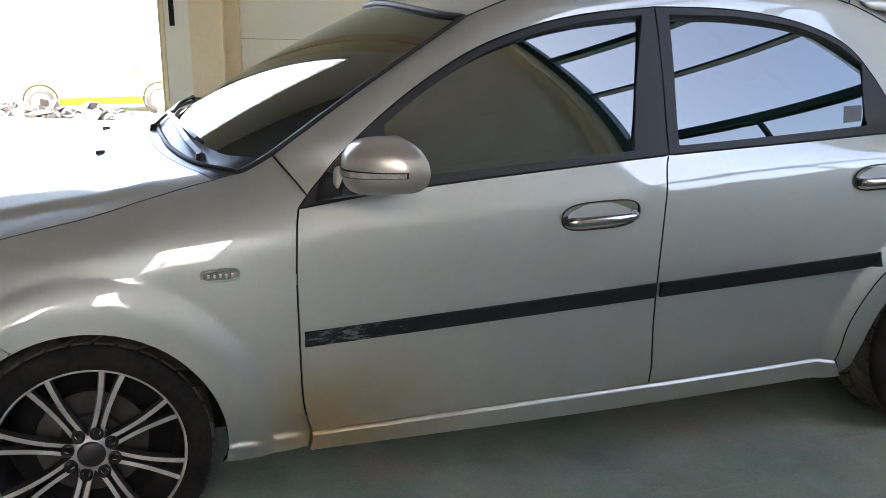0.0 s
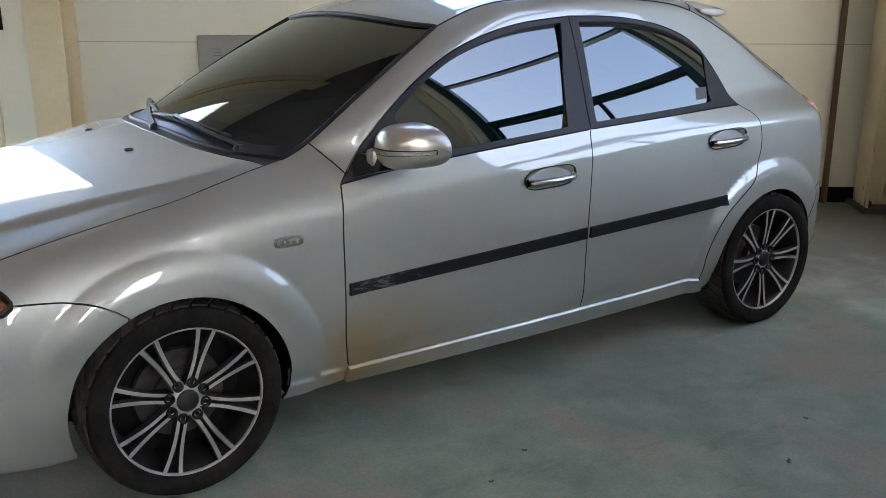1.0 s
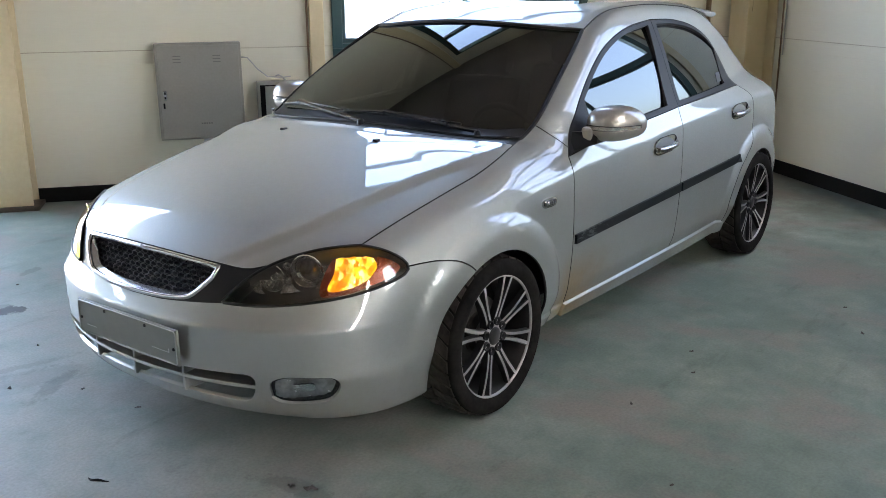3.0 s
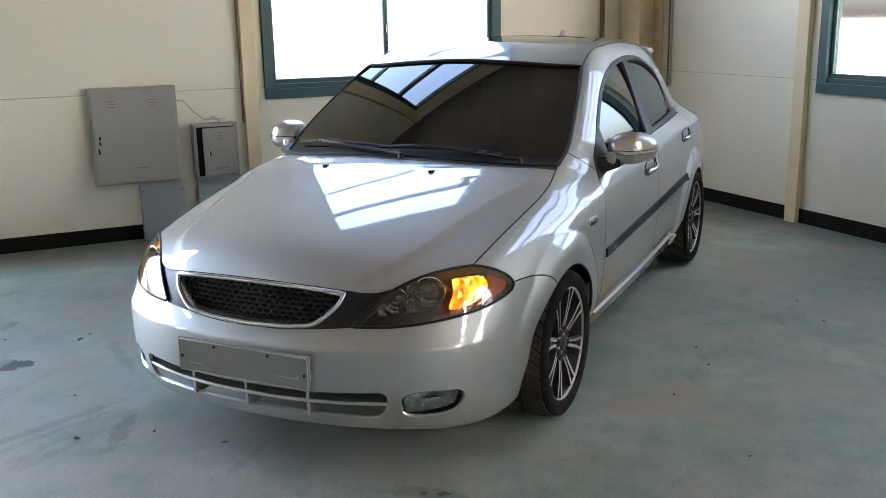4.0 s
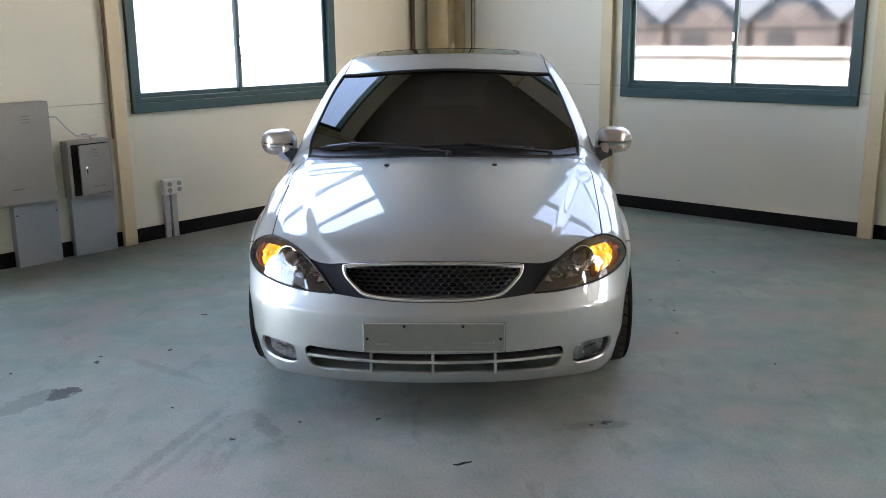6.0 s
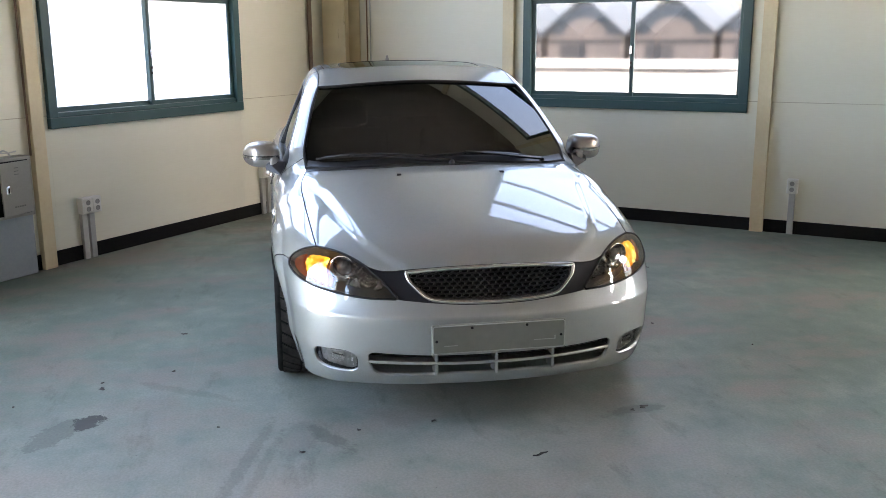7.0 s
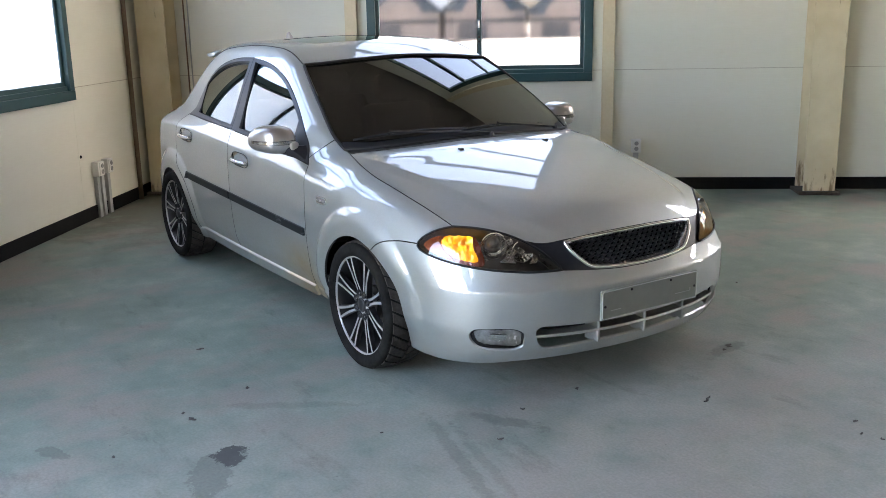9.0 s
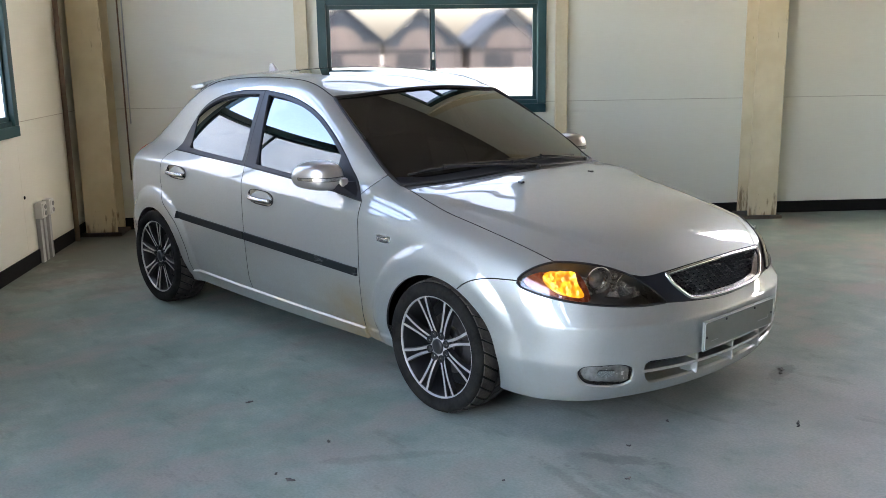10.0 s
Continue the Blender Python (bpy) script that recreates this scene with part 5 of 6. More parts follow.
m.width, m.segments, m.limit_method, m.angle_limit = 0.006, 2, "ANGLE", radians(40)
fin_v = [(-1.13, -0.016, 1.398), (-1.13, 0.016, 1.398), (-1.24, 0.02, 1.385), (-1.24, -0.02, 1.385), (-1.205, -0.004, 1.468), (-1.205, 0.004, 1.468), (-1.235, 0.005, 1.462), (-1.235, -0.005, 1.462)]
part("antenna_fin", mesh_of("antenna_fin", fin_v, [(0, 1, 5, 4), (1, 2, 6, 5), (2, 3, 7, 6), (3, 0, 4, 7), (4, 5, 6, 7)], (MIRROR_SHELL,)), car, "small pale roof antenna fin")

# ---- the nose ----
grille_low = edge((2.198, 0.0, 0.533), (2.190, 0.14, 0.535), (2.172, 0.270, 0.545), (2.158, 0.340, 0.552), (2.143, 0.388, 0.556))
bump_side = snap(np.array(arch(1.3, ARCH_F, 62, -25)))
bump_low = edge((1.606, 0.80, 0.142), (1.72, 0.785, 0.140), (1.86, 0.74, 0.156), (2.00, 0.62, 0.182), (2.10, 0.44, 0.195), (2.16, 0.22, 0.197), (2.172, 0.0, 0.198))
intake_half = edge((2.229, 0.0, 0.331), (2.21, 0.257, 0.331), (2.165, 0.44, 0.336), (2.142, 0.502, 0.335), (2.132, 0.514, 0.322), (2.128, 0.500, 0.268), (2.130, 0.478, 0.247), (2.165, 0.36, 0.246), (2.196, 0.2, 0.249), (2.208, 0.0, 0.250))
intake = join(intake_half, flip(intake_half)[::-1])
fog = edge((2.100, 0.560, 0.262), (2.106, 0.562, 0.314), (2.094, 0.598, 0.333), (2.030, 0.675, 0.334), (1.985, 0.718, 0.326), (1.970, 0.728, 0.300), (1.985, 0.708, 0.258), (2.040, 0.640, 0.246), (2.085, 0.580, 0.248), (2.100, 0.560, 0.262))[:-1]
ROUNDED = Round(1.15)
bumper = part("front_bumper", panel("front_bumper", join(grille_low, lamp_low, bumper_line[::-1], bump_side, bump_low, flip(bump_low)[::-1], flip(bump_side)[::-1], flip(bumper_line), flip(lamp_low)[::-1], flip(grille_low)[::-1]), ROUNDED, holes=(intake, fog, flip(fog)[::-1]), mat=PAINT, fine=0.014, lip=0.014, lipped=PAINT), car)
part("intake_back", panel("intake_back", intake, ROUNDED, off=-0.09, gap=-0.03, lip=0, mat=DARK, fine=0.03), bumper, "black intake recess")
for y in (-0.245, 0.0, 0.245):
    x = float(AHEAD.to3(AHEAD.to2(np.array([[2.2, y, 0.29]])))[0, 0])
    part("intake_rib", bm_box(x - 0.085, x - 0.004, y - 0.006, y + 0.006, 0.240, 0.345, 0.003), bumper, "", PAINT)
bar_pts = edge((2.13, 0.512, 0.296), (2.165, 0.43, 0.296), (2.205, 0.25, 0.294), (2.224, 0.0, 0.293))
bar_line = np.vstack([bar_pts, flip(bar_pts)[::-1][1:]])
vs, n = [], len(bar_line)
for x, y, z in bar_line:
    vs += [(x - 0.005, y, z - 0.006), (x - 0.003, y, z), (x - 0.005, y, z + 0.006), (x - 0.060, y * 0.985, z + 0.010), (x - 0.060, y * 0.985, z - 0.004)]
fs = [(5 * i + k, 5 * i + (k + 1) % 5, 5 * i + 5 + (k + 1) % 5, 5 * i + 5 + k) for i in range(n - 1) for k in range(5)]
part("intake_bar", mesh_of("intake_bar", vs, fs, (PAINT,)), bumper, "flat painted blade across the intake")

# grille: a black surround, a chrome ring and a honeycomb set back in it
ring_half = np.vstack([edge((2.128, 0.0, 0.668), (2.125, 0.12, 0.667), (2.117, 0.24, 0.663), (2.102, 0.352, 0.655), step=0.01), edge((2.103, 0.351, 0.651), (2.118, 0.340, 0.622), (2.148, 0.305, 0.586), (2.166, 0.268, 0.560), (2.182, 0.19, 0.548), (2.192, 0.08, 0.543), (2.194, 0.0, 0.542), step=0.01)])
ring = join(ring_half, flip(ring_half)[::-1])
lamp_inner = edge((2.036, 0.505, 0.671), (2.084, 0.463, 0.637), (2.143, 0.388, 0.556))
grille = part("grille", panel("grille_surround", join(bonnet_lead, lamp_inner, grille_low[::-1], flip(grille_low), flip(lamp_inner)[::-1], flip(bonnet_lead)[::-1]), AHEAD, holes=(ring,), off=-0.006, gap=-0.002, mat=PLASTIC, fine=0.02), car, "black grille surround")
part("chrome_ring", bm_tube(ring + (0.003, 0, 0), 0.0085, 8, closed=True), grille, "chrome grille ring", CHROME)
ring_n = len(ring)
deep = AHEAD.to3(shrink(AHEAD.to2(ring), 0.010)) - (0.024, 0, 0)
part("ring_wall", mesh_of("ring_wall", np.vstack([ring + (0.002, 0, 0), deep]), [(i, (i + 1) % ring_n, ring_n + (i + 1) % ring_n, ring_n + i) for i in range(ring_n)], (BRIGHT,), smooth=True), grille, "satin silver inner wall of the ring")
part("grille_back", panel("grille_back", ring, AHEAD, off=-0.075, gap=-0.02, lip=0, mat=DARK, fine=0.04), grille, "black void behind the grille")
hexes = bmesh.new()
ring2 = shrink(AHEAD.to2(ring), 0.004)
hw, hh = 0.0160, 0.0095
rows_y, k = np.arange(0.53, 0.69, hh * 1.62), 0
for row, z in enumerate(rows_y):
    for y in np.arange(-0.40 + (row % 2) * hw, 0.40, 2 * hw):
        c2 = AHEAD.to2(np.array([[2.1, y, z]]))
        if not within(c2, ring2)[0]:
            continue
        x = float(AHEAD.to3(c2)[0, 0]) - 0.026
        outer, inner = [], []
        for j in range(6):
            cy, cz = ((0, 1.08), (1, 0.54), (1, -0.54), (0, -1.08), (-1, -0.54), (-1, 0.54))[j]
            for lst, s in ((outer, 1.0), (inner, 0.80)):
                lst.append([hexes.verts.new((x - d, y + cy * hw * s, z + cz * hh * s)) for d in (0.0, 0.014)])
        for j in range(6):
            q = (j + 1) % 6
            hexes.faces.new((outer[j][0], outer[q][0], inner[q][0], inner[j][0]))
            hexes.faces.new((inner[j][0], inner[q][0], inner[q][1], inner[j][1]))
tagged(part("honeycomb", hexes, grille, "black honeycomb grille mesh", GRILLE), kind="stuff")

# number plate on its carrier, its lettering left blank
PY0, PY1, PZ0, PZ1, PX = -0.272, 0.285, 0.343, 0.468, 2.243
plate = part("number_plate", bm_box(PX - 0.012, PX, PY0, PY1, PZ0, PZ1, 0.006, None, 3), bumper, "plain grey-green number plate", PLATE)
rim_pts = [(PX + 0.0005, y, z) for y, z in ((PY0 + 0.006, PZ0 + 0.012), (PY0 + 0.012, PZ0 + 0.006), (PY1 - 0.012, PZ0 + 0.006), (PY1 - 0.006, PZ0 + 0.012), (PY1 - 0.006, PZ1 - 0.012), (PY1 - 0.012, PZ1 - 0.006), (PY0 + 0.012, PZ1 - 0.006), (PY0 + 0.006, PZ1 - 0.012))]
part("plate_border", bm_tube(rim_pts, 0.0024, 6, closed=True), plate, "pale raised border", PLATE_RIM)
for y, z in ((PY0 + 0.165, PZ1 - 0.018), (PY1 - 0.165, PZ1 - 0.018), (PY0 + 0.02, 0.40), (PY1 - 0.02, 0.40)):
    vs, fs = lathe([(0, 0.004), (0.005, 0.003), (0.006, 0)], 10, "x")
    s = part("plate_screw", mesh_of("plate_screw", vs, fs, (RUBBER,)), plate)
    s.location = (PX, y, z)
for y0, y1, z0 in ((PY0 + 0.05, PY0 + 0.105, 0.378), (PY1 - 0.135, PY1 - 0.045, 0.383), (PY1 - 0.048, PY1 - 0.044, 0.383)):
    part("plate_mark", bm_box(PX - 0.001, PX + 0.0015, y0, y1, z0, z0 + (0.0025 if y1 - y0 > 0.01 else 0.014)), plate, "", PLATE_RIM)
part("plate_bracket", bm_box(PX - 0.05, PX - 0.012, -0.22, 0.23, 0.36, 0.45), plate, "", PLASTIC)

# lamps
AMBER, at_, ab = nodes_of("lit_amber")
ab.inputs["Base Color"].default_value = (0.55, 0.20, 0.016, 1)
ab.inputs["Roughness"].default_value = 0.2
cell, cloud_ = tex(at_, "Voronoi", 75.0, stretch=(1, 1, 0.55)), tex(at_, "Noise", 30.0, 2)
cell.distance = "CHEBYCHEV"
facet = at_.nodes.new("ShaderNodeSeparateColor")
link(at_, cell.outputs["Color"], facet.inputs["Color"])
gv = ramp(at_, facet.outputs["Red"], [(0.05, (0.36, 0.09, 0.002)), (0.35, (0.85, 0.33, 0.008)), (0.65, (1.0, 0.58, 0.03)), (0.95, (1.0, 0.84, 0.28))])
gc = ramp(at_, cloud_.outputs["Fac"], [(0.36, (0.45,) * 3), (0.62, (1.15,) * 3)])
gr = mixed(at_, 1.0, gv.outputs["Color"], gc.outputs["Color"], "MULTIPLY")
link(at_, gr, ab.inputs["Emission Color"])
ab.inputs["Emission Strength"].default_value = 0.050
REDDISH = surface("orange_side_reflector", (0.20, 0.036, 0.012), (0.36, 0.085, 0.024), 0.18, 0.3, grain=120, patch=40, stretch=(3, 3, 0.6))
EMBER = surface("dark_red_surround", (0.13, 0.024, 0.012), (0.22, 0.045, 0.020), 0.2, 0.2, grain=60, patch=25)
SHROUD = surface("dark_silver_shroud", (0.34, 0.34, 0.34), (0.74, 0.74, 0.73), 0.12, 0.85, grain=60, patch=30)
lamp_ring = join(lamp_top, lamp_low, lamp_outer)


def dish(c, aim, r, parent, deep=0.035, lens=0.6):
    """A round reflector with a glass bull's-eye."""
    m = look(c, Vector(c) + Vector(aim)) @ Matrix.Rotation(radians(180), 4, "X")
    vs, fs = lathe([(r * 1.06, 0.003), (r, 0.004), (r * 0.97, 0.0), (r * 0.8, -deep * 0.5), (r * 0.62, -deep * 0.78), (r * 0.45, -deep), (0.0, -deep * 1.1)], 18, "z")
    d = part("reflector", mesh_of("reflector", vs, fs, (BOWL,)), parent, "bright round reflector")
    d.matrix_world = m
    vs, fs = lathe([(r * lens * math.cos(radians(a)), -deep * 0.6 + 0.8 * r * lens * math.sin(radians(a))) for a in range(0, 91, 10)], 28, "z")
    b = part("bull_eye", mesh_of("bull_eye", vs, fs, (BALL,), smooth=True), d, "clear projector lens")
    b.matrix_world = m
    vs, fs = lathe([(r * lens * 1.18, -deep * 0.55), (r * lens * 1.08, -deep * 0.35), (r * lens, -deep * 0.55)], 28, "z")
    b = part("lens_ring", mesh_of("lens_ring", vs, fs, (CHROME,), smooth=True), d)
    b.matrix_world = m


for mirror in (False, True):
    s = -1 if mirror else 1
    lamp = part("headlamp", panel("headlamp_bezel", lamp_ring, CORNER, off=-0.088, gap=-0.004, lip=0, mat=BEZEL, mirror=mirror, fine=0.02), car, "dark-bezel headlamp with a lit amber indicator")
    part("lamp_wall", panel("lamp_wall", lamp_ring, CORNER, off=-0.004, gap=0.001, lip=0.09, mat=BEZEL, mirror=mirror, holes=(snap(CORNER.to3(shrink(CORNER.to2(lamp_ring), 0.005))),), fine=0.02), lamp)
    part("lens", panel("lens", lamp_ring, CORNER, gap=0.0025, off=0.001, lip=0.004, mat=CLEAR, mirror=mirror, fine=0.02), lamp, "clear headlamp lens")
    part("lamp_seal", bm_tube([(x, s * y, z) for x, y, z in lamp_ring[::2]], 0.0050, 6, closed=True), lamp, "thin black lamp seal", RUBBER)
    dish((1.963, s * 0.599, 0.652), (0.90, s * 0.40, -0.05), 0.053, lamp, lens=0.66)
    dish((2.018, s * 0.497, 0.626), (0.94, s * 0.32, -0.05), 0.045, lamp, lens=0.30)
    # silver shroud that carries both reflectors
    rims = []
    for c, aim, r in (((1.963, 0.599, 0.652), (0.90, 0.40, -0.05), 0.051), ((2.018, 0.497, 0.626), (0.94, 0.32, -0.05), 0.043)):
        m = look(c, Vector(c) + Vector(aim))
        ring_at = np.array([m @ Vector((r * math.cos(a), r * math.sin(a), 0)) for a in np.linspace(0, math.tau, 28, endpoint=False)])
        rims.append(CORNER.to3(CORNER.to2(ring_at + 0.045 * np.array(aim))))
    shroud = edge((1.898, 0.668, 0.690), (1.935, 0.632, 0.708), (1.985, 0.572, 0.692), (2.045, 0.505, 0.676), (2.085, 0.462, 0.640), (2.085, 0.462, 0.596), (2.030, 0.550, 0.588), (1.985, 0.600, 0.592), (1.925, 0.665, 0.612), (1.898, 0.668, 0.690))[:-1]
    part("reflector_shroud", panel("reflector_shroud", shroud, CORNER, off=-0.050, gap=0.0, lip=0.02, mat=SHROUD, mirror=mirror, holes=tuple(rims), fine=0.016), lamp, "dark silver shroud round the reflectors")
    for c, r in (((1.998, s * 0.547, 0.668), 0.014), ((2.000, s * 0.548, 0.622), 0.016), ((2.075, s * 0.440, 0.612), 0.015)):
        dish(c, (0.92, s * 0.36, -0.05), r, lamp, deep=0.012, lens=0.4)
    amber_loop = edge((1.895, 0.659, 0.708), (1.835, 0.720, 0.712), (1.806, 0.745, 0.700), (1.810, 0.766, 0.674), (1.842, 0.768, 0.639), (1.885, 0.750, 0.615), (1.955, 0.695, 0.600), (1.963, 0.682, 0.606), (1.934, 0.684, 0.655), (1.895, 0.659, 0.708))[:-1]
    part("indicator", panel("indicator", amber_loop, CORNER, off=-0.030, lip=0.02, gap=0.0, mat=AMBER, mirror=mirror, fine=0.012, bulge=lambda p: 0.004 * np.sin(p[:, 2] * 260) * np.sin(p[:, 1] * 260)), lamp, "lit amber indicator")
    ember = edge((1.905, 0.652, 0.722), (1.840, 0.712, 0.722), (1.790, 0.755, 0.706), (1.770, 0.782, 0.672), (1.790, 0.795, 0.634), (1.870, 0.766, 0.602), (1.960, 0.700, 0.586), (1.985, 0.668, 0.590), (1.955, 0.660, 0.655), (1.905, 0.652, 0.722))[:-1]
    part("indicator_surround", panel("indicator_surround", ember, CORNER, off=-0.036, lip=0.01, gap=0.0, mat=EMBER, mirror=mirror, fine=0.02), lamp, "dark red indicator surround")
    side_loop = edge((1.795, 0.752, 0.697), (1.760, 0.785, 0.678), (1.742, 0.803, 0.652), (1.775, 0.803, 0.630), (1.840, 0.780, 0.612), (1.885, 0.755, 0.605), (1.842, 0.770, 0.639), (1.808, 0.768, 0.674), (1.795, 0.752, 0.697))[:-1]
    part("side_reflector", panel("side_reflector", side_loop, CORNER, off=-0.018, lip=0.01, gap=0.0, mat=REDDISH, mirror=mirror, fine=0.02), lamp, "deep orange side reflector")
    fl = part("fog_lamp", panel("fog_recess", fog, ROUNDED, off=-0.040, gap=-0.002, lip=0, mat=PLASTIC, mirror=mirror, fine=0.03), bumper, "clear oblong fog lamp in the bumper")
    inner_fog = ROUNDED.to3(shrink(ROUNDED.to2(fog), 0.0045))
    part("fog_bezel", panel("fog_bezel", fog, ROUNDED, off=-0.012, gap=-0.001, lip=0.02, holes=(inner_fog,), mat=PLASTIC, mirror=mirror, fine=0.02), fl, "black fog lamp bezel")
    part("fog_reflector", panel("fog_reflector", inner_fog, ROUNDED, off=-0.024, gap=-0.004, lip=0, mat=FOGGLASS, mirror=mirror, fine=0.012, bulge=lambda p: -0.010 * np.cos((np.abs(p[:, 1]) - 0.65) * 22) + 0.0022 * np.sin(p[:, 1] * 330) - 0.25 * (p[:, 2] - 0.29)), fl, "bright fog lamp reflector")
    # bright flat patch laid in as the fog lamp's highlight
    patch = edge((2.062, 0.612, 0.303), (2.020, 0.664, 0.303), (2.018, 0.664, 0.285), (2.060, 0.612, 0.285), (2.062, 0.612, 0.303))[:-1]
    part("fog_highlight", panel("fog_highlight", patch, ROUNDED, off=-0.020, gap=0.0, lip=0.008, mat=BRIGHT, mirror=mirror, fine=0.012), fl, "bright oblong patch standing for the fog lamp's highlight")
    part("fog_lens", panel("fog_lens", inner_fog, ROUNDED, off=-0.008, gap=0.0, lip=0.006, mat=CLEAR, mirror=mirror, fine=0.02), fl, "clear fog lamp lens")
    # washer jet
    z = float(DOWN.to3(DOWN.to2(np.array([[1.245, 0.258, 0.93]])))[0, 2])
    part("washer_jet", bm_box(1.230, 1.256, s * 0.258 - 0.011, s * 0.258 + 0.011, z - 0.004, z + 0.008, 0.004), car, "small black washer jet", PLASTIC)

# ---- flank fittings ----
for (fd, rd), mirror in zip(zip(front_door, rear_door), (False, True)):
    s = -1 if mirror else 1
    for door_ob, x0, x1, z0a, z0b, z1a, z1b in ((fd, 0.772, -0.218, 0.513, 0.548, 0.554, 0.592), (rd, -0.232, -0.995, 0.548, 0.571, 0.592, 0.615)):
        lo = [(x0 + (x1 - x0) * k / 40, 0, z0a + (z0b - z0a) * k / 40) for k in range(41)]
        hi = [(x1 + (x0 - x1) * k / 40, 0, z1b + (z1a - z1b) * k / 40) for k in range(41)]
        loop = SIDEWAYS.to3(SIDEWAYS.to2(join(lo, np.linspace(lo[-1], hi[0], 4), hi, np.linspace(hi[-1], lo[0], 4))))
        part("side_moulding", panel("side_moulding", loop, SIDEWAYS, off=0.011, gap=0.002, lip=0.012, mat=SCUFFED, mirror=mirror, fine=0.012), door_ob, "black rubbing strip, scuffed near the front")
    for door_ob, hx, hz in ((fd, -0.042, 0.798), (rd, -0.992, 0.848)):
        pts = [(hx + 0.116 * math.copysign(abs(math.cos(a)) ** 0.55, math.cos(a)), 0, hz + 0.037 * math.copysign(abs(math.sin(a)) ** 0.8, math.sin(a)) - 0.05 * 0.119 * math.cos(a)) for a in np.linspace(0, 2 * math.pi, 48, endpoint=False)]
        oval = SIDEWAYS.to3(SIDEWAYS.to2(np.array(pts)))
        bowl = [(hx + 0.072 * math.copysign(abs(math.cos(a)) ** 0.8, math.cos(a)), 0, hz + 0.008 + 0.025 * math.sin(a)) for a in np.linspace(0, 2 * math.pi, 36, endpoint=False)]
        bowl3 = SIDEWAYS.to3(SIDEWAYS.to2(np.array(bowl)))
        hd = part("door_handle", panel("door_handle_surround", oval, SIDEWAYS, holes=(bowl3,), off=0.005, gap=0.0, lip=0.006, mat=HANDLE, mirror=mirror, fine=0.008, bulge=lambda p, hx=hx, hz=hz: -0.012 * np.clip(1.25 - np.hypot((p[:, 0] - hx) / 0.116, (p[:, 2] - hz) / 0.034), 0, 1)), door_ob, "chrome door handle in an oval surround")
        part("rim_line", bm_tube([(x, s * (y + 0.005), z) for x, y, z in oval], 0.0022, 6, closed=True), hd, "thin dark outline", RUBBER)
        part("recess", panel("recess", bowl3, SIDEWAYS, off=-0.018, gap=-0.006, lip=0, mat=GUNMETAL, mirror=mirror, fine=0.015), hd, "dark finger recess")
        ring_pts = []
        for k in range(17):
            u = k / 16
            q = oval[:, 1].mean() + 0.012 + 0.018 * math.sin(math.pi * u) ** 0.6
            ring_pts.append((hx + 0.100 - 0.200 * u, s * q, hz - 0.009 + 0.006 * (u - 0.5)))
        bm = bm_tube(ring_pts, 0.0130, 12)
        part("pull", bm, hd, "chrome pull", HANDLE)
        vs, fs = lathe([(0, 0.0), (0.0045, 0.0), (0.0055, 0.002), (0.0095, 0.003), (0.0105, 0.0)], 20, "y")
        lock = part("key_lock", mesh_of("key_lock", vs, fs, (HANDLE,), smooth=True), hd, "round key lock")
        lock.location = (hx - 0.090, s * (float(oval[:, 1].mean()) + 0.018), hz + 0.002)
        lock.rotation_euler = (0, 0, 0 if s > 0 else math.pi)
    # mirror: painted shell with an indicator strip, on a black foot
    def sgn(v, e):
        return math.copysign(abs(v) ** e, v)

    def mirror_point(a, b, grow=0.0):
        up = math.sin(b)
        r = max(math.cos(b), 0.0) ** (0.55 if up > 0 else 0.36)
        x, y = sgn(math.cos(a), 0.66) * r, sgn(math.sin(a), 0.62) * r
        x = max(x, -0.32) * (1 - 0.40 * max(y, 0) ** 2 * (x > 0))
        z = (0.073 * up ** 0.90 * (1 - 0.22 * max(y, 0) ** 2)) if up > 0 else -0.061 * (-up) ** 0.75 * (1 - 0.30 * max(y, 0) ** 2)
        return (0.562 + (0.110 + grow) * x - 0.045 * max(y, 0) ** 2, s * (0.922 + (0.100 + grow) * y), 0.968 + z)
    vs, fs, nu, nv = [], [], 44, 24
    for i in range(nv + 1):
        for k in range(nu):
            vs.append(mirror_point(2 * math.pi * k / nu, -math.pi / 2 + math.pi * i / nv))
    for i in range(nv):
        for k in range(nu):
            f = (i * nu + k, i * nu + (k + 1) % nu, (i + 1) * nu + (k + 1) % nu, (i + 1) * nu + k)
            fs.append(f if s > 0 else f[::-1])
    mir = part("wing_mirror", mesh_of("wing_mirror", vs, fs, (MIRROR_SHELL,), smooth=True), fd, "painted wing mirror with an indicator strip")
    for nm, g, lab, mt, z0, z1 in (("strip_recess", 0.0012, "dark strip surround", PLASTIC, -0.15, 0.055), ("indicator_strip", 0.0030, "bright indicator strip", STRIP, -0.12, 0.02)):
        vs, fs = [], []
        ks = np.linspace(-1.05 if z0 < -0.13 else -0.98, 1.42 if z0 < -0.13 else 1.36, 30)
        for a in ks:
            for b in np.linspace(z0, z1, 5):
                vs.append(mirror_point(a, b, g))
        for k in range(29):
            for i in range(4):
                f = (k * 5 + i, (k + 1) * 5 + i, (k + 1) * 5 + i + 1, k * 5 + i + 1)
                fs.append(f if s > 0 else f[::-1])
        part(nm, mesh_of(nm, vs, fs, (mt,), smooth=True), mir, lab)
    # the collar and the black foot on the door's sail panel
    part("mirror_collar", bm_box(0.590, 0.682, *sorted((s * 0.830, s * 0.880)), 0.908, 0.965, 0.014), mir, "", MIRROR_SHELL)
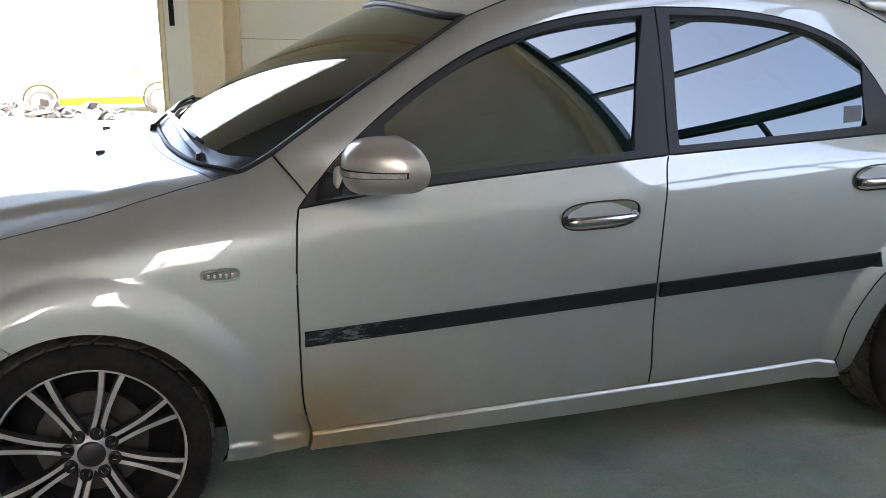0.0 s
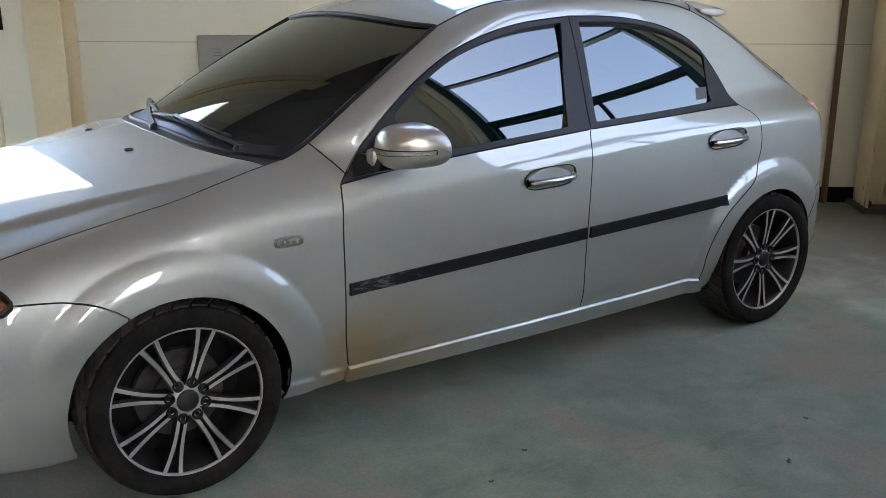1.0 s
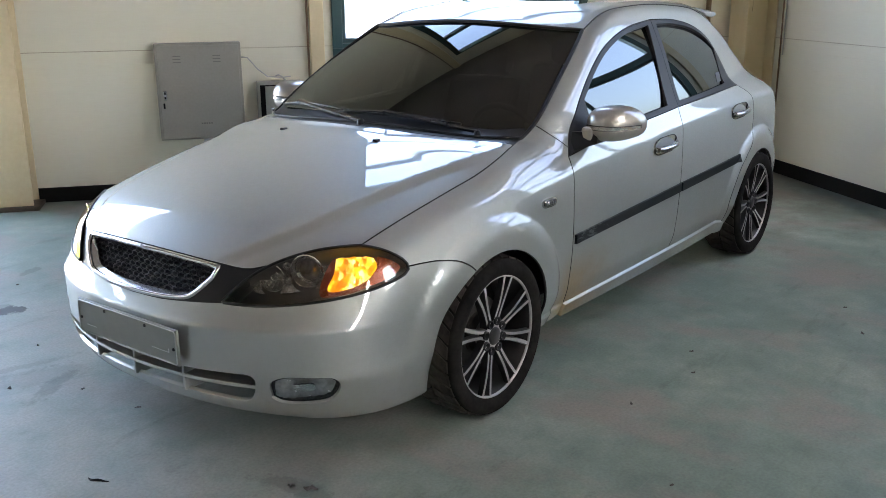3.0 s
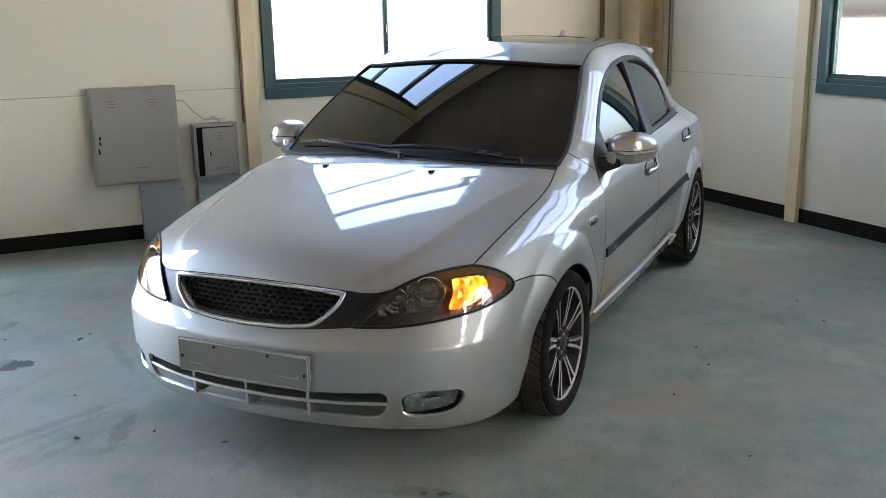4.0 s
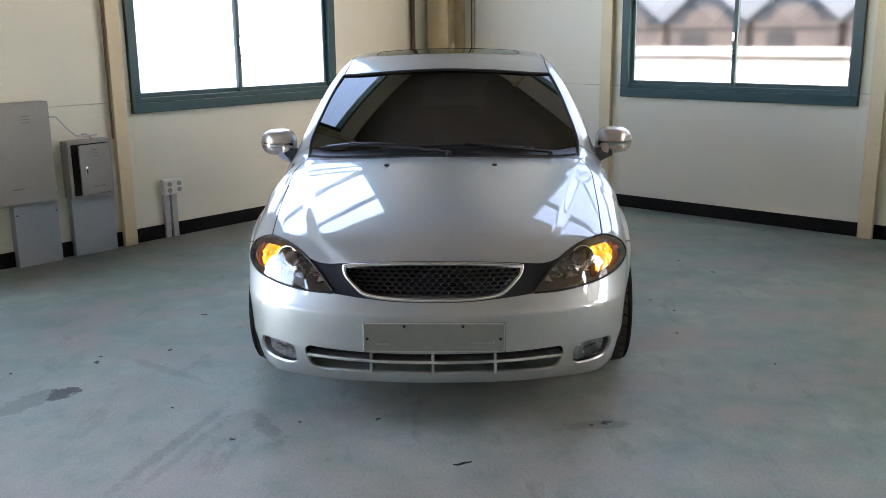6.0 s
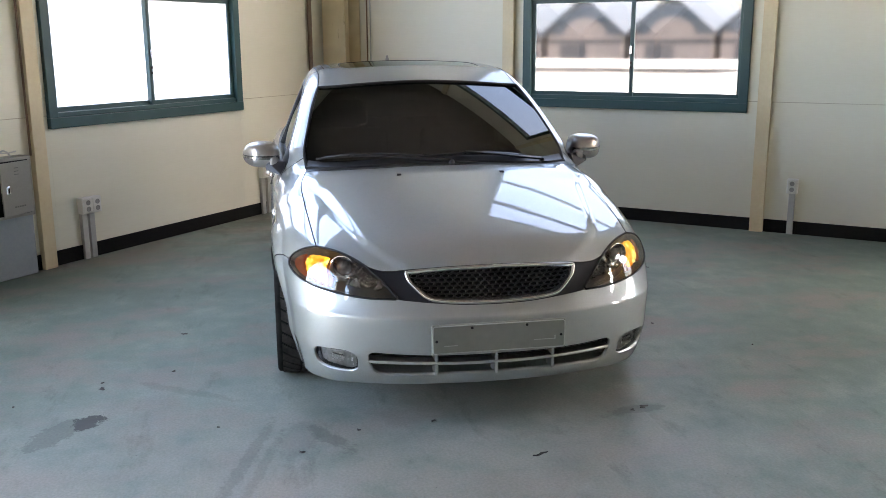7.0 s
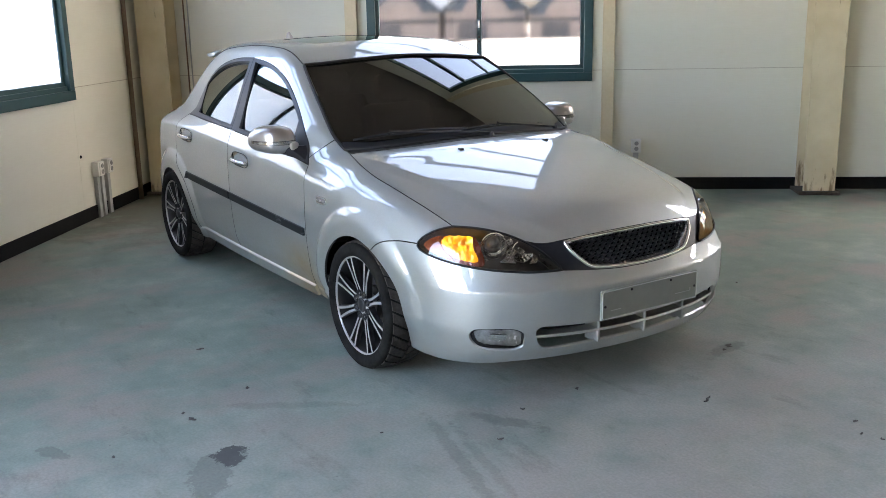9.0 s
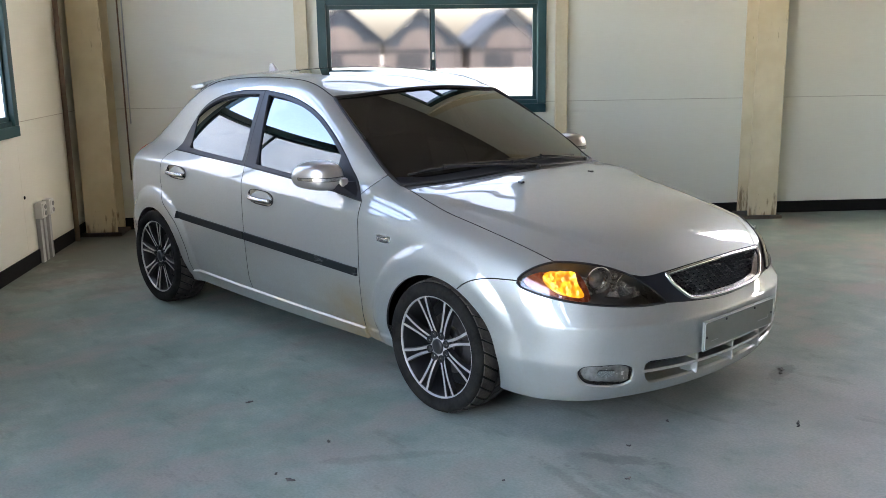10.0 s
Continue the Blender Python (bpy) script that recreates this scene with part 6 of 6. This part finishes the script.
    foot_v = [(0.735, s * 0.815, 0.872), (0.560, s * 0.822, 0.886), (0.560, s * 0.812, 0.935), (0.690, s * 0.800, 0.945), (0.672, s * 0.900, 0.902), (0.560, s * 0.905, 0.905), (0.560, s * 0.900, 0.945), (0.660, s * 0.895, 0.945)]
    ff = [(0, 1, 5, 4), (1, 2, 6, 5), (2, 3, 7, 6), (3, 0, 4, 7), (4, 5, 6, 7), (0, 3, 2, 1)]
    part("mirror_foot", mesh_of("mirror_foot", foot_v, ff if s > 0 else [f[::-1] for f in ff], (PLASTIC,)), mir, "black mirror foot")
    part("mirror_glass", bm_box(0.498, 0.503, *sorted((s * 0.845, s * 0.995)), 0.925, 1.020, 0.002), mir, "mirror glass", CHROME)
    # side marker lamp on the wing
    mk = [(0.968 + 0.049 * math.copysign(abs(math.cos(a)) ** 0.5, math.cos(a)), 0, 0.719 + 0.019 * math.copysign(abs(math.sin(a)) ** 0.6, math.sin(a))) for a in np.linspace(0, 2 * math.pi, 36, endpoint=False)]
    mk3 = SIDEWAYS.to3(SIDEWAYS.to2(np.array(mk)))
    ml = part("side_marker", panel("side_marker", mk3, SIDEWAYS, off=0.005, lip=0.006, mat=CHROME, mirror=mirror, fine=0.01), car, "chrome-rimmed side marker lamp")
    part("marker_lens", panel("marker_lens", SIDEWAYS.to3(shrink(SIDEWAYS.to2(mk3), 0.006)), SIDEWAYS, off=0.008, lip=0.003, mat=MARKER, mirror=mirror, fine=0.01), ml, "clear grey marker lens")
    for k in range(5):
        x = 0.940 + 0.014 * k
        y = float(SIDEWAYS.to3(SIDEWAYS.to2(np.array([[x, 0.87, 0.72]])))[0, 1])
        part("marker_diode", bm_box(x - 0.003, x + 0.003, *sorted((s * (y + 0.006), s * (y + 0.0105))), 0.714, 0.724, 0.001), ml, "", BRIGHT)

# wipers
def ribbon(points, wide, thick, normal):
    """A flat bar along points, lying square to a normal."""
    pts, nm = [Vector(p) for p in points], Vector(normal).normalized()
    bm, rows = bmesh.new(), []
    for i, p in enumerate(pts):
        d = (pts[min(i + 1, len(pts) - 1)] - pts[max(i - 1, 0)]).normalized()
        a = d.cross(nm).normalized()
        rows.append([bm.verts.new(p + a * u * wide / 2 + nm * v * thick / 2) for u, v in ((-1, -1), (-0.75, 1), (0.75, 1), (1, -1))])
    for r, q in zip(rows, rows[1:]):
        for k in range(4):
            bm.faces.new((r[k], r[(k + 1) % 4], q[(k + 1) % 4], q[k]))
    bm.faces.new(rows[0])
    bm.faces.new(rows[-1][::-1])
    bmesh.ops.recalc_face_normals(bm, faces=bm.faces[:])
    return bm


def on_screen(x, y, h):
    q = SCREEN.to3(SCREEN.to2(np.array([[x, y, float(TOP(x + BOW(x) * y * y))]])))[0]
    return Vector(q) + h * Vector((0.45, 0, 0.9))


for blade, joint, foot in ((((0.885, -0.64), (1.025, -0.06)), 4, (1.085, 0.035)), (((1.035, -0.14), (0.968, 0.46)), 6, (0.985, 0.545))):
    b = [on_screen(blade[0][0] + (blade[1][0] - blade[0][0]) * k / 14 + 0.018 * math.sin(math.pi * k / 14), blade[0][1] + (blade[1][1] - blade[0][1]) * k / 14, 0.010) for k in range(15)]
    wiper = part("wiper", bm_tube(b, 0.0055, 6), car, "black windscreen wiper", RUBBER)
    part("wiper_frame", ribbon([p + Vector((0.005, 0, 0.006 + 0.007 * math.sin(math.pi * k / 10))) for k, p in enumerate(b[1:14])], 0.013, 0.005, (0.45, 0, 0.9)), wiper, "", WIPER)
    pivot = on_screen(*foot, 0.006)
    hump = b[joint] + Vector((0.008, 0, 0.017))
    part("wiper_arm", ribbon([pivot + Vector((0, 0, 0.010)), pivot.lerp(hump, 0.3) + Vector((0.008, 0, 0.008)), pivot.lerp(hump, 0.8) + Vector((0.006, 0, 0.004)), hump, b[joint]], 0.018, 0.009, (0.45, 0, 0.9)), wiper, "", WIPER)
    vs, fs = lathe([(0, 0.022), (0.012, 0.020), (0.016, 0.0)], 14, "z")
    cap = part("wiper_pivot", mesh_of("wiper_pivot", vs, fs, (PLASTIC,), smooth=True), wiper)
    cap.location = pivot - Vector((0, 0, 0.008))

# underbody, wheel housings and a dark cabin
part("underbody", bm_box(-1.75, 1.88, -0.60, 0.60, 0.19, 0.215, 0.01), car, "dark underbody", DARK)
for hx, r in ((1.3, ARCH_F + 0.02), (-1.3, ARCH_R + 0.02)):
    for s in (1, -1):
        vs, fs = [], []
        for k in range(25):
            a = radians(-14 + 208 * k / 24)
            for y in (0.79, 0.60):
                vs.append((hx + r * math.cos(a), s * y, HUB_Z + r * math.sin(a)))
        fs = [(2 * k, 2 * k + 1, 2 * k + 3, 2 * k + 2) for k in range(24)]
        n0 = len(vs)
        vs.append((hx, s * 0.60, HUB_Z))
        fs += [(2 * k + 1, n0, 2 * k + 3) for k in range(24)]
        part("wheel_housing", mesh_of("wheel_housing", vs, fs, (DARK,)), car, "dark wheel housing liner")
part("bulkhead", bm_box(0.92, 1.02, -0.62, 0.62, 0.21, 0.90), car, "", DARK)
part("dashboard", bm_box(0.62, 0.98, -0.64, 0.64, 0.62, 0.90, 0.05), car, "black dashboard", DARK)
vs, fs = lathe([(0.18 + 0.014 * math.cos(a), 0.014 * math.sin(a)) for a in np.linspace(0, 2 * math.pi, 10, endpoint=False)], 32, "z", closed=True)
wheel = part("steering_wheel", mesh_of("steering_wheel", vs, fs, (RUBBER,), smooth=True), car, "black steering wheel")
wheel.matrix_world = pose(0.48, 0.36, 0.84, 0, -65, 0)
SEAT = surface("seat_cloth", (0.03, 0.03, 0.032), (0.05, 0.048, 0.047), 0.85, grain=80)
for sx, sy, wide in ((0.0, 0.36, 0.50), (0.0, -0.36, 0.50), (-0.85, 0.0, 1.20)):
    seat = part("seat", bm_box(sx - 0.25, sx + 0.25, sy - wide / 2, sy + wide / 2, 0.30, 0.50, 0.06), car, "dark cloth seat", SEAT)
    back = part("seat_back", bm_box(-0.07, 0.07, -wide / 2, wide / 2, 0, 0.58, 0.05), seat, "", SEAT)
    back.matrix_world = pose(sx - 0.24, sy, 0.46, 0, -18, 0)
    for hy in ((sy,) if wide < 1 else (-0.36, 0.36)):
        hr = part("headrest", bm_box(-0.05, 0.05, -0.13, 0.13, 0, 0.18, 0.05), seat, "", SEAT)
        hr.matrix_world = pose(sx - 0.42, hy, 1.02, 0, -12, 0)
part("rear_mirror", bm_box(0.36, 0.385, -0.11, 0.11, 1.235, 1.295, 0.02), car, "interior mirror", PLASTIC)

# ---- wheels ----
def build_wheel():
    w = new("wheel")
    prof = [(0.224, -0.006), (0.232, 0.004), (0.252, 0.011), (0.272, 0.010), (0.285, 0.002), (0.2865, -0.009), (0.2870, -0.022), (0.2870, -0.178), (0.2865, -0.19), (0.274, -0.205), (0.245, -0.208), (0.224, -0.195)]
    vs, fs = lathe(prof, 72)
    part("tyre", mesh_of("tyre", vs, fs, (TYRE,), smooth=True), w, "low-profile black tyre")
    # two rows of slanted tread blocks
    vs, fs, count = [], [], 34
    for row, (h0, h1, slant) in enumerate(((-0.014, -0.094, 1), (-0.104, -0.186, -1))):
        for k in range(count):
            a0 = 2 * math.pi * (k + 0.5 * row) / count
            base = len(vs)
            for r in (0.284, 0.298):
                for h, sh in ((h0, 0.0), ((h0 + h1) / 2, 0.5), (h1, 1.0)):
                    for e in (0.10, 0.90):
                        a = a0 + (e + slant * sh * 0.9) * 2 * math.pi / count
                        rr = r - (0.005 if r > 0.292 and abs(h) in (0.014, 0.186) else 0)
                        vs.append((rr * math.cos(a), h, rr * math.sin(a)))
            b = base
            fs += [(b + 6, b + 7, b + 9, b + 8), (b + 8, b + 9, b + 11, b + 10), (b, b + 2, b + 8, b + 6), (b + 2, b + 4, b + 10, b + 8), (b + 1, b + 7, b + 9, b + 3), (b + 3, b + 9, b + 11, b + 5), (b, b + 6, b + 7, b + 1), (b + 4, b + 5, b + 11, b + 10)]
    tagged(part("tread", mesh_of("tread", vs, fs, (TREAD,)), w, "slanted tread blocks"), kind="stuff")
    rim = part("rim", mesh_of("rim", *lathe([(0.228, -0.008), (0.222, -0.016), (0.214, -0.040), (0.205, -0.10), (0.205, -0.19)], 72), (GUNMETAL,), smooth=True), w, "black rim barrel")
    part("rim_lip", mesh_of("rim_lip", *lathe([(0.2195, -0.010), (0.2215, -0.0035), (0.2255, -0.002), (0.2295, -0.004), (0.231, -0.010)], 72), (ALLOY,), smooth=True), rim, "machined rim edge")
    part("brake_disc", mesh_of("brake_disc", *lathe([(0.0, -0.085), (0.075, -0.085), (0.08, -0.095), (0.135, -0.095), (0.135, -0.118)], 48), (STEEL,)), w, "dull brake disc")
    part("wheel_back", mesh_of("wheel_back", *lathe([(0.0, -0.15), (0.206, -0.15)], 32), (DARK,)), w)
    # sixteen spokes in eight pairs
    vs, fs, fm = [], [], []
    n = 9
    for i in range(n):
        u = i / (n - 1)
        r = 0.040 + u * (0.219 - 0.040)
        off = 0.0125 + 0.0115 * u ** 1.5 + 0.005 * math.sin(math.pi * u) * -1
        half = 0.0048 + 0.0014 * u
        face = -0.026 + 0.020 * u ** 1.3 + 0.004 * math.sin(math.pi * u)
        deep = face - 0.030 + 0.012 * u
        for dy, h in ((half, face), (-half, face), (-half - 0.001, face - 0.003), (-half - 0.003, deep), (half + 0.003, deep), (half + 0.001, face - 0.003)):
            vs.append((r, h, off + dy))
    for i in range(n - 1):
        for k in range(6):
            q = (k + 1) % 6
            fs.append((i * 6 + k, i * 6 + q, (i + 1) * 6 + q, (i + 1) * 6 + k))
            fm.append(0 if k == 0 else 1)
    spoke = mesh_of("spoke", vs, fs, (ALLOY, GUNMETAL), fm)
    other = mesh_of("spoke_twin", [(x, y, -z) for x, y, z in vs], [f[::-1] for f in fs], (ALLOY, GUNMETAL), fm)
    for k in range(8):
        for me in (spoke, other):
            sp = part("spoke", me, rim, "machined twin spoke with black flanks")
            sp.matrix_local = Matrix.Rotation(2 * math.pi * (k + 0.61) / 8, 4, "Y")
    hub = part("hub", mesh_of("hub", *lathe([(0, -0.020), (0.038, -0.020), (0.046, -0.0245), (0.052, -0.036), (0.052, -0.07)], 48), (ALLOY,), smooth=True), rim, "machined hub face")
    part("hub_cap", mesh_of("hub_cap", *lathe([(0, -0.012), (0.027, -0.0125), (0.033, -0.016), (0.034, -0.022)], 36), (GUNMETAL,), smooth=True), hub, "plain dark hub cap")
    bolt = mesh_of("bolt_hole", *lathe([(0, -0.026), (0.0085, -0.026), (0.0115, -0.016), (0.0160, -0.0145), (0.0165, -0.040)], 16), (RUBBER,), smooth=True)
    for k in range(8):
        a = 2 * math.pi * (k + 0.61) / 8
        b = part("wheel_bolt", bolt, hub, "dark wheel bolt recess")
        b.location = (0.0555 * math.cos(a), 0, -0.0555 * math.sin(a))
    return w


first = build_wheel()
first.parent = car
first.matrix_local = pose(1.3, 0.872, HUB_Z + 0.003, 0, 0, 0)
tagged(first, "alloy wheel with machined twin spokes and a black tyre")
for x, y, rz, spin in ((-1.3, 0.868, 0, 17), (1.3, -0.872, 180, 40), (-1.3, -0.868, 180, 8)):
    w = copy_thing(first, pose(x, y, HUB_Z + 0.003, 0, 0, rz) @ Matrix.Rotation(radians(spin), 4, "Y"))
    w.parent = car

# ---- litter on the floor ----
def scrap(x, y, length, wide, turn, label, name="litter", mat=None, high=0.006):
    rnd = random.Random(int(x * 977 + y * 131))
    vs = []
    for k in range(7):
        u = k / 6
        wv = wide * math.sin(math.pi * (0.1 + 0.8 * u)) * rnd.uniform(0.6, 1.1)
        mid = rnd.uniform(-0.3, 0.3) * wide
        vs += [((u - 0.5) * length, mid - wv / 2, 0.0), ((u - 0.5) * length, mid + wv / 2, 0.0), ((u - 0.5) * length, mid, high * rnd.uniform(0.5, 1.2))]
    fs = []
    for k in range(6):
        a, b = 3 * k, 3 * k + 3
        fs += [(a, b, b + 2, a + 2), (a + 2, b + 2, b + 1, a + 1), (a + 1, b + 1, b, a)]
    fs += [(0, 2, 1), (18, 19, 20)]
    ob = thing(name, label, "litter", pose(x, y, FLOOR_Z + 0.0005, 0, 0, turn), "litter on the floor", me=mesh_of(name, vs, fs, (mat or RUBBER,)))
    return ob


scrap(2.47, 0.12, 0.075, 0.016, 110, "dark scrap of rubber on the floor")
SPECK = surface("grey_debris", (0.05, 0.045, 0.04), (0.10, 0.09, 0.08), 0.8)
BITS = ((2.07, -0.24, 0.030, 0.014), (2.95, 0.41, 0.028, 0.016), (3.03, 0.33, 0.020, 0.014), (3.10, 0.35, 0.024, 0.012), (1.22, -1.39, 0.030, 0.008),
        (1.32, -1.71, 0.022, 0.010), (1.40, -1.70, 0.050, 0.010), (0.61, -1.39, 0.045, 0.012), (2.10, -0.56, 0.022, 0.012), (1.96, -1.14, 0.016, 0.010),
        (2.27, -0.80, 0.030, 0.010), (1.56, -2.05, 0.018, 0.012), (2.09, 0.70, 0.060, 0.010), (0.53, 1.30, 0.020, 0.010), (0.94, 1.23, 0.022, 0.012),
        (1.40, 1.60, 0.018, 0.010), (2.12, 0.64, 0.028, 0.014), (0.32, 1.20, 0.024, 0.010), (-0.64, 1.57, 0.020, 0.012), (-0.33, 1.73, 0.030, 0.010))
for x, y, long, wide in BITS:
    scrap(x, y, long * 0.8, long * 0.5 + wide * 0.2, (x * 71 + y * 37) * 10 % 180, "small dark crumb of dirt on the floor", "debris", SPECK, 0.005)
